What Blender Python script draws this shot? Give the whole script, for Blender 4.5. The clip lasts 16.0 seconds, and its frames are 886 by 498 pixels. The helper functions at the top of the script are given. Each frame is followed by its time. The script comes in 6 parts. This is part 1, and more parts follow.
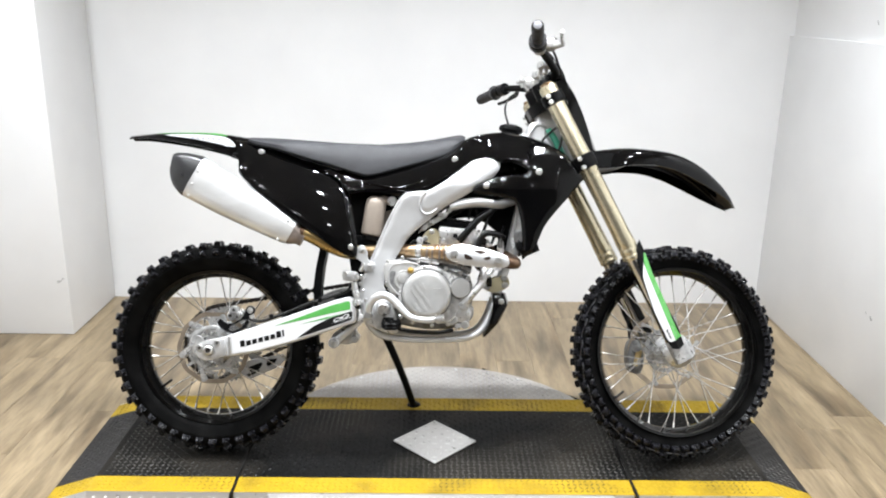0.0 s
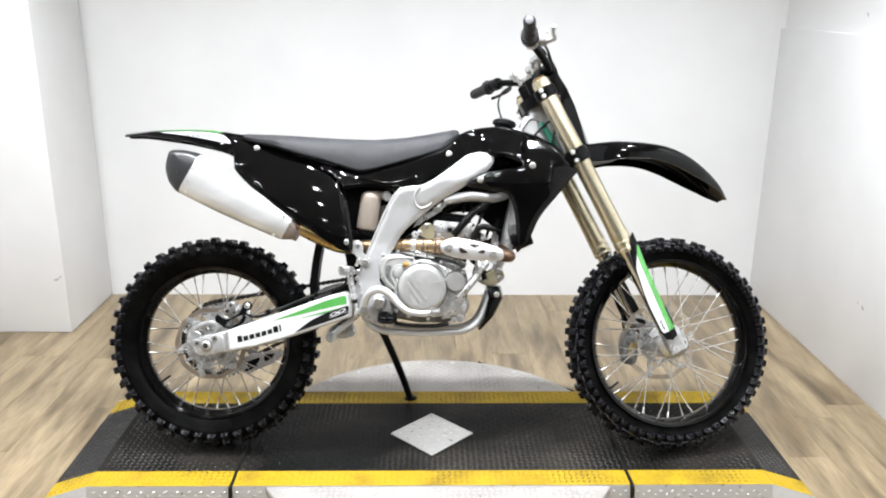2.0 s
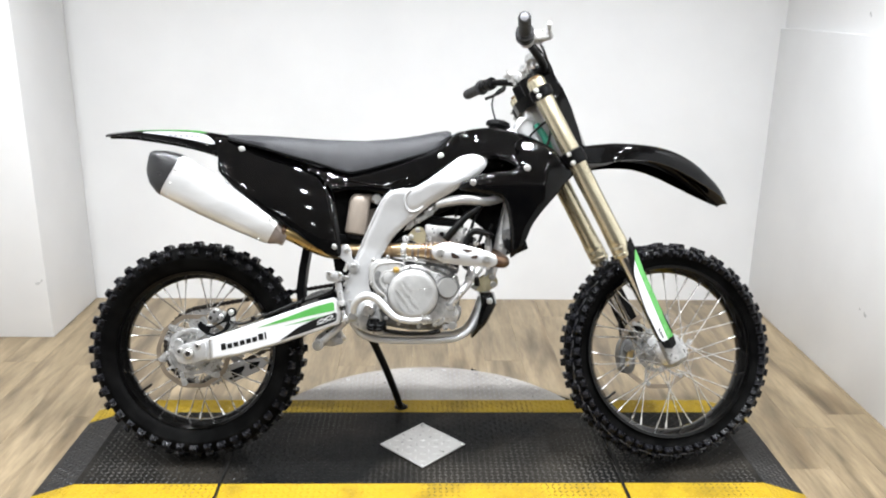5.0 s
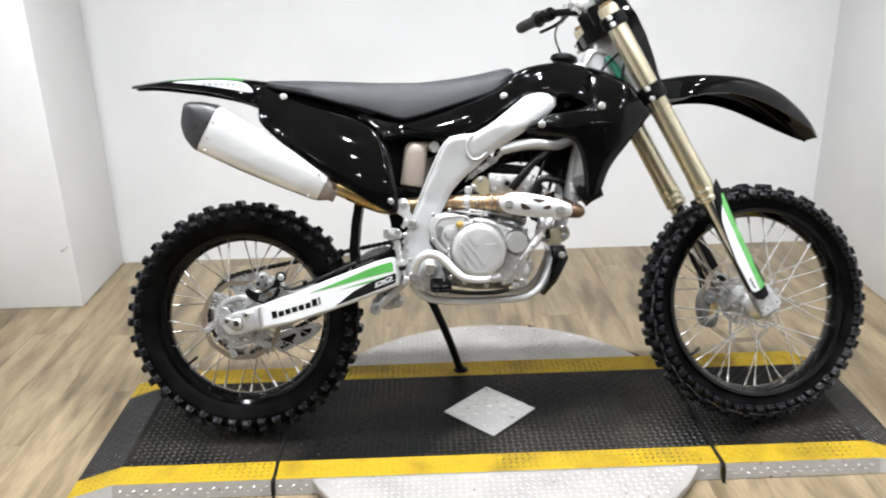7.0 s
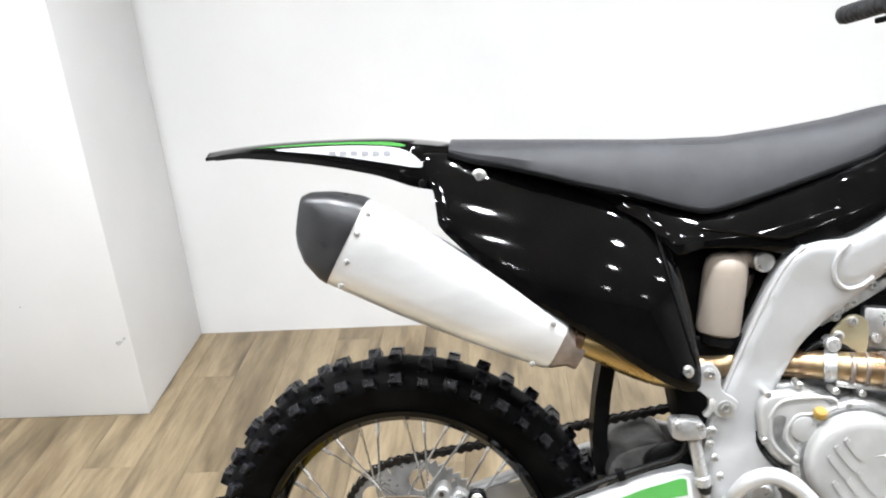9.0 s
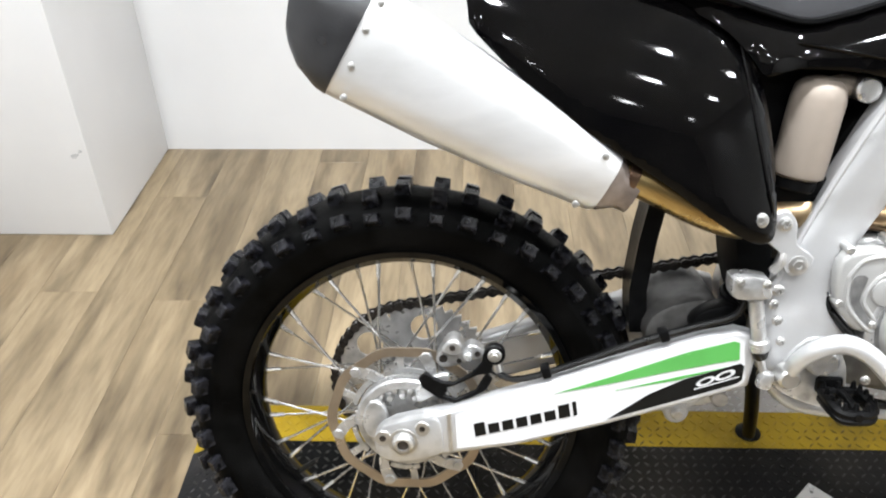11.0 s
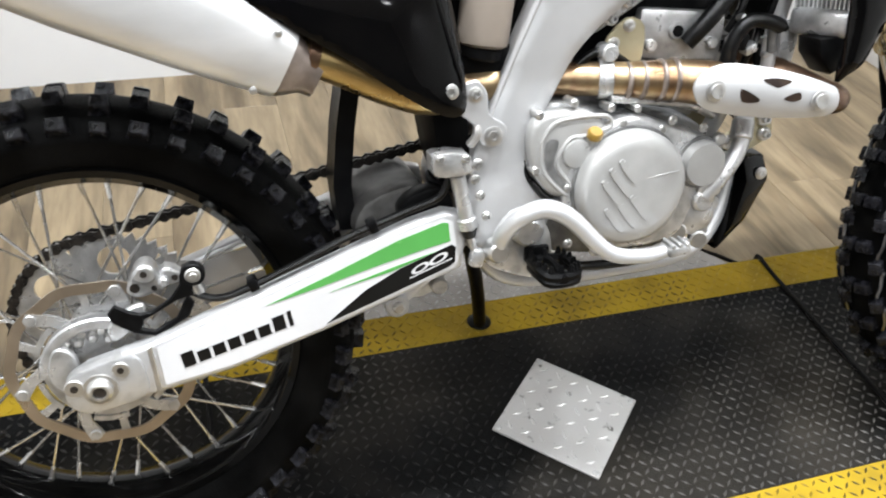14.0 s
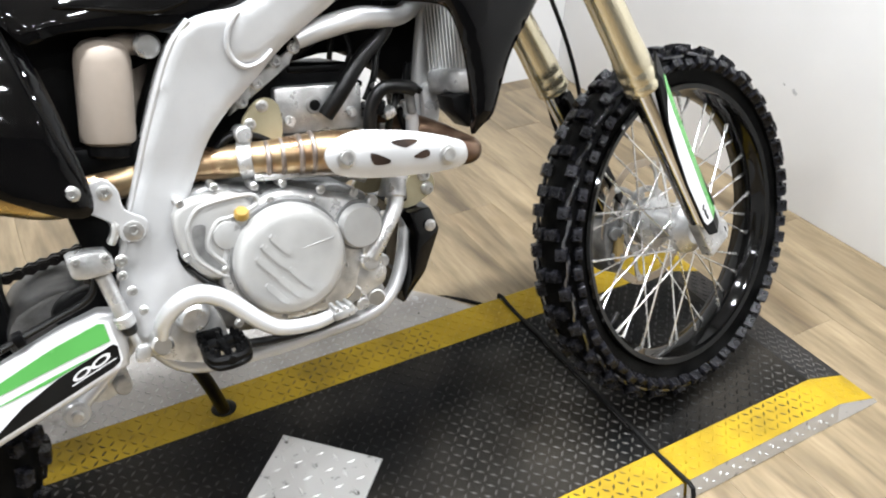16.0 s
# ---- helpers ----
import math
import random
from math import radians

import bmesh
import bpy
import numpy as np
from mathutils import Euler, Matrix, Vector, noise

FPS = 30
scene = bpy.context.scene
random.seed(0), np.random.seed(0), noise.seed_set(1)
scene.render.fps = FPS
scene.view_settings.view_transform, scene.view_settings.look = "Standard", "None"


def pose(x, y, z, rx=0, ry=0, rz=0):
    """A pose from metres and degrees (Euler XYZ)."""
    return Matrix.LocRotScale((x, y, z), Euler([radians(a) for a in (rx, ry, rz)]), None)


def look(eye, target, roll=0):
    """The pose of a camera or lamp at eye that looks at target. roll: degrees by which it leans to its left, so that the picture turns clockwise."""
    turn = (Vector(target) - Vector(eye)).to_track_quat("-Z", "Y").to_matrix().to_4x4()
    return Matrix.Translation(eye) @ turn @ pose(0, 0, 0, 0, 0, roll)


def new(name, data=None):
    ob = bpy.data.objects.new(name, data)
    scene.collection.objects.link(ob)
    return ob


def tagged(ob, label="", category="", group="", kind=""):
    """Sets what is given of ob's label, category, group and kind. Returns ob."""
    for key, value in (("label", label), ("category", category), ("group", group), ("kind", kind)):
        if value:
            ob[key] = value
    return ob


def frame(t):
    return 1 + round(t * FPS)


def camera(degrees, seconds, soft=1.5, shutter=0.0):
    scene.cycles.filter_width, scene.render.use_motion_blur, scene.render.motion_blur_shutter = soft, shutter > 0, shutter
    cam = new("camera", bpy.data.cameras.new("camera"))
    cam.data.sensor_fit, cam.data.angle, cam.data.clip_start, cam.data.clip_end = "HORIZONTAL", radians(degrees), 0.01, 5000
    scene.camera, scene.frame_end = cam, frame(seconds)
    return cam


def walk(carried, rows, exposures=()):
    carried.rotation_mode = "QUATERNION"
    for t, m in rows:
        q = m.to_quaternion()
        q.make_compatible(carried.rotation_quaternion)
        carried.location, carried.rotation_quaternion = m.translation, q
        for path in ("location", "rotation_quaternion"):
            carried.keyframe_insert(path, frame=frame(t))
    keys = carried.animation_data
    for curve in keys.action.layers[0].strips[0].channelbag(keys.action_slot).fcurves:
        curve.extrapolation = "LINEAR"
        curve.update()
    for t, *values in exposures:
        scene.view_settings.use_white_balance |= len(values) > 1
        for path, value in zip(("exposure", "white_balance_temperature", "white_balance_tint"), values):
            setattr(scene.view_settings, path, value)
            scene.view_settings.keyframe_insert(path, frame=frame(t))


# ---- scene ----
cam = camera(57.0, 16.0, soft=2.0, shutter=0.15)
PATH = [
    (0, (-0.023, -2.431, 1.402), (0.008, -0.515, 0.828), 1.0),
    (0.5, (-0.024, -2.441, 1.4), (0.006, -0.53, 0.813), 0.7),
    (1, (-0.022, -2.449, 1.402), (0.019, -0.535, 0.823), 1.0),
    (1.5, (-0.024, -2.456, 1.402), (-0.004, -0.54, 0.829), 0.8),
    (2, (-0.019, -2.452, 1.403), (0.021, -0.54, 0.819), 0.5),
    (2.5, (-0.014, -2.453, 1.401), (0.041, -0.541, 0.816), 0.5),
    (3, (-0.015, -2.442, 1.396), (0.045, -0.53, 0.812), 0.4),
    (3.5, (-0.006, -2.418, 1.396), (0.058, -0.506, 0.814), 0.6),
    (4, (-0.008, -2.389, 1.39), (0.046, -0.482, 0.788), 0.4),
    (4.2, (-0.005, -2.381, 1.399), (0.036, -0.473, 0.803), 0.5),
    (6.5, (-0.095, -2.316, 1.362), (0.029, -0.404, 0.787), 0.4),
    (6.8, (-0.159, -2.222, 1.37), (-0.066, -0.341, 0.696), -1.5),
    (7, (-0.165, -2.147, 1.337), (-0.134, -0.275, 0.634), -1.5),
    (7.2, (-0.204, -2.003, 1.336), (-0.315, -0.137, 0.624), -3.1),
    (7.5, (-0.266, -1.817, 1.337), (-0.556, 0.047, 0.672), -3.1),
    (7.8, (-0.273, -1.618, 1.331), (-0.614, 0.232, 0.652), -4.4),
    (8, (-0.355, -1.503, 1.33), (-0.595, 0.34, 0.593), -5.3),
    (8.2, (-0.408, -1.388, 1.331), (-0.59, 0.453, 0.57), -5.7),
    (10.3, (-0.609, -0.849, 1.309), (-0.711, 0.906, 0.355), -2.7),
    (10.5, (-0.606, -0.848, 1.284), (-0.699, 0.869, 0.262), -2.4),
    (11, (-0.607, -0.846, 1.225), (-0.689, 0.78, 0.064), -1.3),
    (11.5, (-0.608, -0.848, 1.161), (-0.677, 0.672, -0.138), 1.7),
    (12, (-0.605, -0.844, 1.125), (-0.667, 0.595, -0.262), 2.7),
    (12.5, (-0.601, -0.845, 1.114), (-0.637, 0.571, -0.299), 2.8),
    (13, (-0.589, -0.835, 1.112), (-0.479, 0.605, -0.272), 4.0),
    (13.5, (-0.563, -0.818, 1.119), (-0.252, 0.638, -0.215), 4.4),
    (14, (-0.54, -0.817, 1.134), (-0.03, 0.647, -0.131), 4.6),
    (14.5, (-0.534, -0.828, 1.148), (0.181, 0.609, -0.045), 4.8),
    (15, (-0.528, -0.849, 1.16), (0.363, 0.507, -0.009), 5.7),
    (15.5, (-0.483, -0.866, 1.171), (0.476, 0.471, 0.034), 5.5),
    (16, (-0.323, -0.919, 1.169), (0.548, 0.491, 0.049), 3.1),
]
walk(cam, [(t, look(eye, target, roll)) for t, eye, target, roll in PATH],
     exposures=[(0, -.18), (2, -.12), (4, -.14), (6.5, -.26), (7, -.30), (8, -.2), (10.5, -.12), (11.5, -.16), (12.5, -.24), (14, -.30), (15, -.2), (16, -.08)])

from mathutils import geometry

# ---- light ----
world = bpy.data.worlds.new("room_air")
scene.world = world
world.use_nodes = True
world.node_tree.nodes["Background"].inputs[0].default_value = (0.9, 0.95, 1.0, 1)
world.node_tree.nodes["Background"].inputs[1].default_value = 0.002

FLOOR = -0.045          # the deck's top is z = 0
CEIL = 2.65
XL, XR, YB, YF = -2.17, 1.665, 1.487, -4.2


def lamp(x, y, power, size=0.10):
    data = bpy.data.lights.new("downlight_lamp", "AREA")
    data.shape, data.size, data.energy, data.color = "DISK", size, power, (0.945, 0.985, 1.03)
    data.spread = radians(130)
    ob = new("downlight_lamp", data)
    ob.matrix_world = pose(x, y, CEIL - 0.03)
    return ob


LAMPS = [(x, y) for y in (0.0, -1.0, -1.9, -3.1) for x in (-1.65, -0.9, -0.15, 0.6, 1.30)]
for lx, ly in LAMPS:
    lamp(lx, ly, {0.0: 23.0, -1.0: 9.5, -1.9: 7.0, -3.1: 6.0}[ly])

# ---- materials ----


def mat(name, c1, c2=None, rough=0.5, metal=0.0, scale=30.0, stretch=(1, 1, 1), bump=0.0, bscale=200.0, coat=0.0, rvar=0.08,
        spec=0.5, contrast=(0.35, 0.65)):
    """A surface whose colour runs between c1 and c2 by coarse and fine noise, with rough patches and fine relief."""
    m = bpy.data.materials.new(name)
    m.use_nodes = True
    nt = m.node_tree
    N, L = nt.nodes, nt.links
    b = N["Principled BSDF"]
    c2 = c2 or tuple(v * 0.8 for v in c1)
    tc, mp = N.new("ShaderNodeTexCoord"), N.new("ShaderNodeMapping")
    mp.inputs["Scale"].default_value = stretch
    L.new(tc.outputs["Object"], mp.inputs["Vector"])
    n1, n2 = N.new("ShaderNodeTexNoise"), N.new("ShaderNodeTexNoise")
    n1.inputs["Scale"].default_value, n1.inputs["Detail"].default_value = scale, 6
    n2.inputs["Scale"].default_value, n2.inputs["Detail"].default_value = bscale, 3
    vec = mp.outputs["Vector"]
    for n in (n1, n2):
        L.new(vec, n.inputs["Vector"])
    ramp = N.new("ShaderNodeValToRGB")
    ramp.color_ramp.elements[0].position, ramp.color_ramp.elements[1].position = contrast
    ramp.color_ramp.elements[0].color, ramp.color_ramp.elements[1].color = (*c1, 1), (*c2, 1)
    L.new(n1.outputs["Fac"], ramp.inputs["Fac"])
    L.new(ramp.outputs["Color"], b.inputs["Base Color"])
    mr = N.new("ShaderNodeMapRange")
    mr.inputs["To Min"].default_value, mr.inputs["To Max"].default_value = max(0.02, rough - rvar), min(1, rough + rvar)
    L.new(n1.outputs["Fac"], mr.inputs["Value"])
    L.new(mr.outputs["Result"], b.inputs["Roughness"])
    b.inputs["Metallic"].default_value = metal
    b.inputs["Coat Weight"].default_value = coat
    b.inputs["Coat Roughness"].default_value = 0.06
    b.inputs["Specular IOR Level"].default_value = spec
    if bump:
        bp = N.new("ShaderNodeBump")
        bp.inputs["Strength"].default_value, bp.inputs["Distance"].default_value = bump, 0.002
        L.new(n2.outputs["Fac"], bp.inputs["Height"])
        L.new(bp.outputs["Normal"], b.inputs["Normal"])
    return m


WALL = mat("white_wall_paint", (0.755, 0.755, 0.755), (0.715, 0.715, 0.715), 0.55, scale=2.5, bump=0.12, bscale=160)
SCUFF = mat("grey_rub_mark", (0.34, 0.34, 0.34), (0.52, 0.52, 0.52), 0.6, scale=90)
CEILING = mat("white_ceiling_paint", (0.82, 0.82, 0.81), (0.79, 0.79, 0.78), 0.8, scale=3, bump=0.1)
# unseen south wall and ceiling; greys set bounce and reflections on the bike
SHOP = mat("unseen_wall_paint", (0.105, 0.103, 0.10), (0.08, 0.079, 0.077), 0.8, scale=3, bump=0.1)
SOFFIT = mat("grey_ceiling_paint", (0.60, 0.60, 0.60), (0.56, 0.56, 0.56), 0.8, scale=3, bump=0.1)
PLASTIC = mat("black_gloss_plastic", (0.0010, 0.0010, 0.0012), (0.0019, 0.0018, 0.0018), 0.045, scale=18, bump=0.02, bscale=40, rvar=0.02, spec=0.24)
MATT = mat("black_matt_plastic", (0.0015, 0.0015, 0.0017), (0.0034, 0.0034, 0.0036), 0.38, scale=60, bump=0.15, bscale=500, spec=0.11)
ENDCAP = mat("black_satin_end_cap", (0.010, 0.010, 0.011), (0.017, 0.017, 0.018), 0.3, scale=40, bump=0.1, bscale=400)
VINYL = mat("grey_gripper_vinyl", (0.027, 0.0272, 0.030), (0.035, 0.0353, 0.039), 0.45, scale=25, bump=0.5, bscale=900, spec=0.36)
FRAMEALU = mat("silver_frame_finish", (0.57, 0.57, 0.572), (0.48, 0.48, 0.482), 0.40, 0.55, scale=9, bump=0.06, bscale=300)
CASTALU = mat("cast_aluminium", (0.56, 0.56, 0.557), (0.25, 0.25, 0.247), 0.29, 0.72, scale=38, bump=0.35, bscale=420, contrast=(0.44, 0.75))
ARMCAST = mat("pale_cast_arm_end", (0.58, 0.58, 0.58), (0.34, 0.34, 0.335), 0.33, 0.65, scale=26, bump=0.25, bscale=380, contrast=(0.40, 0.70))
COVER = mat("satin_clutch_cover", (0.42, 0.416, 0.405), (0.36, 0.356, 0.347), 0.36, 0.4, scale=22, bump=0.08, bscale=500)
# darker patches stand in for smudgy reflections on the silencer
BRUSHED = mat("brushed_aluminium", (0.80, 0.80, 0.80), (0.60, 0.60, 0.595), 0.36, 0.6, scale=6, stretch=(1, 1, 3), bump=0.06, bscale=260, contrast=(0.38, 0.72))
POLISHED = mat("polished_steel", (0.66, 0.655, 0.64), (0.52, 0.515, 0.50), 0.30, 0.9, scale=40, bump=0.05)
CHROME = mat("chromed_stanchion", (0.62, 0.61, 0.60), (0.52, 0.515, 0.51), 0.10, 1.0, scale=30)
GOLD = mat("gold_anodised_fork", (0.60, 0.54, 0.395), (0.51, 0.455, 0.325), 0.25, 0.88, scale=12, bump=0.03)
TITAN = mat("heat_tinted_titanium", (0.22, 0.125, 0.07), (0.42, 0.315, 0.185), 0.29, 0.9, scale=19, stretch=(2.2, 1, 1), bump=0.04, contrast=(0.38, 0.64))
GOLDPIPE = mat("straw_tinted_pipe", (0.36, 0.24, 0.085), (0.47, 0.35, 0.16), 0.28, 0.9, scale=13, bump=0.04)
BURNT = mat("browned_header_steel", (0.10, 0.058, 0.038), (0.20, 0.13, 0.085), 0.33, 0.85, scale=22, bump=0.06)
RINGSTEEL = mat("blued_weld_steel", (0.20, 0.165, 0.145), (0.32, 0.27, 0.24), 0.4, 0.8, scale=40, bump=0.1)
SHADOWPIPE = mat("shaded_header_steel", (0.020, 0.012, 0.009), (0.05, 0.03, 0.02), 0.5, 0.6, scale=40)
# cast aluminium darkened for the shade round cylinder and crankcase
CYLGREY = mat("shaded_dull_casting", (0.25, 0.25, 0.247), (0.12, 0.12, 0.119), 0.42, 0.6, scale=40, bump=0.4, bscale=380)
# beige lowered to include the shade the reservoir hangs in
RESERV = mat("beige_anodised_reservoir", (0.27, 0.228, 0.19), (0.225, 0.19, 0.158), 0.5, 0.15, scale=16, bump=0.04, spec=0.3)
RUBBER = mat("tyre_rubber", (0.0008, 0.0008, 0.0008), (0.0058, 0.0057, 0.0056), 0.5, scale=14, bump=0.5, bscale=380, contrast=(0.40, 0.75), spec=0.04)
GLINTRUB = mat("glint_ring_rubber", (0.004, 0.004, 0.005), (0.014, 0.014, 0.018), 0.12, scale=60, bump=0.3, bscale=300, spec=0.8, coat=0.5)
# blue-grey flecks stand in for highlights on the tread blocks
KNOBS = mat("sheen_flecked_tread_rubber", (0.0012, 0.0012, 0.0015), (0.019, 0.019, 0.0235), 0.26, scale=60, bump=0.6, bscale=420, spec=0.16, contrast=(0.42, 0.75))
RIMBLACK = mat("black_anodised_rim", (0.0010, 0.0010, 0.0010), (0.002, 0.002, 0.002), 0.07, scale=30, spec=0.24, rvar=0.03)
SPOKE = mat("plated_spoke_steel", (0.72, 0.71, 0.69), (0.60, 0.59, 0.57), 0.25, 0.9, scale=60)
DISC = mat("browned_brake_disc", (0.44, 0.37, 0.29), (0.33, 0.275, 0.215), 0.30, 0.85, scale=20, bump=0.06, bscale=500)
CHAIN = mat("oily_chain_steel", (0.010, 0.009, 0.008), (0.05, 0.042, 0.036), 0.35, 0.5, scale=90)
RUBHOSE = mat("black_rubber_hose", (0.0022, 0.0022, 0.0022), (0.005, 0.005, 0.005), 0.3, scale=60, bump=0.1, spec=0.25)
WHITEDECAL = mat("white_decal_vinyl", (0.61, 0.61, 0.615), (0.57, 0.57, 0.58), 0.25, scale=12, coat=0.2)
GREENDECAL = mat("green_decal_vinyl", (0.085, 0.32, 0.075), (0.075, 0.285, 0.065), 0.25, scale=12, coat=0.2)
BLACKDECAL = mat("black_decal_vinyl", (0.0035, 0.0035, 0.0035), (0.006, 0.006, 0.006), 0.35, scale=12, spec=0.25)
GRIPRUB = mat("dark_grip_rubber", (0.016, 0.016, 0.017), (0.03, 0.03, 0.032), 0.45, scale=60, bump=0.3, bscale=300, spec=0.4)
GREYDECAL = mat("grey_print_and_glint", (0.25, 0.25, 0.27), (0.3, 0.3, 0.32), 0.3, scale=12)
TEAL = mat("green_connector_plastic", (0.05, 0.30, 0.20), (0.04, 0.24, 0.16), 0.4, scale=40)
BEIGE = mat("beige_anodised_plate", (0.42, 0.375, 0.25), (0.36, 0.32, 0.21), 0.4, 0.5, scale=30)
AMBER = mat("amber_oil_cap", (0.33, 0.20, 0.03), (0.25, 0.15, 0.025), 0.4, scale=40)
BRIDGE = mat("dark_bridge_casting", (0.125, 0.122, 0.118), (0.055, 0.053, 0.05), 0.42, 0.5, scale=30, bump=0.4, bscale=380)
DARKIN = mat("dark_airbox_and_gap_fill", (0.002, 0.002, 0.002), (0.003, 0.003, 0.003), 0.6, scale=30, spec=0.05)
DECK = mat("black_painted_tread_plate", (0.0016, 0.0016, 0.0016), (0.025, 0.0215, 0.017), 0.50, 0.0, scale=3.2, bump=0.6, bscale=240, contrast=(0.44, 0.74), spec=0.10, rvar=0.16)
# pale patches paint the lugs' glints as well as wear
DECKLUG = mat("worn_glinting_black_lug", (0.0022, 0.0022, 0.0022), (0.085, 0.080, 0.073), 0.40, 0.1, scale=2.6, bump=0.3, contrast=(0.46, 0.66), spec=0.24, rvar=0.18)
# ramp's greyer tone stands in for sheen on the slope
RAMPSHEEN = mat("sheen_toned_ramp_plate", (0.005, 0.005, 0.006), (0.017, 0.016, 0.016), 0.42, 0.0, scale=6, bump=0.4, bscale=220, spec=0.18)
YELLOW = mat("worn_yellow_paint", (0.35, 0.232, 0.012), (0.19, 0.125, 0.012), 0.5, scale=11, bump=0.3, bscale=240, contrast=(0.45, 0.78), spec=0.15)
YELLOWLUG = mat("worn_yellow_lug", (0.33, 0.22, 0.013), (0.06, 0.045, 0.012), 0.45, scale=3, bump=0.2, contrast=(0.53, 0.62), spec=0.2)
TREADALU = mat("aluminium_tread_plate", (0.47, 0.46, 0.445), (0.10, 0.095, 0.085), 0.40, 0.45, scale=55, bump=0.2, bscale=260, contrast=(0.63, 0.72))
TREADLUG = mat("bright_aluminium_lug", (0.62, 0.615, 0.60), (0.42, 0.415, 0.40), 0.42, 0.5, scale=30)
DISCPLATE = mat("dusty_turntable_plate", (0.40, 0.378, 0.355), (0.31, 0.29, 0.272), 0.46, 0.36, scale=8, bump=0.25, bscale=240)
DIRT = mat("tan_edge_strip", (0.31, 0.24, 0.155), (0.24, 0.185, 0.12), 0.5, scale=20, bump=0.2)
CABLE = mat("black_cord", (0.003, 0.003, 0.003), (0.011, 0.010, 0.009), 0.7, scale=120, bump=0.4, spec=0.15)
LAMPGLOW = bpy.data.materials.new("lit_lamp_lens")
LAMPGLOW.use_nodes = True
LAMPGLOW.node_tree.nodes["Principled BSDF"].inputs["Emission Color"].default_value = (1, 0.96, 0.9, 1)
LAMPGLOW.node_tree.nodes["Principled BSDF"].inputs["Emission Strength"].default_value = 6.0


def wood():
    m = bpy.data.materials.new("vinyl_wood_plank")
    m.use_nodes = True
    nt = m.node_tree
    N, L = nt.nodes, nt.links
    b = N["Principled BSDF"]
    tc, oi = N.new("ShaderNodeTexCoord"), N.new("ShaderNodeObjectInfo")
    mul, add, mp = N.new("ShaderNodeMath"), N.new("ShaderNodeVectorMath"), N.new("ShaderNodeMapping")
    mul.operation, mul.inputs[1].default_value = "MULTIPLY", 53.0
    L.new(oi.outputs["Random"], mul.inputs[0])
    L.new(tc.outputs["Object"], add.inputs[0])
    L.new(mul.outputs[0], add.inputs[1])
    L.new(add.outputs[0], mp.inputs["Vector"])
    mp.inputs["Scale"].default_value = (1.0, 0.15, 1.0)
    broad, grain, knot = (N.new("ShaderNodeTexNoise") for _ in range(3))
    for n, s, d in ((broad, 12.0, 5), (grain, 90.0, 6), (knot, 11.0, 5)):
        n.inputs["Scale"].default_value, n.inputs["Detail"].default_value = s, d
        L.new(mp.outputs["Vector"], n.inputs["Vector"])
    broad.inputs["Distortion"].default_value = 0.6
    r1 = N.new("ShaderNodeValToRGB")
    e = r1.color_ramp.elements
    e[0].position, e[0].color = 0.30, (0.098, 0.071, 0.040, 1)
    e[1].position, e[1].color = 0.70, (0.325, 0.250, 0.153, 1)
    mid = e.new(0.5)
    mid.color = (0.228, 0.173, 0.103, 1)
    L.new(broad.outputs["Fac"], r1.inputs["Fac"])
    mix = N.new("ShaderNodeMix")
    mix.data_type, mix.blend_type = "RGBA", "MULTIPLY"
    r2 = N.new("ShaderNodeValToRGB")
    r2.color_ramp.elements[0].position, r2.color_ramp.elements[0].color = 0.3, (0.72, 0.70, 0.68, 1)
    r2.color_ramp.elements[1].position, r2.color_ramp.elements[1].color = 0.6, (1, 1, 1, 1)
    L.new(grain.outputs["Fac"], r2.inputs["Fac"])
    mix.inputs["Factor"].default_value = 0.8
    L.new(r1.outputs["Color"], mix.inputs["A"])
    L.new(r2.outputs["Color"], mix.inputs["B"])
    r3, blot = N.new("ShaderNodeValToRGB"), N.new("ShaderNodeMix")
    r3.color_ramp.elements[0].position, r3.color_ramp.elements[0].color = 0.55, (1, 1, 1, 1)
    r3.color_ramp.elements[1].position, r3.color_ramp.elements[1].color = 0.72, (0.60, 0.54, 0.47, 1)
    L.new(knot.outputs["Fac"], r3.inputs["Fac"])
    blot.data_type, blot.blend_type = "RGBA", "MULTIPLY"
    blot.inputs["Factor"].default_value = 0.85
    L.new(mix.outputs["Result"], blot.inputs["A"])
    L.new(r3.outputs["Color"], blot.inputs["B"])
    tone = N.new("ShaderNodeHueSaturation")
    mr = N.new("ShaderNodeMapRange")
    mr.inputs["To Min"].default_value, mr.inputs["To Max"].default_value = 0.90, 1.07
    L.new(oi.outputs["Random"], mr.inputs["Value"])
    L.new(mr.outputs["Result"], tone.inputs["Value"])
    L.new(blot.outputs["Result"], tone.inputs["Color"])
    L.new(tone.outputs["Color"], b.inputs["Base Color"])
    b.inputs["Roughness"].default_value = 0.33
    bp = N.new("ShaderNodeBump")
    bp.inputs["Strength"].default_value, bp.inputs["Distance"].default_value = 0.15, 0.001
    L.new(grain.outputs["Fac"], bp.inputs["Height"])
    L.new(bp.outputs["Normal"], b.inputs["Normal"])
    return m


WOOD = wood()

# ---- shape helpers ----


def part(name, bm, material, parent=None, label="", angle=38, fix=True):
    if fix:
        bmesh.ops.recalc_face_normals(bm, faces=bm.faces)
    me = bpy.data.meshes.new(name)
    bm.to_mesh(me)
    bm.free()
    for p in me.polygons:
        p.use_smooth = True
    me.set_sharp_from_angle(angle=radians(angle))
    me.materials.append(material)
    ob = new(name, me)
    ob.parent = parent
    return tagged(ob, label)


def bevel(bm, edges, width, seg=2):
    bmesh.ops.bevel(bm, geom=list(edges), offset=width, segments=seg, affect="EDGES", profile=0.5, clamp_overlap=True)


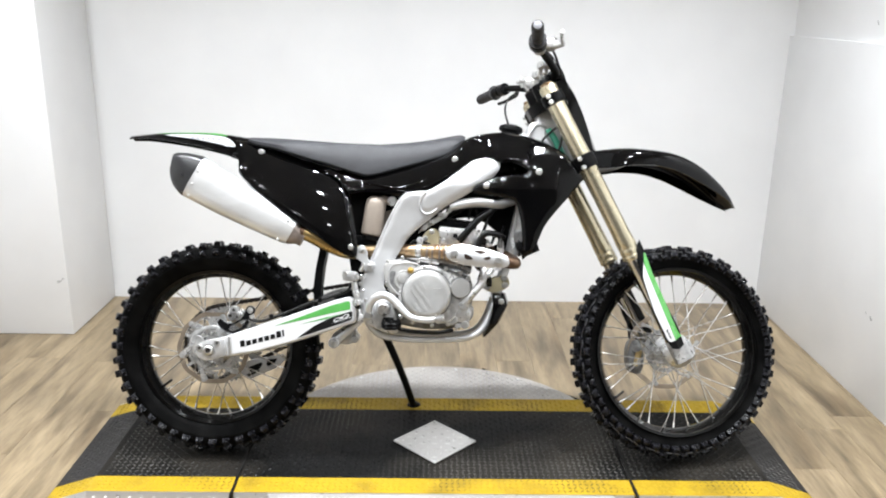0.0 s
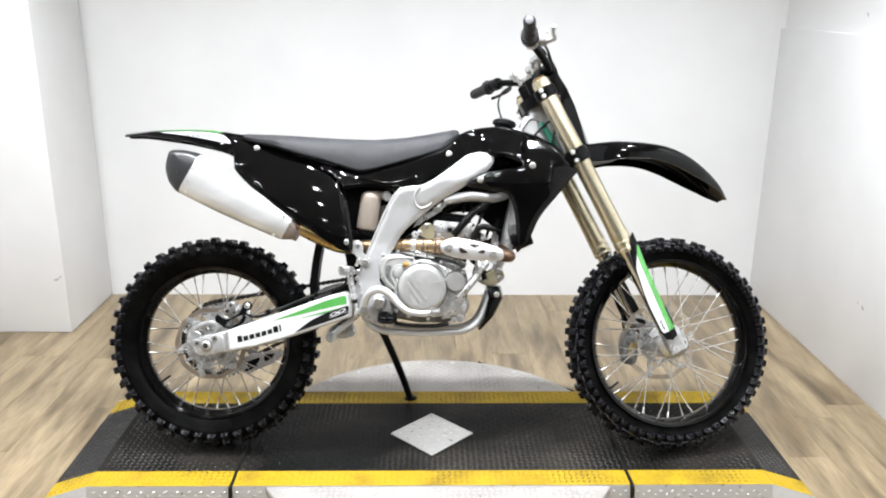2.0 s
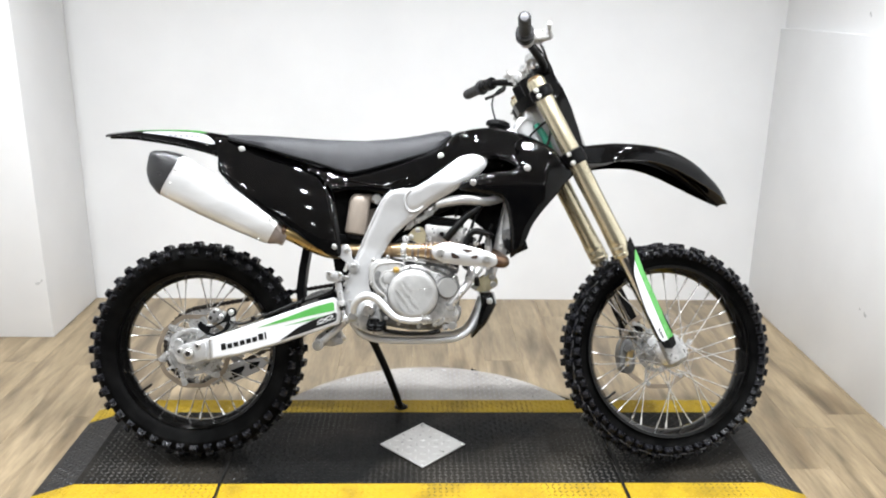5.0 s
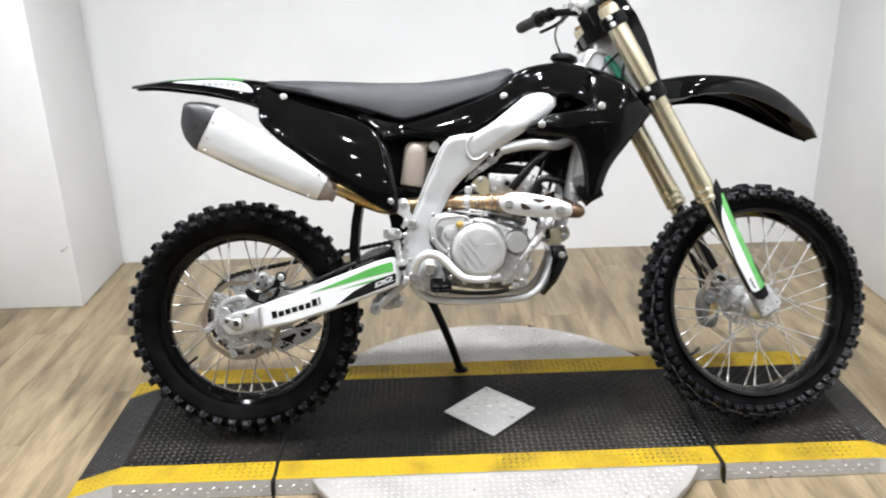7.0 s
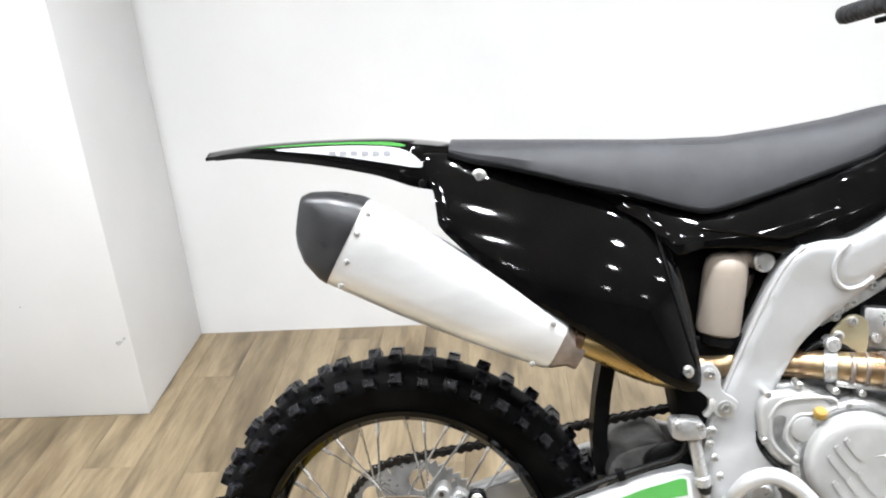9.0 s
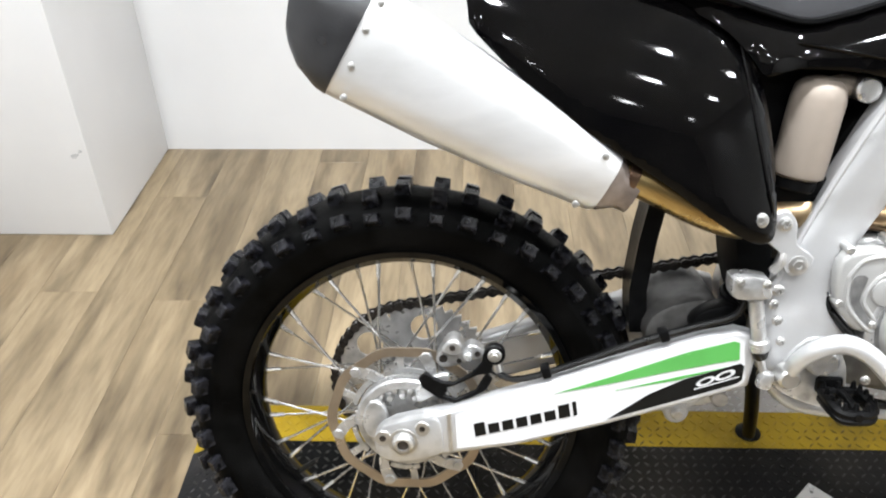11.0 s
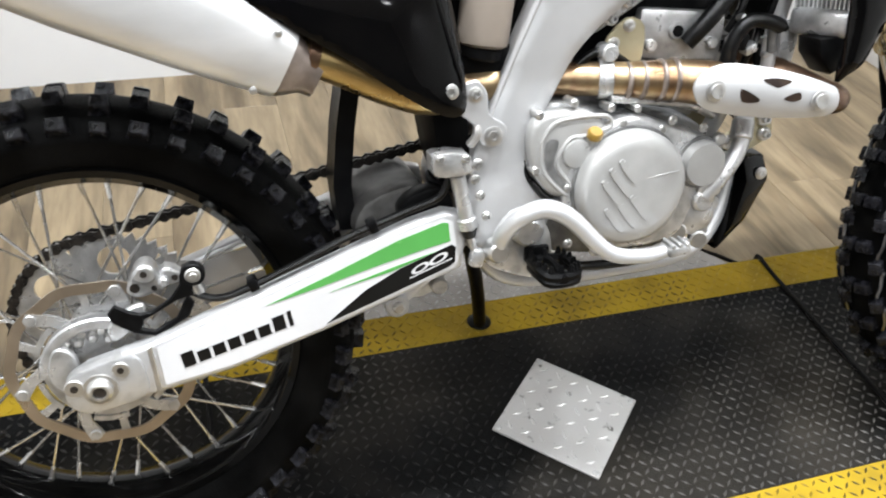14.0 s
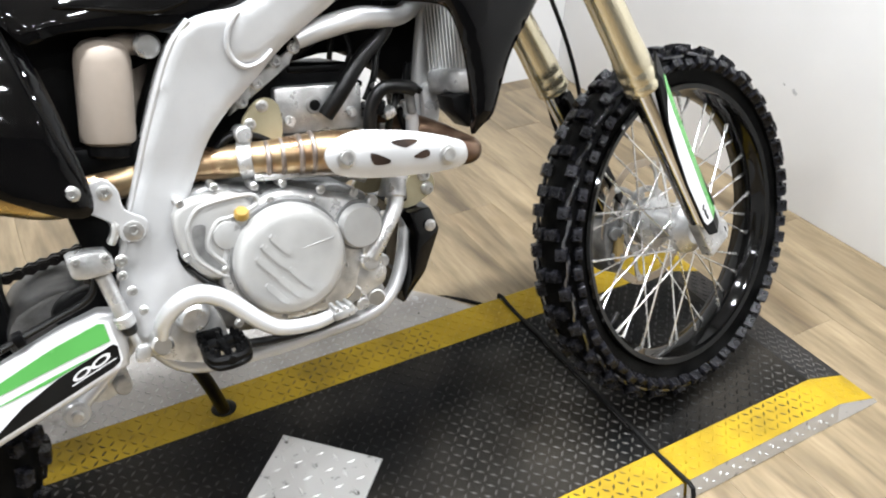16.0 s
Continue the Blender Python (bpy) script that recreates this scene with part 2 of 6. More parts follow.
def box(bm, size, m=None, bev=0.0, seg=2):
    tmp = bmesh.new()
    bmesh.ops.create_cube(tmp, size=1.0)
    bmesh.ops.scale(tmp, vec=size, verts=tmp.verts)
    if bev:
        bevel(tmp, tmp.edges, bev, seg)
    merge(bm, tmp, m)


def merge(bm, tmp, m=None):
    if m is not None:
        tmp.transform(m)
    me = bpy.data.meshes.new("tmp")
    tmp.to_mesh(me)
    tmp.free()
    bm.from_mesh(me)
    bpy.data.meshes.remove(me)


def along(p, q):
    """A pose at p whose z axis points to q."""
    d = Vector(q) - Vector(p)
    return Matrix.Translation(p) @ d.to_track_quat("Z", "Y").to_matrix().to_4x4()


def lathe(bm, profile, m=None, seg=32, closed=False):
    """Turns (radius, height) pairs about z; closed joins last to first."""
    tmp = bmesh.new()
    rings = []
    for r, h in profile:
        if r < 1e-6:
            rings.append([tmp.verts.new((0, 0, h))])
        else:
            rings.append([tmp.verts.new((r * math.cos(2 * math.pi * k / seg), r * math.sin(2 * math.pi * k / seg), h)) for k in range(seg)])
    pairs = list(zip(rings, rings[1:]))
    if closed:
        pairs.append((rings[-1], rings[0]))
    for a, c in pairs:
        for k in range(seg):
            j = (k + 1) % seg
            if len(a) == 1 and len(c) == 1:
                continue
            if len(a) == 1:
                tmp.faces.new((a[0], c[k], c[j]))
            elif len(c) == 1:
                tmp.faces.new((a[k], a[j], c[0]))
            else:
                tmp.faces.new((a[k], a[j], c[j], c[k]))
    merge(bm, tmp, m)


def cyl(bm, p, q, r, r2=None, seg=20, bev=0.0):
    r2 = r if r2 is None else r2
    h = (Vector(q) - Vector(p)).length
    e = min(bev, h * 0.4, r * 0.8, r2 * 0.8)
    prof = [(0, 0), (r - e, 0), (r, e), (r2, h - e), (r2 - e, h), (0, h)] if e else [(0, 0), (r, 0), (r2, h), (0, h)]
    lathe(bm, prof, along(p, q), seg)


def smooth(pts, n=6, closed=False):
    """A Catmull-Rom curve through the points."""
    P = [Vector(p) for p in pts]
    out = []
    k = len(P)
    for i in range(k if closed else k - 1):
        if closed:
            a, b, c, d = P[i - 1], P[i], P[(i + 1) % k], P[(i + 2) % k]
        else:
            a, b, c, d = P[max(i - 1, 0)], P[i], P[i + 1], P[min(i + 2, k - 1)]
        for j in range(n):
            t = j / n
            out.append(0.5 * ((2 * b) + (c - a) * t + (2 * a - 5 * b + 4 * c - d) * t * t + (3 * b - a - 3 * c + d) * t ** 3))
    if not closed:
        out.append(P[-1])
    return out


def tube(bm, pts, r, seg=10, n=6, caps=True, flat=1.0):
    """A pipe along a curve; r may be one radius or one for each given point."""
    path = smooth(pts, n) if n > 1 else [Vector(p) for p in pts]
    rs = r if isinstance(r, (list, tuple)) else [r] * len(pts)
    tmp = bmesh.new()
    rings = []
    up = Vector((0, 1, 0))
    for i, p in enumerate(path):
        d = (path[min(i + 1, len(path) - 1)] - path[max(i - 1, 0)]).normalized()
        side = d.cross(up)
        if side.length < 1e-3:
            side = d.cross(Vector((1, 0, 0.1)))
        side.normalize()
        up = side.cross(d).normalized()
        u = i / max(1, n) if n > 1 else i
        j = min(int(u), len(rs) - 2) if len(rs) > 1 else 0
        rad = rs[j] + (rs[min(j + 1, len(rs) - 1)] - rs[j]) * (u - j)
        rings.append([tmp.verts.new(p + rad * (math.cos(2 * math.pi * k / seg) * side + flat * math.sin(2 * math.pi * k / seg) * up)) for k in range(seg)])
    for a, c in zip(rings, rings[1:]):
        for k in range(seg):
            tmp.faces.new((a[k], a[(k + 1) % seg], c[(k + 1) % seg], c[k]))
    if caps:
        tmp.faces.new(rings[0])
        tmp.faces.new(rings[-1][::-1])
    merge(bm, tmp)


def prism(bm, outline, y0, y1, bev=0.0, seg=2, m=None):
    """A plate with the given outline in x and z, from y0 to y1."""
    tmp = bmesh.new()
    a = [tmp.verts.new((x, y0, z)) for x, z in outline]
    c = [tmp.verts.new((x, y1, z)) for x, z in outline]
    tmp.faces.new(a)
    tmp.faces.new(c[::-1])
    k = len(a)
    for i in range(k):
        tmp.faces.new((a[i], a[(i + 1) % k], c[(i + 1) % k], c[i]))
    bmesh.ops.recalc_face_normals(tmp, faces=tmp.faces)
    if bev:
        es = [e for e in tmp.edges if abs(e.verts[0].co.y - e.verts[1].co.y) < 1e-6]
        bevel(tmp, es, bev, seg)
    merge(bm, tmp, m)


def loft(bm, rings, caps=True, m=None, closed=True):
    tmp = bmesh.new()
    R = [[tmp.verts.new(p) for p in ring] for ring in rings]
    for a, c in zip(R, R[1:]):
        k = len(a)
        for i in range(k if closed else k - 1):
            tmp.faces.new((a[i], a[(i + 1) % k], c[(i + 1) % k], c[i]))
    if caps and closed:
        tmp.faces.new(R[0])
        tmp.faces.new(R[-1][::-1])
    merge(bm, tmp, m)


def round2(pts, n=4):
    """A closed outline in the plane with soft corners."""
    return [(p.x, p.y) for p in smooth([(x, y, 0) for x, y in pts], n, True)]


def shell(bm, outline, half, side, thick=0.004, step=0.014, drop=0.008, rim=0.022, lay=None):
    """A moulded panel: the outline in x and z, bulged sideways to half(x, z) from the middle plane, rounded towards its rim."""
    pts = []
    k = len(outline)
    for i in range(k):
        a, c = Vector(outline[i]), Vector(outline[(i + 1) % k])
        n = max(1, int((c - a).length / step))
        pts += [a + (c - a) * j / n for j in range(n)]
    B = np.array([tuple(p) for p in pts])
    A2 = np.roll(B, -1, 0)

    def dist(p):
        d = A2 - B
        t = np.clip(((p - B) * d).sum(1) / np.maximum((d * d).sum(1), 1e-12), 0, 1)
        return np.sqrt((((B + d * t[:, None]) - p) ** 2).sum(1).min())

    def inside(p):
        x, y = p
        cond = (B[:, 1] > y) != (A2[:, 1] > y)
        xs = B[:, 0] + (y - B[:, 1]) / np.where(A2[:, 1] == B[:, 1], 1e-12, A2[:, 1] - B[:, 1]) * (A2[:, 0] - B[:, 0])
        return int((cond & (x < xs)).sum()) % 2 == 1

    nb = len(pts)
    lo, hi = B.min(0), B.max(0)
    grid = []
    row = 0
    y = lo[1]
    while y < hi[1]:
        x = lo[0] + (step / 2 if row % 2 else 0)
        while x < hi[0]:
            if inside((x, y)) and dist(np.array((x, y))) > step * 0.55:
                grid.append(Vector((x, y)))
            x += step
        y += step * 0.87
        row += 1
    vs, es, fs, *_ = geometry.delaunay_2d_cdt(pts + grid, [(i, (i + 1) % nb) for i in range(nb)], [list(range(nb))], 1, 1e-7)
    tmp = bmesh.new()
    outer, inner = [], []
    for v in vs:
        d = dist(np.array((v.x, v.y)))
        h = half(v.x, v.y) - drop * (1 - min(d / rim, 1)) ** 2
        outer.append(tmp.verts.new((v.x, side * h, v.y)))
        inner.append(tmp.verts.new((v.x, side * (h - thick), v.y)))
    count = {}
    for f in fs:
        tmp.faces.new([outer[i] for i in f])
        tmp.faces.new([inner[i] for i in reversed(f)])
        for i, j in zip(f, list(f[1:]) + [f[0]]):
            count[frozenset((i, j))] = count.get(frozenset((i, j)), 0) + 1
    for f in fs:
        for i, j in zip(f, list(f[1:]) + [f[0]]):
            if count[frozenset((i, j))] == 1:
                tmp.faces.new((outer[j], outer[i], inner[i], inner[j]))
    merge(bm, tmp)


def bolt(bm, p, r=0.008, side=-1, h=0.005):
    """A flanged hexagon bolt that faces sideways."""
    x, y, z = p
    lathe(bm, [(0, 0), (r, 0), (r, h * 0.35), (r * 0.8, h * 0.5), (0, h * 0.5)], along((x, y, z), (x, y + side, z)), 16)
    lathe(bm, [(0, 0), (r * 0.62, 0), (r * 0.62, h), (r * 0.35, h), (r * 0.3, h * 0.6), (0, h * 0.6)], along((x, y, z), (x, y + side, z)), 6)


def lerp(table, x):
    xs, ys = zip(*table)
    return float(np.interp(x, xs, ys))


# ---- the room ----


def slab(name, lo, hi, material, label, category):
    bm = bmesh.new()
    c = [(a + b) / 2 for a, b in zip(lo, hi)]
    box(bm, [b - a for a, b in zip(lo, hi)], Matrix.Translation(c))
    return tagged(part(name, bm, material), label, category, kind="structure")


T = 0.12
slab("wall_north", (XL - T, YB, FLOOR - 0.1), (XR + T, YB + T, CEIL), WALL, "plain white painted wall behind the motorcycle", "wall")
slab("wall_west", (XL - T, YF, FLOOR - 0.1), (XL, YB, CEIL), WALL, "plain white painted side wall by the column", "wall")
slab("wall_east", (XR, YF, FLOOR - 0.1), (XR + T, YB, CEIL), WALL, "white painted side wall with a shallow ledge", "wall")
slab("wall_south", (XL - T, YF - T, FLOOR - 0.1), (XR + T, YF, CEIL), SHOP, "unseen grey wall added behind the viewer", "wall")
slab("ceiling", (XL - T, YF - T, CEIL), (XR + T, YB + T, CEIL + T), SOFFIT, "grey painted workshop ceiling", "ceiling")
bm = bmesh.new()
box(bm, (0.553, YB - 0.988, CEIL - FLOOR), Matrix.Translation((XL + 0.2765, (YB + 0.988) / 2, (CEIL + FLOOR) / 2)), 0.004)
tagged(part("wall_column", bm, WALL), "boxed white column with scuffed corner by the floor", "column", kind="structure")
bm = bmesh.new()
box(bm, (0.02, YB - YF, 1.29 - FLOOR), Matrix.Translation((XR - 0.01, (YB + YF) / 2, (1.29 + FLOOR) / 2)), 0.003)
tagged(part("wall_lining", bm, WALL), "white wall lining board with a thin top ledge", "wall lining", kind="structure")



def scuff(wall, at, axis, wide, tall, seed):
    """A thin grey rub mark with a ragged outline on a wall."""
    rn = random.Random(seed)
    pts = []
    for k in range(14):
        a = 2 * math.pi * k / 14
        r = rn.uniform(0.55, 1.0)
        pts.append((wide * r * math.cos(a) + tall * 0.5 * math.sin(a), tall * r * math.sin(a)))
    bm = bmesh.new()
    p = Vector(at)
    prism(bm, pts, 0, 0.0004)
    bm.transform(Matrix.Translation(p) @ (pose(0, 0, 0, 0, 0, 90) if axis == "x" else pose(0, 0, 0)))
    ob = part("scuff_mark", bm, SCUFF)
    ob.parent = bpy.data.objects[wall]


scuff("wall_column", (-1.655, 0.9874, 0.205), "y", 0.013, 0.009, 1)
scuff("wall_column", (-1.638, 0.9874, 0.218), "y", 0.006, 0.007, 2)
scuff("wall_column", (-1.92, 0.9874, 0.335), "y", 0.002, 0.004, 5)
scuff("wall_lining", (XR - 0.0202, 0.43, 0.292), "x", 0.012, 0.010, 3)
scuff("wall_lining", (XR - 0.0202, 0.47, 0.300), "x", 0.005, 0.006, 4)
scuff("wall_east", (XR - 0.0002, 0.76, 1.364), "x", 0.006, 0.012, 6)

# downlights in the ceiling
for lx, ly in LAMPS:
    light = tagged(new("ceiling_downlight"), "round white recessed ceiling downlight, switched on", "ceiling light", "downlights in the ceiling")
    light.matrix_world = pose(lx, ly, CEIL)
    bm = bmesh.new()
    lathe(bm, [(0.066, 0), (0.085, 0), (0.085, -0.008), (0.066, -0.012)], None, 32, True)
    part("trim_ring", bm, CEILING, light)
    bm = bmesh.new()
    lathe(bm, [(0, -0.004), (0.065, -0.004), (0.065, 0), (0, 0)], None, 32)
    part("lens", bm, LAMPGLOW, light)

# ---- turntable and deck ----
HALF, INNER, FLAT, END = 0.315, 0.222, 1.038, 1.168

OUTER = {-1: -0.303, 1: 0.315}


def lugs(name, spots, material, parent, label="", big=1.0):
    """Raised lozenges of tread plate: spots are (x, y, z, angle, slope)."""
    V, Fs = [], []
    for x, y, z, a, slope in spots:
        ca, sa = math.cos(a), math.sin(a)
        k = len(V)
        for u, v, w in ((-0.0082, 0, 0), (0, -0.0026, 0), (0.0082, 0, 0), (0, 0.0026, 0), (-0.0045, 0, 0.0017), (0.0045, 0, 0.0017)):
            u, v = u * big, v * big
            dx, dy = u * ca - v * sa, u * sa + v * ca
            V.append((x + dx, y + dy, z + w + slope * dx))
        Fs += [(k, k + 1, k + 4), (k + 1, k + 2, k + 5), (k + 1, k + 5, k + 4), (k + 2, k + 3, k + 5), (k + 3, k, k + 4), (k + 3, k + 4, k + 5)]
    me = bpy.data.meshes.new(name)
    me.from_pydata(V, [], Fs)
    for p in me.polygons:
        p.use_smooth = False
    me.materials.append(material)
    ob = new(name, me)
    ob.parent = parent
    return tagged(ob, label, kind="stuff")


PITCH = 0.0178


def spots_in(test, height):
    out = []
    for i in range(-70, 71):
        for j in range(-36, 37):
            x, y = i * PITCH, j * PITCH
            if test(x, y):
                z, slope = height(x)
                out.append((x, y, z, radians(45 if (i + j) % 2 else -45), slope))
    return out


def deck_height(x):
    a = abs(x)
    if a <= FLAT:
        return 0.0, 0.0
    s = -0.042 / (END - FLAT)
    return s * (a - FLAT), s * (1 if x > 0 else -1)


table = tagged(new("turntable"), "round aluminium tread-plate turntable flush under the deck", "turntable")
table.location = (0.02, 0, FLOOR)
bm = bmesh.new()
lathe(bm, [(0, 0.041), (0.602, 0.041), (0.605, 0.038), (0.605, 0.018)], None, 96)
part("disc", bm, DISCPLATE, table, fix=True)
bm = bmesh.new()
loft(bm, [[(r * math.cos(a), r * math.sin(a), h) for r, h in ((0.6055, 0.0325), (0.6095, 0.0325), (0.652, 0.004), (0.653, 0.0), (0.6055, 0.0))] for a in np.linspace(radians(24), radians(156), 61)])
part("edge_strip", bm, DIRT, table, "tan wood-look edge strip sloping to the floor")
lugs("lug_pattern", [(x - 0.02, y, 0.041, a, 0) for x, y, z, a, s in spots_in(lambda x, y: 0.32 < abs(y) and math.hypot(x - 0.02, y) < 0.585, lambda x: (0, 0))], TREADALU, table)
for k in range(28):
    a = 2 * math.pi * (k + 0.5) / 28
    if abs(math.sin(a) * 0.575) < 0.33:
        continue
    bm = bmesh.new()
    lathe(bm, [(0, 0.0035), (0.005, 0.0032), (0.0075, 0.0015), (0.0075, 0)], pose(0.575 * math.cos(a), 0.575 * math.sin(a), 0.041), 12)
    part("screw", bm, CASTALU, table)

deck = tagged(new("display_deck"), "low ramped deck of black tread plate with yellow painted edges", "platform")
deck.location = (0, 0, FLOOR)
H = -FLOOR
for x0, x1 in ((-0.601, 0.601), (0.609, END), (-END, -0.609)):
    if x1 == END:
        line = [(x0, 0.002), (x0, H), (FLAT, H), (END, 0.003), (END, 0.002)]
    elif x0 == -END:
        line = [(x1, 0.002), (x1, H), (-FLAT, H), (-END, 0.003), (-END, 0.002)]
    else:
        line = [(x0, 0.002), (x0, H), (x1, H), (x1, 0.002)]
    bm = bmesh.new()
    prism(bm, [(max(-FLAT, min(FLAT, x)), H if z > 0.01 else 0.002) for x, z in line if z > 0.0025 or abs(x) < 1.1][:4] if abs(x0) < 0.602 and abs(x1) < 0.602 else [(x, z) for x, z in (((x0, 0.002), (x0, H), (FLAT, H), (FLAT, 0.002)) if x1 == END else ((x1, 0.002), (x1, H), (-FLAT, H), (-FLAT, 0.002)))], -INNER, INNER)
    part("deck_plate", bm, DECK, deck, angle=10)
    if END in (x1, -x0):
        k = 1 if x1 == END else -1
        bm = bmesh.new()
        prism(bm, [(k * FLAT, 0.002), (k * FLAT, H), (k * END, 0.003), (k * END, 0.002)], -INNER, INNER)
        part("ramp_plate", bm, RAMPSHEEN, deck, "grey-black ramp plate, toned for sheen", angle=10)
    for s in (-1, 1):
        bm = bmesh.new()
        prism(bm, line, s * INNER, OUTER[s])
        part("yellow_edge", bm, YELLOW, deck, "worn yellow paint over tread plate", angle=10)
        bm = bmesh.new()
        top = [(x, OUTER[s] + s * 0.0005, z) for x, z in line]
        low = [(x, OUTER[s] + s * 0.011, 0.0015) for x, z in line]
        loft(bm, [top[1:-1], low[1:-1]], False, None, False)
        part("skirt", bm, TREADALU, deck, "bare aluminium tread-plate skirt", angle=10)
    inside = (lambda a, c: (lambda x, y: a + 0.012 < x < c - 0.012 and abs(y) < INNER - 0.008 and not (abs(x) + abs(y) < 0.157) and abs(abs(x) - FLAT) > 0.012))(x0, x1)
    lugs("lug_pattern", [(x, y, z + H, a, sl) for x, y, z, a, sl in spots_in(inside, deck_height)], DECKLUG, deck)
    edge = (lambda a, c: (lambda x, y: a + 0.012 < x < c - 0.012 and INNER + 0.004 < abs(y) and OUTER[-1] + 0.008 < y < OUTER[1] - 0.006 and abs(abs(x) - FLAT) > 0.012))(x0, x1)
    lugs("lug_pattern", [(x, y, z + H, a, sl) for x, y, z, a, sl in spots_in(edge, deck_height)], YELLOWLUG, deck)
for s in (-1, 1):
    spots = [(x * PITCH, OUTER[s] + s * 0.0062, 0.022 + 0.006 * (1 if x % 2 else -1), radians(45 if x % 2 else -45), 0) for x in range(-58, 59) if 0.62 < abs(x * PITCH) < 1.03 or abs(x * PITCH) < 0.59]
    lugs("lug_pattern", spots, TREADLUG, deck)
bm = bmesh.new()
box(bm, (0.197, 0.197, 0.005), pose(0, 0, H + 0.0027, 0, 0, 45), 0.0012, 1)
plate = part("inset_plate", bm, TREADALU, deck, "square bare aluminium tread plate set on its corner")
ca = math.cos(radians(45))
studs = [(0.030 * (i - 2.5), 0.030 * (j - 2.5), radians(45 if (i + j) % 2 else -45)) for i in range(6) for j in range(6)]
lugs("lug_pattern", [((u - v) * ca, (u + v) * ca, H + 0.0052, radians(45) + a, 0) for u, v, a in studs], TREADLUG, plate, big=1.25)
for u, v in ((0.128, 0), (-0.128, 0), (0, 0.128), (0, -0.128)):
    bm = bmesh.new()
    lathe(bm, [(0, 0.002), (0.004, 0.002), (0.006, 0)], pose(u, v, H + 0.0052), 12)
    part("screw", bm, CASTALU, plate)

cord = tagged(new("black_cord"), "thin black cord laid in the deck's joint and over the floor", "cord")
for s in (-1, 1):
    bm = bmesh.new()
    pts = [(s * 0.605, -0.33, 0.004 + FLOOR)] + [(s * 0.605 + 0.0012 * math.sin(k * 1.7), -0.322 + 0.644 * k / 16, 0.003) for k in range(17)]
    pts += [(s * 0.604, 0.335, FLOOR + 0.005)]
    if s > 0:
        pts += [(0.52, 0.42, FLOOR + 0.004), (0.36, 0.50, FLOOR + 0.004), (0.2, 0.66, FLOOR + 0.004)]
    tube(bm, pts, 0.0045, 8, 3)
    part("strand", bm, CABLE, cord)

# ---- the motorcycle ----
LEAN_DEG, SIDE_Y = -16.8, -0.087
bike = tagged(new("motorcycle"), "black motocross motorcycle with silver frame leaning on its side stand", "motorcycle")
bike.matrix_world = pose(0.0056, SIDE_Y, 0.0065, LEAN_DEG, 0, -0.67)

RAKE = radians(27.6)
UPF = Vector((-math.sin(RAKE), 0, math.cos(RAKE)))       # along the fork
FWD = Vector((math.cos(RAKE), 0, math.sin(RAKE)))        # across it, forwards
REAR = Vector((-0.710, 0, 0.340))
FRONT = Vector((0.765, 0, 0.344))
PIVOT = Vector((0.536, 0, 0.705))
STEER = Matrix.Translation(PIVOT) @ Matrix.Rotation(radians(9.5), 4, UPF) @ Matrix.Translation(-PIVOT)


def fork(s, y=0.0, f=0.0):
    """A place on the fork: s up from the axle, y across, f ahead."""
    return FRONT + UPF * s + FWD * f + Vector((0, y, 0))


def steered(name, bm, material, parent, label="", angle=38):
    bm.transform(STEER)
    return part(name, bm, material, parent, label, angle)


def wheel(name, hub_at, tyre_r, width, bead, pitches, disc_side, disc_r, move, label):
    """Hub with tyre, rim, spokes and brake disc; the axle lies across."""
    at = Matrix.Translation(hub_at) @ pose(0, 0, 0, 90)   # local z runs to -y
    if move is not None:
        at = move @ at

    def place(nm, bm, material, parent, lab="", angle=38):
        bm.transform(at)
        return part(nm, bm, material, parent, lab, angle)

    bm = bmesh.new()
    lathe(bm, [(0.012, -0.062), (0.03, -0.062), (0.05, -0.045), (0.052, -0.034), (0.03, -0.028), (0.024, 0), (0.03, 0.028), (0.052, 0.034), (0.05, 0.045),
               (0.03, 0.062), (0.012, 0.062)], None, 36)
    hub = place(name, bm, CASTALU, bike, label)
    # tyre carcass
    w, c = width / 2, tyre_r - 0.014
    prof = [(bead - 0.004, 0.030), (bead + 0.012, w * 0.78), (bead + 0.035, w * 0.97), (c - 0.038, w), (c - 0.018, w * 0.86), (c - 0.005, w * 0.52), (c, 0)]
    prof = [(p.x, p.y) for p in smooth([(r, h, 0) for r, h in prof], 3)]
    full = prof + [(r, -h) for r, h in prof[-2::-1]]
    bm = bmesh.new()
    lathe(bm, full + [(bead - 0.006, -0.02), (bead - 0.006, 0.02)], None, 120, True)
    place("tyre", bm, RUBBER, hub, "black knobbly off-road tyre")
    # tread blocks, each its own piece on four shared shapes
    step = 2 * math.pi / pitches
    shapes = {}

    def block(kind, ang, h, lean, tang, across, high):
        r0 = lerp([(0, c), (w * 0.52, c - 0.005), (w * 0.86, c - 0.018), (w, c - 0.038)], abs(h)) - 0.004
        if kind not in shapes:
            tmp = bmesh.new()
            bmesh.ops.create_cube(tmp, size=1.0)
            for v in tmp.verts:
                k = 0.86 if v.co.x > 0 else 1.0
                v.co = Vector(((v.co.x + 0.5) * high, v.co.y * tang * k, v.co.z * across * k))
            bevel(tmp, [e for e in tmp.edges if min(v.co.x for v in e.verts) > high * 0.5], 0.0015, 1)
            shapes[kind] = bpy.data.meshes.new("tread_block")
            tmp.to_mesh(shapes[kind])
            tmp.free()
            shapes[kind].materials.append(KNOBS)
        ob = new("tread_block", shapes[kind])
        ob.parent = hub
        ob.matrix_basis = at @ Matrix.Rotation(ang, 4, "Z") @ Matrix.Translation((r0, 0, h)) @ Matrix.Rotation(-lean, 4, "Y")

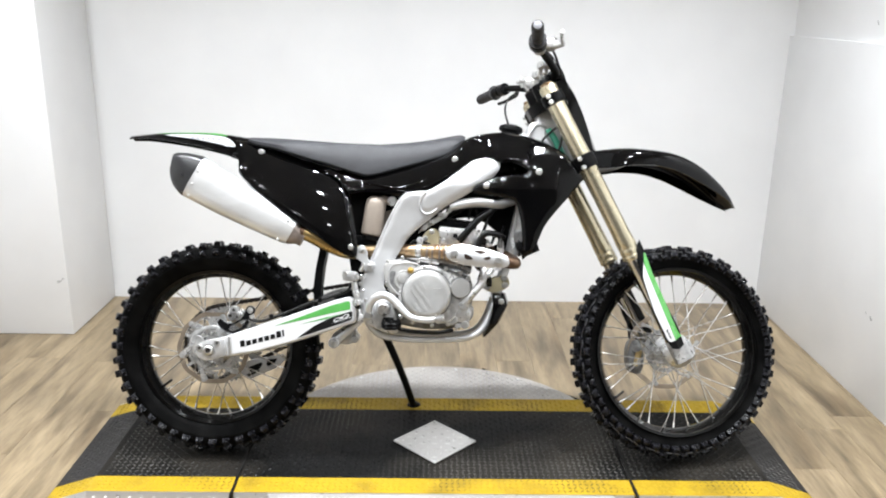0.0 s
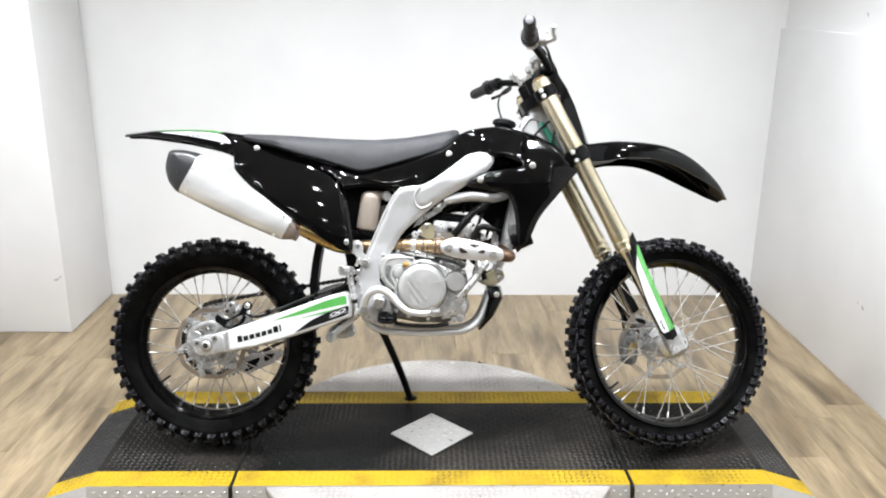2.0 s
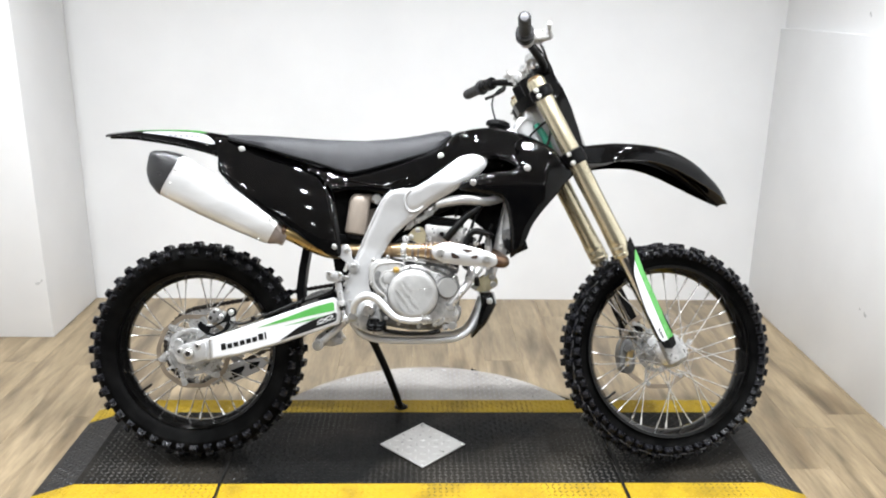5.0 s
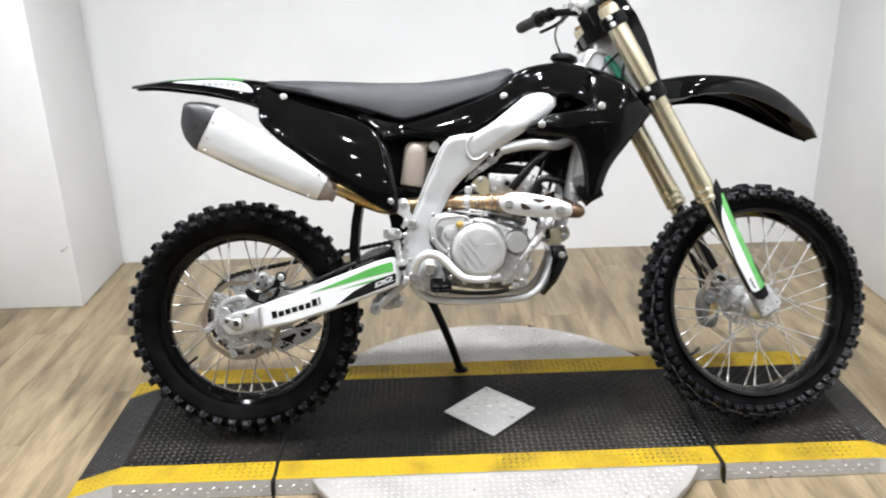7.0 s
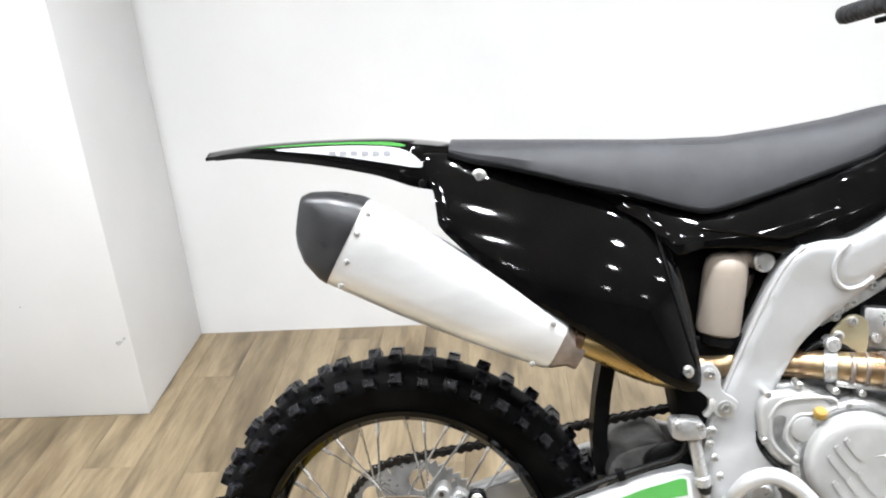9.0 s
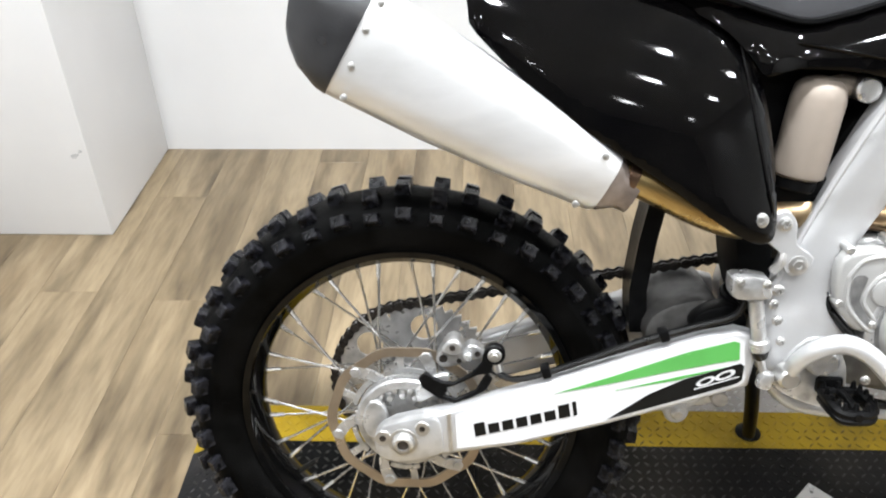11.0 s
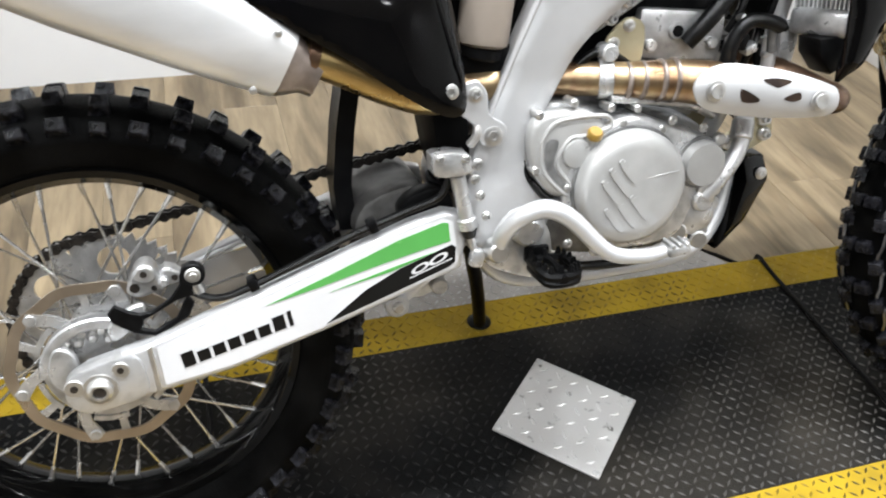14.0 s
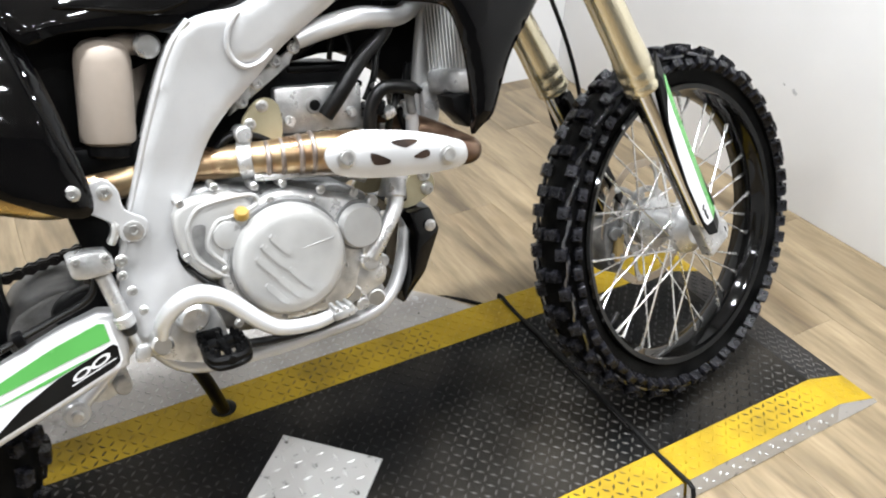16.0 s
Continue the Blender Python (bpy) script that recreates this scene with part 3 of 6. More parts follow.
    for k in range(pitches):
        a = k * step
        for s in (-1, 1):
            if k % 2:
                block(0, a, s * w * 0.90, s * radians(58), 0.025, 0.018, 0.019)
                block(1, a + step * 0.1, s * w * 0.26, s * radians(8), 0.022, 0.026, 0.018)
            else:
                block(2, a, s * w * 0.92, s * radians(60), 0.022, 0.015, 0.017)
                block(3, a, s * w * 0.60, s * radians(32), 0.024, 0.023, 0.019)
    # added gloss ring standing in for glints along the shoulder blocks
    for s in (-1, 1) if move is not None else ():
        bm = bmesh.new()
        r0 = lerp([(0, c), (w * 0.52, c - 0.005), (w * 0.86, c - 0.018), (w, c - 0.038)], w * 0.80)
        lathe(bm, [(r0 + 0.0060 + 0.0040 * math.cos(q * math.pi / 3), s * w * 0.82 + 0.0040 * math.sin(q * math.pi / 3)) for q in range(6)], None, pitches * 5, True)
        for v in bm.verts:
            t = math.atan2(v.co.y, v.co.x)
            k = 0.0034 * math.sin(pitches / 2 * t) + 0.0012 * math.sin(pitches * t + 1)
            v.co.z += s * k
            v.co.x -= 0.5 * k * math.cos(t)
            v.co.y -= 0.5 * k * math.sin(t)
        place("glint_ring", bm, GLINTRUB, hub)
    # rim
    bm = bmesh.new()
    lathe(bm, [(bead + 0.006, 0.036), (bead + 0.002, 0.041), (bead - 0.007, 0.038), (bead - 0.010, 0.028), (bead - 0.020, 0.016), (bead - 0.022, 0.0),
               (bead - 0.020, -0.016), (bead - 0.010, -0.028), (bead - 0.007, -0.038), (bead + 0.002, -0.041), (bead + 0.006, -0.036)], None, 96, True)
    place("rim", bm, RIMBLACK, hub, "gloss black wheel rim")
    # spokes, half from each flange
    proto = {}
    n = 36
    for k in range(n):
        s = 1 if k % 2 else -1
        lay = 1 if (k // 2) % 2 else -1
        a = 2 * math.pi * (k // 2 * 2) / n + (0.02 if s > 0 else 0.175)
        key = (s, lay)
        if key not in proto:
            bm = bmesh.new()
            da = lay * radians(52)
            p = Vector((0.047 * math.cos(da), 0.047 * math.sin(da), s * 0.037))
            q = Vector((bead - 0.021, 0, s * 0.006))
            cyl(bm, p, q, 0.0020, seg=6)
            d = (p - q).normalized()
            cyl(bm, q - d * 0.003, q + d * 0.021, 0.0042, 0.0030, seg=8)
            cyl(bm, p - d * -0.002, p + Vector((0, 0, -s * 0.006)), 0.0026, seg=6)
            proto[key] = place("spoke", bm, SPOKE, hub)
            proto[key].matrix_basis = Matrix.Identity(4)
        ob = proto[key] if not proto[key].get("used") else new("spoke", proto[key].data)
        proto[key]["used"] = 1
        ob.parent = hub
        ob.matrix_basis = at @ Matrix.Rotation(a, 4, "Z") @ at.inverted()
    for p in proto.values():
        del p["used"]
    # wavy brake disc with cut-outs
    bm = bmesh.new()
    seg, y = 144, -disc_side * 0.062
    rings = []
    for rr, wob, yy in ((disc_r * 0.88, 0.0016, 0.0018), (disc_r, 0.0016, 0.0018), (disc_r, 0.0016, -0.0018), (disc_r * 0.88, 0.0016, -0.0018)):
        rings.append([bm.verts.new(((rr + wob * math.cos(10 * 2 * math.pi * k / seg)) * math.cos(2 * math.pi * k / seg), (rr + wob * math.cos(10 * 2 * math.pi * k / seg)) * math.sin(2 * math.pi * k / seg), y + yy)) for k in range(seg)])
    for a, c2 in zip(rings, rings[1:] + rings[:1]):
        for k in range(seg):
            bm.faces.new((a[k], a[(k + 1) % seg], c2[(k + 1) % seg], c2[k]))
    disc = place("brake_disc", bm, DISC, hub, "browned wavy-edged brake disc")
    bm = bmesh.new()
    lathe(bm, [(0.026, y - 0.004), (0.048, y - 0.004), (0.048, y + 0.004), (0.026, y + 0.004)], None, 36, True)
    place("disc_carrier", bm, CASTALU, hub)
    bm = bmesh.new()
    lathe(bm, [(0.060, y - 0.003), (0.072, y - 0.003), (0.072, y + 0.003), (0.060, y + 0.003)], None, 48, True)
    place("carrier_ring", bm, CASTALU, hub)
    if disc_side < 0:
        for k in range(6):
            bm = bmesh.new()
            for r0, r1, a0, a1 in ((0.66, 0.72, 0.10, 0.62), (0.72, 0.885, 0.46, 0.56)):
                quad = []
                for r, t0, t1 in ((r0, a0, a1), (r1, a1, a0)):
                    for q in range(7):
                        t = (k + 0.08 + t0 + (t1 - t0) * q / 6) * math.pi / 3
                        quad.append((disc_r * r * math.cos(t), disc_r * r * math.sin(t)))
                loft(bm, [[(u, v, y + d) for u, v in quad] for d in (-0.0015, 0.0015)])
            place("carrier_web", bm, CASTALU, hub)
    bm = bmesh.new()
    tube(bm, [(disc_r * 0.40, -0.010, y), (disc_r * 0.58, -0.002, y), (disc_r * 0.76, 0.010, y), (disc_r * 0.90, 0.030, y)], [q * (1.0 if disc_side < 0 else 0.6) for q in (0.011, 0.007, 0.0075, 0.010)], 10, 4, True)
    for v in bm.verts:
        v.co.z = y + max(-0.0022, min(0.0022, v.co.z - y))
    cyl(bm, (disc_r * 0.875, 0.026, y - 0.004), (disc_r * 0.875, 0.026, y + 0.004), 0.0075, seg=16, bev=0.001)
    bm.transform(at)
    arm = bpy.data.meshes.new("disc_arm")
    bm.to_mesh(arm)
    bm.free()
    arm.materials.append(CASTALU)
    bm = bmesh.new()
    cyl(bm, (0.054, 0, y), (0.054, 0, y - disc_side * 0.010), 0.0055, seg=8, bev=0.001)
    bm.transform(at)
    head_mesh = bpy.data.meshes.new("disc_bolt")
    bm.to_mesh(head_mesh)
    bm.free()
    head_mesh.materials.append(POLISHED)
    for k in range(6):
        ob = new("disc_arm", arm)
        ob.parent = hub
        ob.matrix_basis = at @ Matrix.Rotation(2 * math.pi * k / 6, 4, "Z") @ at.inverted()
    for k in range(9):
        ob = new("disc_bolt", head_mesh)
        ob.parent = hub
        ob.matrix_basis = at @ Matrix.Rotation(2 * math.pi * (k + 0.3) / 9, 4, "Z") @ at.inverted()
    bm = bmesh.new()
    a = radians(217)
    cyl(bm, ((bead - 0.02) * math.cos(a), (bead - 0.02) * math.sin(a), 0), ((bead - 0.055) * math.cos(a), (bead - 0.055) * math.sin(a), 0), 0.004, seg=10)
    place("valve_stem", bm, RUBHOSE, hub)
    return hub, at


rear, rear_at = wheel("rear_wheel", REAR, 0.340, 0.112, 0.243, 44, -1, 0.114, None, "black rimmed rear wheel with silver hub")
front, front_at = wheel("front_wheel", FRONT, 0.346, 0.086, 0.268, 58, 1, 0.128, STEER, "black rimmed front wheel with silver hub, steered aside")

# rear sprocket on the far side, chain and guide
SPR, TEETH = 0.126, 51
bm = bmesh.new()
ring = []
for k in range(TEETH * 4):
    a = 2 * math.pi * k / (TEETH * 4)
    r = SPR + (0.0055, 0.0005, -0.0045, 0.0005)[k % 4]
    ring.append((r * math.cos(a), r * math.sin(a), r))


def loop(y, to=None):
    return [bm.verts.new((REAR.x + x * (to / r if to else 1), y, REAR.z + z * (to / r if to else 1))) for x, z, r in ring]


o0, o1, i1, i0 = loop(0.060), loop(0.066), loop(0.066, 0.1165), loop(0.060, 0.1165)
for a, c in ((o0, o1), (o1, i1), (i1, i0), (i0, o0)):
    for k in range(len(a)):
        bm.faces.new((a[k], a[(k + 1) % len(a)], c[(k + 1) % len(a)], c[k]))
sprocket = part("sprocket", bm, CASTALU, rear, "silver rear sprocket with round cut-outs")


def web(u, v):
    """True inside one sixth of the sprocket's web, along +u."""
    return 0.030 < math.hypot(u, v) < 0.117 and abs(math.atan2(v, u)) < math.pi / 6 + 0.001


for n in range(6):
    bm = bmesh.new()
    inner, outer = [], []
    for k in range(28):
        a = 2 * math.pi * k / 28
        ca2, sa2 = math.cos(a), math.sin(a)
        lo, hi = 0.021, 0.12
        for _ in range(18):
            mid = (lo + hi) / 2
            lo, hi = (mid, hi) if web(0.090 + mid * ca2, mid * sa2) else (lo, mid)
        inner.append((0.090 + 0.021 * ca2, 0.021 * sa2))
        outer.append((0.090 + lo * ca2, lo * sa2))
    t = n * math.pi / 3 + 0.35
    rows4 = []
    for pts, y in ((inner, 0.0605), (outer, 0.0605), (outer, 0.0655), (inner, 0.0655)):
        rows4.append([bm.verts.new((REAR.x + u * math.cos(t) - v * math.sin(t), y, REAR.z + u * math.sin(t) + v * math.cos(t))) for u, v in pts])
    for a, c in zip(rows4, rows4[1:] + rows4[:1]):
        for k in range(28):
            bm.faces.new((a[k], a[(k + 1) % 28], c[(k + 1) % 28], c[k]))
    part("sprocket_web", bm, CASTALU, sprocket)

FS = Vector((-0.215, 0, 0.520))
path = [Vector((FS.x, 0.063, FS.z + 0.036))]
for k in range(0, 27):
    a = radians(100 + k * (160 / 26))
    path.append(Vector((REAR.x + SPR * math.cos(a), 0.063, REAR.z + SPR * math.sin(a))))
path.append(Vector((FS.x, 0.063, FS.z - 0.036)))
line, rest = [path[0]], 0.0
for a, c in zip(path, path[1:]):
    span = (c - a).length
    s0 = 0.0159 - rest
    while s0 <= span:
        line.append(a + (c - a) * (s0 / span))
        s0 += 0.0159
    rest = span - (s0 - 0.0159)
bm = bmesh.new()
EIGHT = [(-0.0145, 0), (-0.0128, 0.0052), (-0.0079, 0.0074), (-0.0035, 0.0058), (0, 0.0042), (0.0035, 0.0058), (0.0079, 0.0074), (0.0128, 0.0052)]
EIGHT += [(-x, -z) for x, z in EIGHT]
for k, (a, c) in enumerate(zip(line, line[1:])):
    d = c - a
    m = Matrix.Translation((a + c) / 2) @ Matrix.Rotation(-math.atan2(d.z, d.x), 4, "Y")
    wide = 0.0075 if k % 2 else 0.0050
    for s in (-1, 1):
        prism(bm, EIGHT, s * wide - 0.0009, s * wide + 0.0009, 0, 2, m)
    cyl(bm, (a.x, a.y - 0.0095, a.z), (a.x, a.y + 0.0095, a.z), 0.0046, seg=8)
part("drive_chain", bm, CHAIN, bike, "oily dark steel drive chain")
GUIDE = [(-0.640, 0.278), (-0.605, 0.294), (-0.514, 0.305), (-0.510, 0.285), (-0.534, 0.263), (-0.618, 0.226), (-0.640, 0.234)]
bm = bmesh.new()
prism(bm, GUIDE, 0.045, 0.050, 0.0015, 1)
prism(bm, GUIDE, 0.076, 0.081, 0.0015, 1)
guide = part("chain_guide", bm, FRAMEALU, bike, "silver chain guide with dark cut-outs")
# black plates stand in for the shaded cut-outs
for hole in ([(-0.626, 0.264), (-0.582, 0.282), (-0.578, 0.274), (-0.589, 0.258), (-0.620, 0.247)], [(-0.566, 0.275), (-0.562, 0.291), (-0.530, 0.295), (-0.536, 0.281), (-0.559, 0.268)], [(-0.632, 0.240), (-0.590, 0.257), (-0.586, 0.252), (-0.622, 0.234)]):
    bm = bmesh.new()
    prism(bm, hole, 0.0445, 0.0465)
    part("cutout_shade", bm, MATT, guide)

# swingarm, both legs
ARM = [(-0.747, 0.341), (-0.740, 0.357), (-0.721, 0.367), (-0.690, 0.375), (-0.650, 0.386), (-0.552, 0.419), (-0.436, 0.460), (-0.323, 0.500), (-0.279, 0.511), (-0.258, 0.506), (-0.252, 0.470),
       (-0.258, 0.432), (-0.326, 0.408), (-0.441, 0.369), (-0.557, 0.335), (-0.650, 0.318), (-0.705, 0.309), (-0.737, 0.318)]
for s in (-1, 1):
    bm = bmesh.new()
    prism(bm, ARM, s * 0.088, s * 0.118, 0.007, 3)
    arm = part("swingarm", bm, FRAMEALU, bike, "silver alloy swingarm leg")
    bm = bmesh.new()
    prism(bm, round2([(-0.750, 0.341), (-0.743, 0.358), (-0.723, 0.368), (-0.690, 0.376), (-0.664, 0.375), (-0.656, 0.345), (-0.659, 0.323), (-0.690, 0.312), (-0.729, 0.309), (-0.746, 0.321)], 3), s * 0.1, s * 0.1225, 0.0035, 2)
    block = part("axle_block", bm, ARMCAST, arm)
    bm = bmesh.new()
    lathe(bm, [(0.0080, 0.010), (0.0108, 0.010), (0.0145, 0.007), (0.0155, 0.001), (0.0200, 0.001), (0.0208, -0.002), (0.0080, -0.002)], along((REAR.x, s * 0.123, REAR.z), (REAR.x, s, REAR.z)), 28, True)
    part("axle_nut", bm, POLISHED, arm)
    bm = bmesh.new()
    lathe(bm, [(0, 0.004), (0.0086, 0.004), (0.0086, 0.0)], along((REAR.x, s * 0.1225, REAR.z), (REAR.x, s, REAR.z)), 20)
    part("axle_bore", bm, CHAIN, arm)
    for x, z, r in ((-0.738, 0.346, 0.0085), (-0.684, 0.362, 0.0075)):
        bm = bmesh.new()
        cyl(bm, (x, s * 0.121, z), (x, s * 0.1245, z), r + 0.003, seg=18, bev=0.0012)
        part("adjuster_seat", bm, POLISHED, block)
        # dark disc stands in for the shaded adjuster hole
        bm = bmesh.new()
        cyl(bm, (x, s * 0.1242, z), (x, s * 0.1252, z), r * 0.55, seg=14)
        part("adjuster_hole", bm, CHAIN, block)
    bm = bmesh.new()
    prism(bm, [(-0.652, 0.383), (-0.646, 0.385), (-0.642, 0.326), (-0.648, 0.323)], s * 0.117, s * 0.1195, 0.0008, 1)
    part("weld_seam", bm, POLISHED, arm)
bm = bmesh.new()
cyl(bm, (REAR.x, -0.13, REAR.z), (REAR.x, 0.13, REAR.z), 0.0085, seg=16)
part("rear_axle", bm, CHAIN, bike)
bm = bmesh.new()
prism(bm, round2([(-0.385, 0.475), (-0.368, 0.512), (-0.315, 0.530), (-0.285, 0.520), (-0.280, 0.470), (-0.300, 0.440), (-0.360, 0.450)], 3), -0.060, 0.086, 0.006, 2)
bridge = part("swingarm_bridge", bm, BRIDGE, bike)
bm = bmesh.new()
prism(bm, round2([(-0.330, 0.500), (-0.318, 0.522), (-0.285, 0.532), (-0.262, 0.520), (-0.262, 0.492), (-0.300, 0.485)], 3), -0.085, -0.055, 0.004, 2)
part("arm_slider", bm, MATT, bridge, "black rubber swingarm slider")
bm = bmesh.new()
arc = [Vector((REAR.x + 0.066 * math.cos(radians(a)), -0.080, REAR.z + 0.066 * math.sin(radians(a)))) for a in range(178, 62, -12)]
tube(bm, arc, 0.0075, 8, 3, True, 0.5)
prism(bm, round2([(-0.772, 0.345), (-0.760, 0.380), (-0.738, 0.370), (-0.735, 0.325), (-0.760, 0.322)], 3), -0.076, -0.086, 0.002, 1)
prism(bm, round2([(-0.696, 0.396), (-0.684, 0.412), (-0.664, 0.424), (-0.650, 0.424), (-0.655, 0.402), (-0.690, 0.380)], 3), -0.0765, -0.0865, 0.002, 1)
bracket = part("caliper_bracket", bm, CASTALU, bike, "cast silver caliper bracket")
for k in range(11):
    a = radians(196 - 13 * k)
    rr = 0.050 if k % 2 else 0.041
    bm = bmesh.new()
    p = Vector((REAR.x - 0.004 + rr * math.cos(a), -0.070, REAR.z + 0.004 + rr * math.sin(a)))
    lathe(bm, [(0.0068, 0), (0.0068, 0.004), (0.0042, 0.0075), (0.002, 0.0075), (0, 0.006)], along(p, p + Vector((0, -1, 0))), 12)
    part("hub_bolt", bm, POLISHED, rear)
# the decal on the near leg
Y = -0.1185


def flat(name, outline, y, material, parent, label="", thick=0.0006):
    bm = bmesh.new()
    prism(bm, outline, y, y - thick)
    return part(name, bm, material, parent, label, fix=True)


arm_near = [o for o in bike.children if o.name == "swingarm"][0]
decal = flat("arm_decal", [(-0.640, 0.382), (-0.552, 0.4125), (-0.436, 0.453), (-0.323, 0.493), (-0.281, 0.503), (-0.270, 0.497), (-0.264, 0.445), (-0.270, 0.436), (-0.326, 0.416), (-0.441, 0.377), (-0.557, 0.343), (-0.637, 0.330)],
             Y, WHITEDECAL, arm_near, "glossy white sticker with green and black flashes")
flat("green_flash", [(-0.508, 0.4175), (-0.436, 0.444), (-0.340, 0.4815), (-0.283, 0.498), (-0.276, 0.496), (-0.274, 0.472), (-0.300, 0.467), (-0.365, 0.452), (-0.440, 0.433)], Y - 0.0007, GREENDECAL, arm_near)
flat("green_sliver", [(-0.43, 0.424), (-0.35, 0.446), (-0.29, 0.461), (-0.35, 0.441)], Y - 0.0007, GREENDECAL, arm_near)
flat("black_flash", [(-0.437, 0.381), (-0.385, 0.420), (-0.340, 0.443), (-0.272, 0.467), (-0.267, 0.463), (-0.268, 0.443), (-0.276, 0.437), (-0.33, 0.418)], Y - 0.0007, BLACKDECAL, arm_near)
slope = math.atan2(0.041, 0.149)
c, sn = math.cos(slope), math.sin(slope)
for k in range(8):
    u = -0.612 + 0.0186 * k
    z = 0.3495 + 0.0186 * k * 0.275
    tall = 0.0195 if k in (0, 6) else 0.0205 if k == 7 else 0.0145
    wid = 0.0052 if k == 7 else 0.0150
    corner = [(0, 0), (wid, 0), (wid - 0.001, tall), (-0.001, tall)]
    flat("wordmark_bar", round2([(u + a * c - b * sn * 0.4, z + a * sn + b) for a, b in corner for _ in (0, 1)], 2), Y - 0.0008, BLACKDECAL, arm_near)
bm = bmesh.new()
for cx, cz, ru, rv in ((-0.314, 0.4405, 0.0125, 0.0062), (-0.290, 0.4500, 0.0135, 0.0066)):
    for k in range(20):
        t0, t1 = 2 * math.pi * k / 20, 2 * math.pi * (k + 1) / 20
        quad = [(ru * f * math.cos(t), rv * f * math.sin(t)) for t, f in ((t0, 1), (t1, 1), (t1, 0.62), (t0, 0.62))]
        prism(bm, [(cx + u * 0.93 + v * 0.12, cz + u * 0.36 + v * 0.95) for u, v in quad], Y - 0.0008, Y - 0.0014)
prism(bm, [(-0.328, 0.4275), (-0.272, 0.4475), (-0.272, 0.4490), (-0.328, 0.4290)], Y - 0.0008, Y - 0.0014)
part("badge_mark", bm, WHITEDECAL, arm_near)

# rear brake: caliper, guard and hose
bm = bmesh.new()
prism(bm, round2([(-0.668, 0.436), (-0.664, 0.452), (-0.655, 0.462), (-0.640, 0.463), (-0.622, 0.452), (-0.618, 0.440), (-0.634, 0.433), (-0.654, 0.428)], 3), -0.046, -0.074, 0.005, 2)
prism(bm, round2([(-0.660, 0.455), (-0.652, 0.470), (-0.638, 0.472), (-0.630, 0.458), (-0.640, 0.448)], 3), -0.046, -0.080, 0.003, 1)
prism(bm, round2([(-0.634, 0.446), (-0.622, 0.462), (-0.606, 0.456), (-0.600, 0.444), (-0.616, 0.438)], 3), -0.046, -0.070, 0.003, 1)
cyl(bm, (-0.624, -0.066, 0.447), (-0.624, -0.080, 0.447), 0.0065, seg=12, bev=0.002)
caliper = part("rear_caliper", bm, CASTALU, bike, "silver rear brake caliper")
# dark discs stand in for shaded bores in the caliper
for x, y, z, r in ((-0.658, -0.073, 0.443, 0.0060), (-0.645, -0.079, 0.462, 0.0042), (-0.636, -0.073, 0.440, 0.0035), (-0.611, -0.069, 0.449, 0.0040)):
    bm = bmesh.new()
    cyl(bm, (x, y, z), (x, y - 0.0022, z), r, seg=14)
    part("caliper_bore", bm, CHAIN, caliper)
bm = bmesh.new()
prism(bm, [(-0.690, 0.426), (-0.681, 0.436), (-0.665, 0.425), (-0.651, 0.420), (-0.651, 0.408), (-0.657, 0.399), (-0.667, 0.399), (-0.686, 0.413)], -0.0965, -0.1030, 0.0015, 1)
prism(bm, [(-0.664, 0.408), (-0.655, 0.402), (-0.640, 0.3965), (-0.613, 0.4100), (-0.603, 0.429), (-0.597, 0.437), (-0.590, 0.427), (-0.598, 0.410), (-0.620, 0.398), (-0.641, 0.3895), (-0.666, 0.397)], -0.0970, -0.1025, 0.0015, 1)
prism(bm, [(-0.661, 0.4215), (-0.642, 0.4215), (-0.617, 0.4365), (-0.605, 0.452), (-0.603, 0.465), (-0.590, 0.465), (-0.590, 0.448), (-0.592, 0.436), (-0.610, 0.4325), (-0.637, 0.4185), (-0.652, 0.412)], -0.0970, -0.1025, 0.0015, 1)
cyl(bm, (-0.588, -0.090, 0.463), (-0.588, -0.1035, 0.463), 0.0145, seg=20, bev=0.002)
part("caliper_guard", bm, MATT, caliper, "black open caliper guard")
bm = bmesh.new()
cyl(bm, (-0.588, -0.080, 0.463), (-0.588, -0.106, 0.463), 0.0095, seg=16, bev=0.002)
cyl(bm, (-0.588, -0.106, 0.463), (-0.588, -0.109, 0.463), 0.005, seg=10, bev=0.001)
part("banjo_bolt", bm, POLISHED, caliper)
bm = bmesh.new()
cyl(bm, (-0.590, -0.092, 0.456), (-0.582, -0.094, 0.434), 0.0085, seg=12, bev=0.002)
part("hose_end", bm, POLISHED, caliper)
bm = bmesh.new()
tube(bm, [(-0.592, -0.095, 0.438), (-0.555, -0.105, 0.430), (-0.48, -0.106, 0.456), (-0.40, -0.106, 0.489), (-0.33, -0.106, 0.512), (-0.285, -0.112, 0.530), (-0.272, -0.112, 0.556)], 0.0048, 8)
hose = part("brake_hose", bm, RUBHOSE, bike)
for x, z in ((-0.52, 0.442), (-0.37, 0.498)):
    bm = bmesh.new()
    box(bm, (0.012, 0.018, 0.016), pose(x, -0.106, z + 0.002, 0, -18), 0.002)
    part("hose_clip", bm, MATT, hose)
bm = bmesh.new()
prism(bm, round2([(-0.299, 0.583), (-0.294, 0.591), (-0.255, 0.588), (-0.249, 0.567), (-0.256, 0.561), (-0.282, 0.560), (-0.297, 0.565)], 2), -0.104, -0.134, 0.0025, 2)
cyl(bm, (-0.264, -0.120, 0.558), (-0.251, -0.120, 0.489), 0.0100, 0.0092, 18, 0.002)
cyl(bm, (-0.2535, -0.120, 0.502), (-0.2505, -0.120, 0.486), 0.0125, seg=18, bev=0.002)
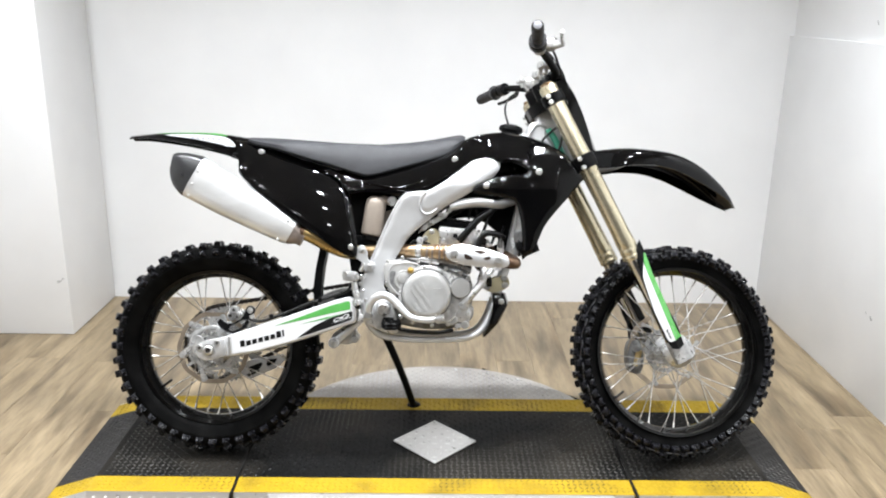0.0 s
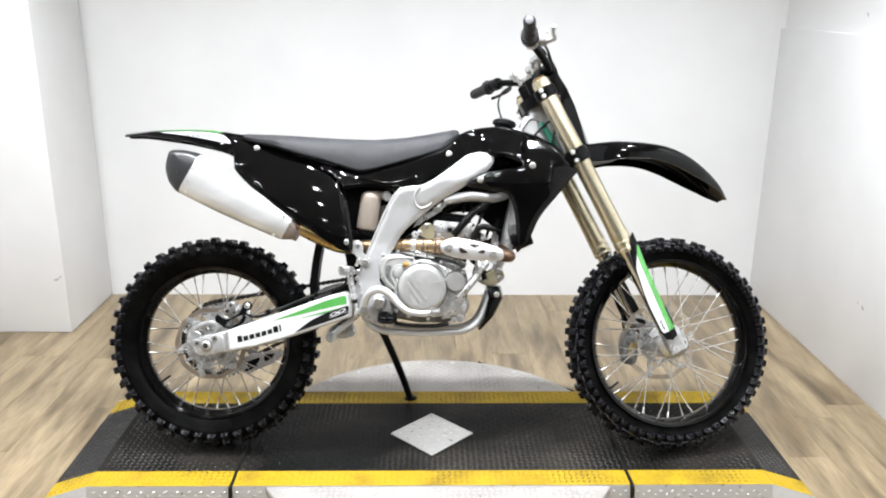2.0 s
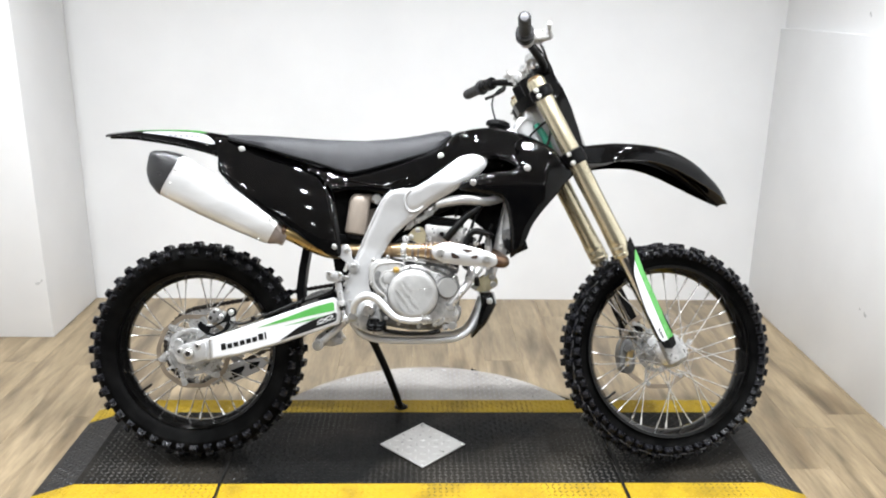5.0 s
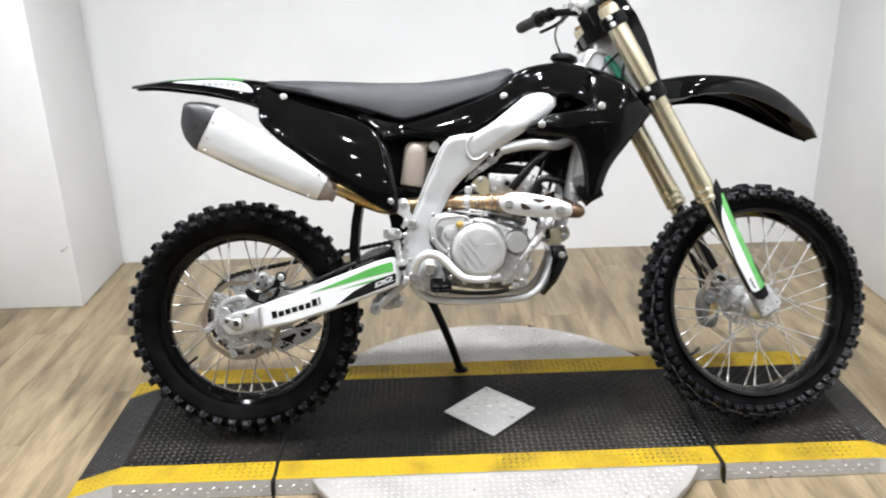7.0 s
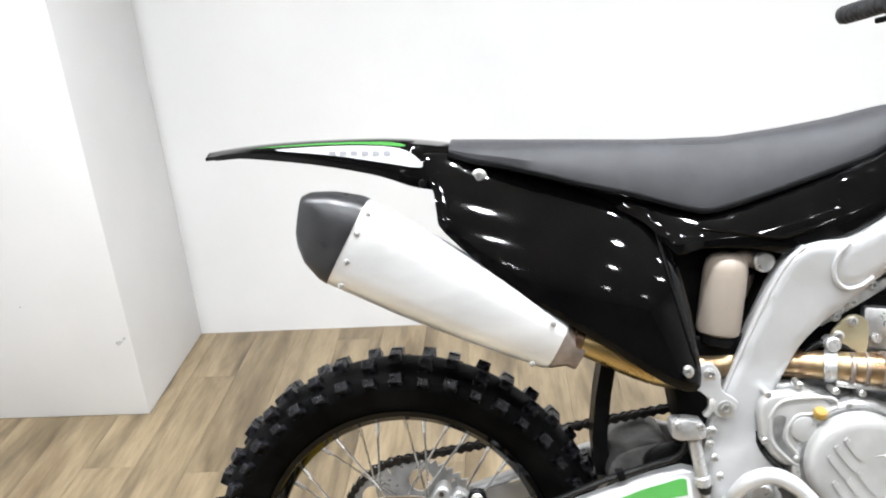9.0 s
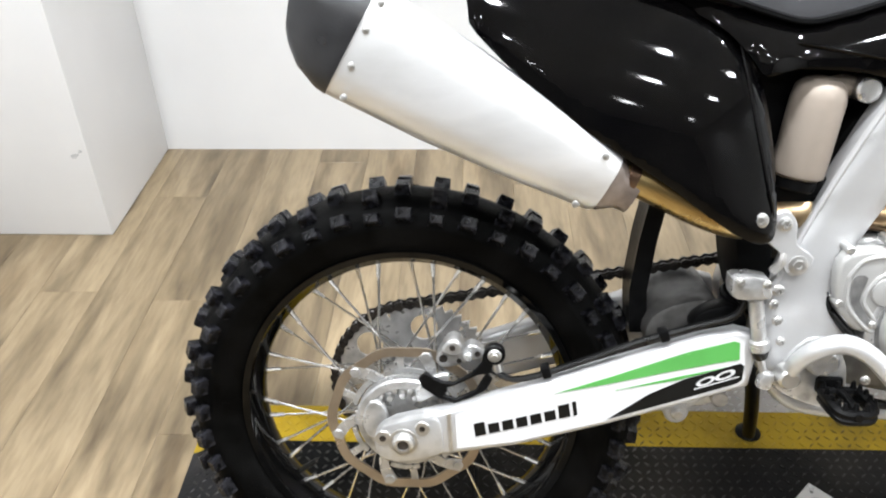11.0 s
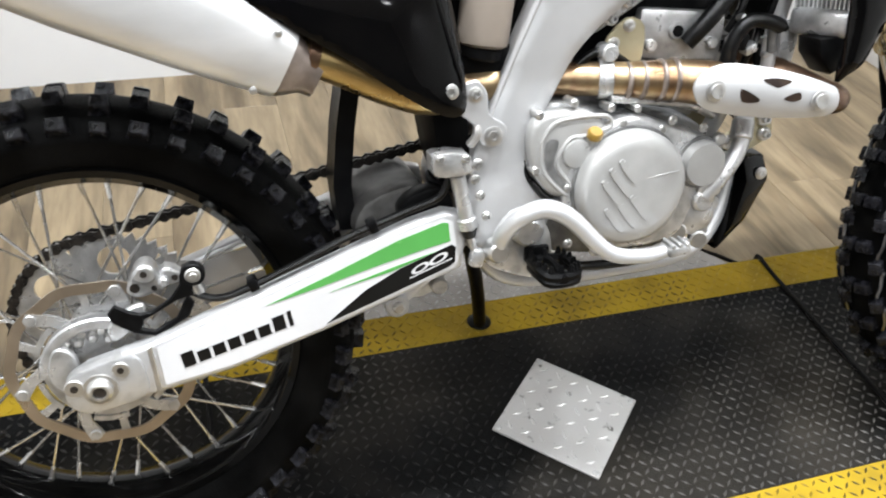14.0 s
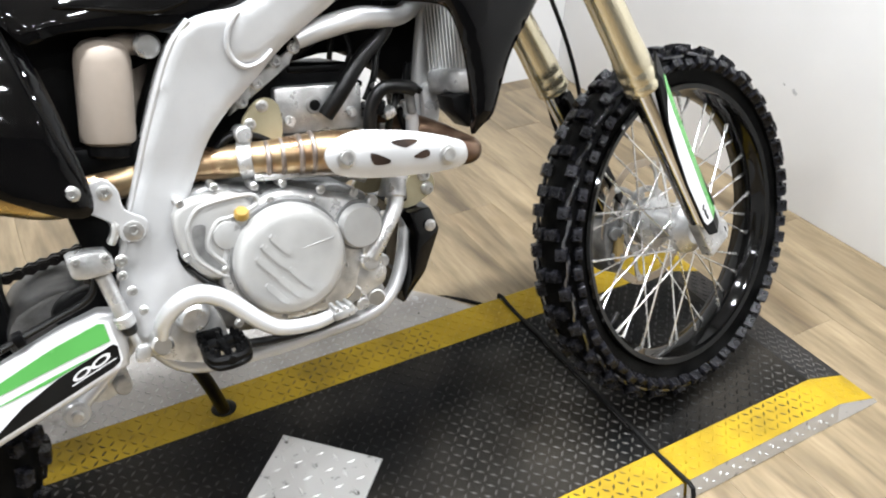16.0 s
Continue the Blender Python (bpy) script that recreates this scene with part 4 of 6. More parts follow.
cyl(bm, (-0.249, -0.120, 0.478), (-0.238, -0.122, 0.440), 0.0050, seg=10)
box(bm, (0.018, 0.016, 0.024), pose(-0.240, -0.122, 0.446, 0, 15), 0.004)
master = part("brake_master_cylinder", bm, CASTALU, bike, "silver rear brake master cylinder")
bm = bmesh.new()
cyl(bm, (-0.2505, -0.120, 0.487), (-0.248, -0.120, 0.474), 0.0110, 0.0085, 16, 0.002)
part("rubber_boot", bm, RUBHOSE, master)
for x, z, r in ((-0.290, 0.586, 0.0055), (-0.258, 0.583, 0.0055), (-0.240, 0.571, 0.0075), (-0.243, 0.552, 0.0065), (-0.236, 0.530, 0.0065), (-0.228, 0.502, 0.006), (-0.226, 0.448, 0.0075)):
    bm = bmesh.new()
    bolt(bm, (x, -0.136 if x < -0.25 else -0.124, z), r, -1, 0.008)
    part("bolt", bm, POLISHED, master)
bm = bmesh.new()
tube(bm, [(-0.245, -0.112, 0.592), (-0.238, -0.118, 0.606), (-0.236, -0.112, 0.622)], 0.006, 8, 3)
part("hose_neck", bm, POLISHED, master)

# frame
SPAR = [(0.105, 0.943), (0.150, 0.955), (0.178, 0.946), (0.182, 0.918), (0.156, 0.886), (0.114, 0.859), (0.073, 0.831), (0.010, 0.793), (-0.032, 0.757), (-0.075, 0.722),
        (-0.105, 0.690), (-0.125, 0.655), (-0.148, 0.612), (-0.160, 0.575), (-0.158, 0.545), (-0.142, 0.520), (-0.130, 0.498), (-0.150, 0.455), (-0.200, 0.440), (-0.236, 0.452),
        (-0.254, 0.490), (-0.247, 0.535), (-0.230, 0.585), (-0.207, 0.642), (-0.184, 0.697), (-0.163, 0.746), (-0.140, 0.795), (-0.115, 0.830), (-0.080, 0.842),
        (-0.041, 0.845), (0.001, 0.867), (0.043, 0.897), (0.080, 0.926)]


def spar_half(x, z):
    return lerp([(0.44, 0.112), (0.55, 0.108), (0.66, 0.104), (0.78, 0.112), (0.86, 0.122), (0.94, 0.112)], z)


for s in (-1, 1):
    bm = bmesh.new()
    shell(bm, round2(SPAR, 3), spar_half, s, 0.035, 0.010, 0.006, 0.009)
    spar = part("frame_spar", bm, FRAMEALU, bike, "broad satin silver perimeter frame spar")
    bm = bmesh.new()
    shell(bm, round2([(0.098, 0.934), (0.142, 0.946), (0.170, 0.938), (0.174, 0.918), (0.150, 0.890), (0.06, 0.835), (0.0, 0.795), (-0.028, 0.778), (-0.058, 0.782), (-0.062, 0.812), (-0.045, 0.838), (0.0, 0.861), (0.045, 0.893)], 3),
          lambda x, z: spar_half(x, z) + 0.005, s, 0.006, 0.010, 0.004, 0.007)
    part("spar_plate", bm, FRAMEALU, spar)
    bm = bmesh.new()
    tube(bm, [(x, s * (spar_half(x, z) + 0.003), z) for x, z in ((-0.010, 0.789), (-0.026, 0.777), (-0.046, 0.773), (-0.060, 0.784), (-0.065, 0.802), (-0.060, 0.822), (-0.046, 0.839))], 0.0034, 8, 5)
    part("weld_bead", bm, FRAMEALU, spar)
    bm = bmesh.new()
    tube(bm, [(x, s * (spar_half(x, z) - 0.006), z) for x, z in ((-0.243, 0.552), (-0.224, 0.600), (-0.200, 0.658), (-0.176, 0.715), (-0.150, 0.772), (-0.128, 0.812), (-0.104, 0.836))], 0.0042, 8, 4)
    part("rear_seam", bm, FRAMEALU, spar)
    bm = bmesh.new()
    tube(bm, [(0.03, s * 0.095, 0.795), (0.07, s * 0.098, 0.806), (0.12, s * 0.095, 0.812), (0.19, s * 0.075, 0.808), (0.25, s * 0.03, 0.83)], [0.012, 0.015, 0.0155, 0.014, 0.014], 14)
    part("front_stay", bm, FRAMEALU, spar)
    bm = bmesh.new()
    tube(bm, [(-0.225, s * 0.075, 0.435), (-0.185, s * 0.078, 0.392), (-0.10, s * 0.078, 0.379), (0.05, s * 0.075, 0.381), (0.11, s * 0.070, 0.393), (0.148, s * 0.06, 0.430), (0.178, s * 0.045, 0.505), (0.215, s * 0.025, 0.62), (0.255, s * 0.02, 0.80), (0.30, s * 0.015, 0.93)],
         [0.012, 0.011, 0.0105, 0.0105, 0.0105, 0.011, 0.012, 0.015, 0.018, 0.02], 14)
    part("cradle_tube", bm, FRAMEALU, spar)
    bm = bmesh.new()
    for x, z in ((0.000, 0.772), (-0.03, 0.748), (-0.052, 0.728), (0.028, 0.786)):
        bolt(bm, (x, s * 0.085, z), 0.0085, s, 0.01)
    prism(bm, [(0.035, 0.79), (0.02, 0.765), (-0.03, 0.735), (-0.07, 0.712), (-0.05, 0.745)], s * 0.075, s * 0.085, 0.002, 1)
    part("engine_mount", bm, CASTALU, spar)
bm = bmesh.new()
cyl(bm, fork(0.695, 0, -0.024), fork(0.895, 0, -0.024), 0.034, 0.031, 28, 0.004)
for x0, x1, z0, z1, w0 in ((0.240, 0.285, 0.92, 1.036, 0.050), (0.272, 0.330, 0.94, 1.075, 0.044), (0.302, 0.372, 0.95, 1.118, 0.036)):
    prism(bm, [(x0, z0), (x0 + 0.002, z1 - 0.022), (x0 + 0.014, z1), (x1, z1), (x1 + 0.01, z0)], -w0, w0, 0.008, 3)
tube(bm, [(0.262, -0.052, 1.005), (0.285, -0.050, 1.045), (0.305, -0.045, 1.065), (0.335, -0.043, 1.062)], 0.005, 8, 4)
part("head_tube", bm, FRAMEALU, bike, "silver steering head casting")

# little plate with two bolts behind the frame
for s in (-1, 1):
    bm = bmesh.new()
    prism(bm, round2([(-0.262, 0.660), (-0.240, 0.672), (-0.225, 0.655), (-0.222, 0.630), (-0.200, 0.612), (-0.208, 0.590), (-0.232, 0.592), (-0.242, 0.618), (-0.268, 0.640)], 3), s * 0.113, s * 0.120, 0.0015, 1)
    plate2 = part("frame_bracket", bm, FRAMEALU, bike)
    for x, z, r in ((-0.240, 0.655, 0.009), (-0.218, 0.603, 0.012)):
        bm = bmesh.new()
        bolt(bm, (x, s * 0.120, z), r, s)
        part("bolt", bm, POLISHED, plate2)

# ---- engine ----
engine_bm = bmesh.new()
CASE = [(-0.168, 0.632), (-0.110, 0.632), (-0.061, 0.622), (0.000, 0.612), (0.060, 0.600), (0.098, 0.575), (0.108, 0.530), (0.100, 0.470), (0.075, 0.425), (0.030, 0.412), (-0.050, 0.412), (-0.120, 0.425), (-0.160, 0.460), (-0.172, 0.520), (-0.166, 0.570)]
prism(engine_bm, CASE, -0.098, 0.10, 0.012, 3)
engine = part("engine_crankcase", engine_bm, CYLGREY, bike, "cast aluminium engine crankcase")
bm = bmesh.new()
prism(bm, round2([(-0.164, 0.620), (-0.110, 0.628), (-0.075, 0.612), (-0.070, 0.585), (-0.095, 0.545), (-0.130, 0.515), (-0.160, 0.540), (-0.172, 0.580)], 3), -0.104, -0.128, 0.008, 3)
side_cover = part("side_cover", bm, COVER, engine)
bm = bmesh.new()
rim = [(-0.158, 0.591), (-0.143, 0.612), (-0.115, 0.618), (-0.072, 0.617), (-0.066, 0.603), (-0.100, 0.594), (-0.121, 0.591), (-0.136, 0.560), (-0.115, 0.529), (-0.124, 0.520), (-0.155, 0.554), (-0.158, 0.591)]
tube(bm, [(x, -0.1275, z) for x, z in rim], 0.0030, 8, 4)
part("cover_rim", bm, COVER, side_cover)
# darker plate on the cover stands in for a shaded recess
bm = bmesh.new()
prism(bm, round2([(-0.152, 0.590), (-0.135, 0.590), (-0.141, 0.560), (-0.121, 0.530), (-0.124, 0.525), (-0.150, 0.555)], 3), -0.127, -0.1288)
part("recess_shade", bm, CYLGREY, side_cover, "darker plate for the shaded kidney-shaped recess")
bm = bmesh.new()
lathe(bm, [(0.020, 0), (0.018, 0.005), (0.010, 0.007), (0, 0.0065)], along((-0.110, -0.127, 0.572), (-0.110, -1, 0.572)), 24)
part("boss", bm, COVER, side_cover)
bm = bmesh.new()
prism(bm, round2([(-0.118, 0.560), (-0.085, 0.600), (-0.030, 0.614), (0.020, 0.598), (0.050, 0.588), (0.085, 0.570), (0.090, 0.535), (0.072, 0.505), (0.060, 0.470), (0.040, 0.440), (-0.02, 0.432), (-0.080, 0.442), (-0.120, 0.480), (-0.128, 0.520)], 3), -0.090, -0.130, 0.008, 3)
part("clutch_housing", bm, CASTALU, engine)
bm = bmesh.new()
C = (-0.038, -0.127, 0.524)
lathe(bm, [(0.075, 0), (0.075, 0.018), (0.072, 0.024), (0.066, 0.028), (0.055, 0.0295), (0, 0.0305)], along(C, (C[0], -1, C[2])), 56)
lathe(bm, [(0.0752, 0.004), (0.0752, 0.0005), (0.073, 0.0005)], along(C, (C[0], -1, C[2])), 56)
clutch = part("clutch_cover", bm, COVER, engine, "round satin grey clutch cover with raised ribs")
for dx, dz, ln in ((-0.015, 0.028, 0.036), (-0.025, 0.014, 0.046), (-0.036, 0.002, 0.040), (0.004, -0.022, 0.040), (-0.012, -0.031, 0.046), (-0.030, -0.036, 0.040)):
    bm = bmesh.new()
    for q in range(8):
        u0, u1 = ln * (q / 8 - 0.5), ln * ((q + 1) / 8 - 0.5)
        um = (u0 + u1) / 2
        wide = 0.0042 * min(1.0, 0.35 + 5 * min(q + 0.5, 7.5 - q) / 8)
        px, pz = dx + 0.60 * um, dz - 0.80 * um
        box(bm, (u1 - u0 + 0.0004, 0.0032, 2 * wide), pose(C[0] + px, -0.1578 + 0.33 * (px * px + pz * pz), C[2] + pz, 0, 53), 0.0)
    bmesh.ops.remove_doubles(bm, verts=bm.verts, dist=0.0006)
    part("rib", bm, COVER, clutch)
bm = bmesh.new()
box(bm, (0.044, 0.0022, 0.0024), pose(C[0] + 0.036, -0.1563, C[2] + 0.018, 0, -6), 0.0008, 1)
part("rib", bm, COVER, clutch)
for k in range(9):
    a = 2 * math.pi * k / 9 + 0.3
    bm = bmesh.new()
    bolt(bm, (C[0] + 0.083 * math.cos(a), -0.128, C[2] + 0.083 * math.sin(a)), 0.0052, -1, 0.006)
    part("case_bolt", bm, POLISHED, engine)
for c1, r1 in ((C, 0.0785), ((0.066, -0.128, 0.544), 0.0345)):
    bm = bmesh.new()
    lathe(bm, [(r1 - 0.006, 0.003), (r1, 0.0028), (r1 + 0.0012, 0.0), (r1 - 0.006, 0.0)], along((c1[0], -0.1295, c1[2]), (c1[0], -1, c1[2])), 48, True)
    part("gasket", bm, CYLGREY, engine)
bm = bmesh.new()
lathe(bm, [(0.031, 0), (0.031, 0.012), (0.028, 0.018), (0, 0.019)], along((0.066, -0.128, 0.544), (0.066, -1, 0.544)), 32)
oil = part("oil_filter_cover", bm, COVER, engine)
for a in (0.9, 3.0, 4.9):
    bm = bmesh.new()
    cyl(bm, (0.066 + 0.038 * math.cos(a), -0.125, 0.544 + 0.038 * math.sin(a)), (0.066 + 0.038 * math.cos(a), -0.138, 0.544 + 0.038 * math.sin(a)), 0.008, seg=12, bev=0.002)
    part("case_bolt", bm, POLISHED, oil)
bm = bmesh.new()
tube(bm, [(0.136, -0.100, 0.612), (0.137, -0.112, 0.588), (0.126, -0.126, 0.556), (0.098, -0.134, 0.522), (0.078, -0.130, 0.495)], [0.010, 0.011, 0.0115, 0.0115, 0.013], 14)
cyl(bm, (0.076, -0.11, 0.491), (0.076, -0.138, 0.491), 0.016, seg=18, bev=0.003)
cyl(bm, (0.130, -0.123, 0.566), (0.138, -0.112, 0.590), 0.0145, seg=16, bev=0.002)
part("water_pipe", bm, CASTALU, engine, "silver cast water pipe")
bm = bmesh.new()
lathe(bm, [(0.032, -0.020), (0.036, 0.0), (0.030, 0.018), (0.018, 0.024), (0, 0.024)], along((0.072, -0.105, 0.468), (0.072, -1, 0.468)), 28)
for x, z in ((0.04, 0.438), (0.085, 0.440), (0.098, 0.480), (0.06, 0.425)):
    cyl(bm, (x, -0.10, z), (x, -0.125, z), 0.010, seg=10, bev=0.002)
part("water_pump", bm, CASTALU, engine)
bm = bmesh.new()
cyl(bm, (-0.089, -0.122, 0.580), (-0.089, -0.131, 0.594), 0.0085, seg=14, bev=0.001)
part("filler_neck", bm, COVER, engine)
bm = bmesh.new()
lathe(bm, [(0.0100, 0), (0.0100, 0.007), (0.008, 0.010), (0, 0.010)], along((-0.089, -0.131, 0.593), (-0.089, -0.16, 0.638)), 10)
part("oil_cap", bm, AMBER, engine, "amber oil filler cap")
for x, z in ((-0.160, 0.625), (-0.164, 0.555), (-0.115, 0.636), (-0.065, 0.626), (-0.028, 0.622)):
    bm = bmesh.new()
    cyl(bm, (x, -0.10, z), (x, -0.129, z), 0.0056, seg=10, bev=0.002)
    part("case_bolt", bm, POLISHED, engine)
for pts, r, material, nm in (
        # black strip standing in for the shadow along the spar's inner edge
        ([(-0.160, -0.092, 0.640), (-0.170, -0.098, 0.610), (-0.174, -0.100, 0.585), (-0.169, -0.106, 0.547), (-0.152, -0.112, 0.520), (-0.132, -0.116, 0.500)], 0.0036, RUBHOSE, "gap_shade_and_loom"),
        ([(-0.135, -0.106, 0.414), (-0.07, -0.108, 0.405), (0.0, -0.108, 0.404), (0.045, -0.106, 0.412)], 0.0065, RUBHOSE, "drain_hose"),
        ([(0.118, -0.098, 0.610), (0.150, -0.090, 0.585), (0.158, -0.080, 0.550)], 0.0085, RUBHOSE, "breather_hose"),
        ([(-0.060, -0.112, 0.634), (-0.010, -0.116, 0.628), (0.050, -0.112, 0.618), (0.095, -0.104, 0.598)], 0.0055, CASTALU, "case_seam")):
    bm = bmesh.new()
    tube(bm, pts, r, 10, 5)
    part(nm, bm, material, engine)
for x, z in ((-0.118, 0.452), (-0.080, 0.436), (-0.020, 0.427), (0.028, 0.432), (0.090, 0.520), (0.086, 0.562), (0.066, 0.590), (0.020, 0.604)):
    bm = bmesh.new()
    bolt(bm, (x, -0.129, z), 0.0062, -1, 0.007)
    part("case_bolt", bm, POLISHED, engine)
for x, z in ((0.112, 0.538), (0.050, 0.446), (0.084, 0.430)):
    bm = bmesh.new()
    cyl(bm, (x, -0.112, z), (x - 0.004, -0.128, z), 0.0125, seg=16, bev=0.002)
    part("hose_clamp", bm, POLISHED, engine)
# cylinder, head and cam cover lean slightly back
bm = bmesh.new()
for k in range(5):
    box(bm, (0.118, 0.122, 0.006), pose(0.052, 0, 0.618 + 0.012 * k, 0, 4), 0.002, 1)
box(bm, (0.105, 0.11, 0.10), pose(0.052, 0, 0.635, 0, 4), 0.012, 2)
part("cylinder", bm, CYLGREY, engine)
bm = bmesh.new()
box(bm, (0.126, 0.140, 0.064), pose(0.056, -0.004, 0.700, 0, 5), 0.006, 2)
for x, z in ((0.010, 0.690), (0.085, 0.715), (0.100, 0.688)):
    cyl(bm, (x, -0.06, z), (x, -0.082, z), 0.008, seg=10, bev=0.002)
cyl(bm, (0.048, -0.06, 0.706), (0.048, -0.0775, 0.706), 0.012, seg=18, bev=0.002)
head = part("cylinder_head", bm, CASTALU, engine, "cast aluminium cylinder head")
# black disc stands in for the shaded plug recess
bm = bmesh.new()
cyl(bm, (0.048, -0.077, 0.706), (0.048, -0.0785, 0.706), 0.0075, seg=18)
part("plug_recess", bm, MATT, head)
bm = bmesh.new()
box(bm, (0.108, 0.118, 0.034), pose(0.062, 0, 0.742, 0, 6), 0.008, 2)
box(bm, (0.075, 0.124, 0.010), pose(0.060, 0, 0.752, 0, 6), 0.003, 2)
part("cam_cover", bm, MATT, head, "black cam cover")
# small fittings and wiring round the head
for k, (x, y, z, r) in enumerate(((0.120, -0.065, 0.665, 0.010), (0.135, -0.070, 0.650, 0.009), (0.118, -0.072, 0.640, 0.011), (0.100, -0.075, 0.628, 0.010), (0.150, -0.06, 0.690, 0.009), (0.065, -0.07, 0.660, 0.009), (-0.005, -0.068, 0.672, 0.010))):
    bm = bmesh.new()
    cyl(bm, (x, y + 0.03, z), (x, y, z), r, r * 0.8, 10, 0.002)
    part("fitting", bm, CASTALU if k % 2 else POLISHED, engine)
for pts, r, material in (
        ([(0.060, -0.08, 0.690), (0.085, -0.088, 0.720), (0.120, -0.088, 0.760), (0.160, -0.080, 0.790), (0.180, -0.07, 0.825)], 0.0115, RUBHOSE),
        ([(0.118, -0.085, 0.640), (0.125, -0.088, 0.690), (0.145, -0.092, 0.715), (0.175, -0.095, 0.712), (0.190, -0.095, 0.706)], 0.010, RUBHOSE),
        ([(0.00, -0.06, 0.760), (0.03, -0.07, 0.780), (0.08, -0.06, 0.795), (0.14, -0.05, 0.80)], 0.0045, RUBHOSE),
        ([(0.02, -0.05, 0.765), (0.06, -0.055, 0.785), (0.085, -0.05, 0.80)], 0.006, RUBHOSE),
        ([(0.09, -0.045, 0.76), (0.095, -0.05, 0.785), (0.11, -0.05, 0.81)], 0.004, RUBHOSE),
        ([(0.11, -0.05, 0.745), (0.118, -0.055, 0.775), (0.105, -0.05, 0.81)], 0.0035, RUBHOSE),
        ([(-0.10, -0.085, 0.668), (-0.075, -0.09, 0.688), (-0.045, -0.085, 0.682), (-0.02, -0.08, 0.668)], 0.0055, RUBHOSE),
        ([(0.125, -0.07, 0.70), (0.14, -0.075, 0.73), (0.15, -0.07, 0.76), (0.17, -0.06, 0.79)], 0.005, RUBHOSE),
        ([(0.15, -0.07, 0.64), (0.155, -0.08, 0.67), (0.165, -0.08, 0.69), (0.175, -0.07, 0.72)], 0.005, RUBHOSE),
        ([(0.165, -0.085, 0.60), (0.150, -0.10, 0.585), (0.128, -0.118, 0.575)], 0.010, CASTALU),
        ([(0.19, -0.07, 0.69), (0.192, -0.072, 0.65), (0.185, -0.07, 0.60)], 0.011, FRAMEALU),
        ([(-0.168, -0.10, 0.545), (-0.150, -0.118, 0.520), (-0.128, -0.125, 0.500), (-0.118, -0.13, 0.480)], 0.004, RUBHOSE)):
    bm = bmesh.new()
    tube(bm, pts, r, 10)
    part("hose", bm, material, engine)
crn = random.Random(3)
for k in range(26):
    x, z = crn.uniform(0.085, 0.205), crn.uniform(0.605, 0.725)
    y = -crn.uniform(0.035, 0.085)
    bm = bmesh.new()
    if k % 3 == 0:
        box(bm, (crn.uniform(0.012, 0.024), 0.02, crn.uniform(0.008, 0.02)), pose(x, y, z, crn.uniform(-20, 20), crn.uniform(-40, 40)), 0.003)
    elif k % 3 == 1:
        cyl(bm, (x, y + 0.03, z), (x + crn.uniform(-0.01, 0.01), y - 0.004, z), crn.uniform(0.005, 0.011), seg=10, bev=0.002)
    else:
        cyl(bm, (x, y, z - 0.02), (x + crn.uniform(-0.012, 0.012), y, z + 0.018), crn.uniform(0.004, 0.008), seg=10, bev=0.002)
    part("fitting", bm, (CYLGREY, POLISHED, MATT, CASTALU, MATT)[k % 5], engine)
bm = bmesh.new()
box(bm, (0.018, 0.02, 0.022), pose(0.135, -0.085, 0.690, 0, 20), 0.003)
part("wiring_plug", bm, MATT, engine)
bm = bmesh.new()
tube(bm, [(-0.10, -0.02, 0.74), (-0.05, -0.02, 0.715), (0.0, -0.02, 0.700)], 0.026, 16)
part("intake_boot", bm, BEIGE, engine)
bm = bmesh.new()
prism(bm, round2([(-0.030, 0.727), (-0.003, 0.716), (-0.006, 0.668), (-0.020, 0.668), (-0.058, 0.694)], 3), -0.078, -0.084, 0.0015, 1)
stay = part("head_stay", bm, BEIGE, engine, "beige anodised head stay plate")
for x, z in ((-0.026, 0.718), (-0.046, 0.697)):
    bm = bmesh.new()
    bolt(bm, (x, -0.084, z), 0.008)
    part("bolt", bm, POLISHED, stay)
# plates at the front of the engine, and the guard
for s in (-1, 1):
    bm = bmesh.new()
    prism(bm, round2([(0.140, 0.549), (0.175, 0.572), (0.206, 0.587), (0.220, 0.570), (0.220, 0.549), (0.186, 0.530), (0.152, 0.533)], 3), s * 0.058, s * 0.064, 0.001, 1)
    hanger = part("engine_hanger", bm, BEIGE, bike, "beige anodised engine hanger plate")
    for x, z in ((0.205, 0.575), (0.208, 0.553), (0.150, 0.546)):
        bm = bmesh.new()
        bolt(bm, (x, s * 0.064, z), 0.010, s, 0.012)
        part("bolt", bm, POLISHED, hanger)
bm = bmesh.new()
loft(bm, [[(x0, -h, z), (x1, -h * 0.92, z), (x2, -0.02, z), (x2, 0.02, z), (x1, h * 0.92, z), (x0, h, z)]
          for z, x0, x1, x2, h in ((0.527, 0.166, 0.204, 0.214, 0.084), (0.491, 0.172, 0.214, 0.224, 0.090), (0.429, 0.158, 0.182, 0.194, 0.090), (0.388, 0.139, 0.146, 0.156, 0.082))])
bmesh.ops.recalc_face_normals(bm, faces=bm.faces)
bevel(bm, bm.edges, 0.004, 2)
guard = part("engine_guard", bm, PLASTIC, bike, "black plastic engine guard")
bm = bmesh.new()
bolt(bm, (0.196, -0.087, 0.502), 0.009)
part("bolt", bm, POLISHED, guard)

# ---- exhaust ----
bm = bmesh.new()
tube(bm, [(0.115, 0.0, 0.668), (0.165, -0.02, 0.660), (0.212, -0.070, 0.642), (0.230, -0.130, 0.627), (0.226, -0.172, 0.624), (0.190, -0.180, 0.629), (0.150, -0.168, 0.636), (0.11, -0.150, 0.642)], [0.019, 0.019, 0.0185, 0.018, 0.018, 0.019, 0.021, 0.024], 18, 8)
header = part("exhaust_header", bm, BURNT, bike, "browned steel exhaust header")
bm = bmesh.new()
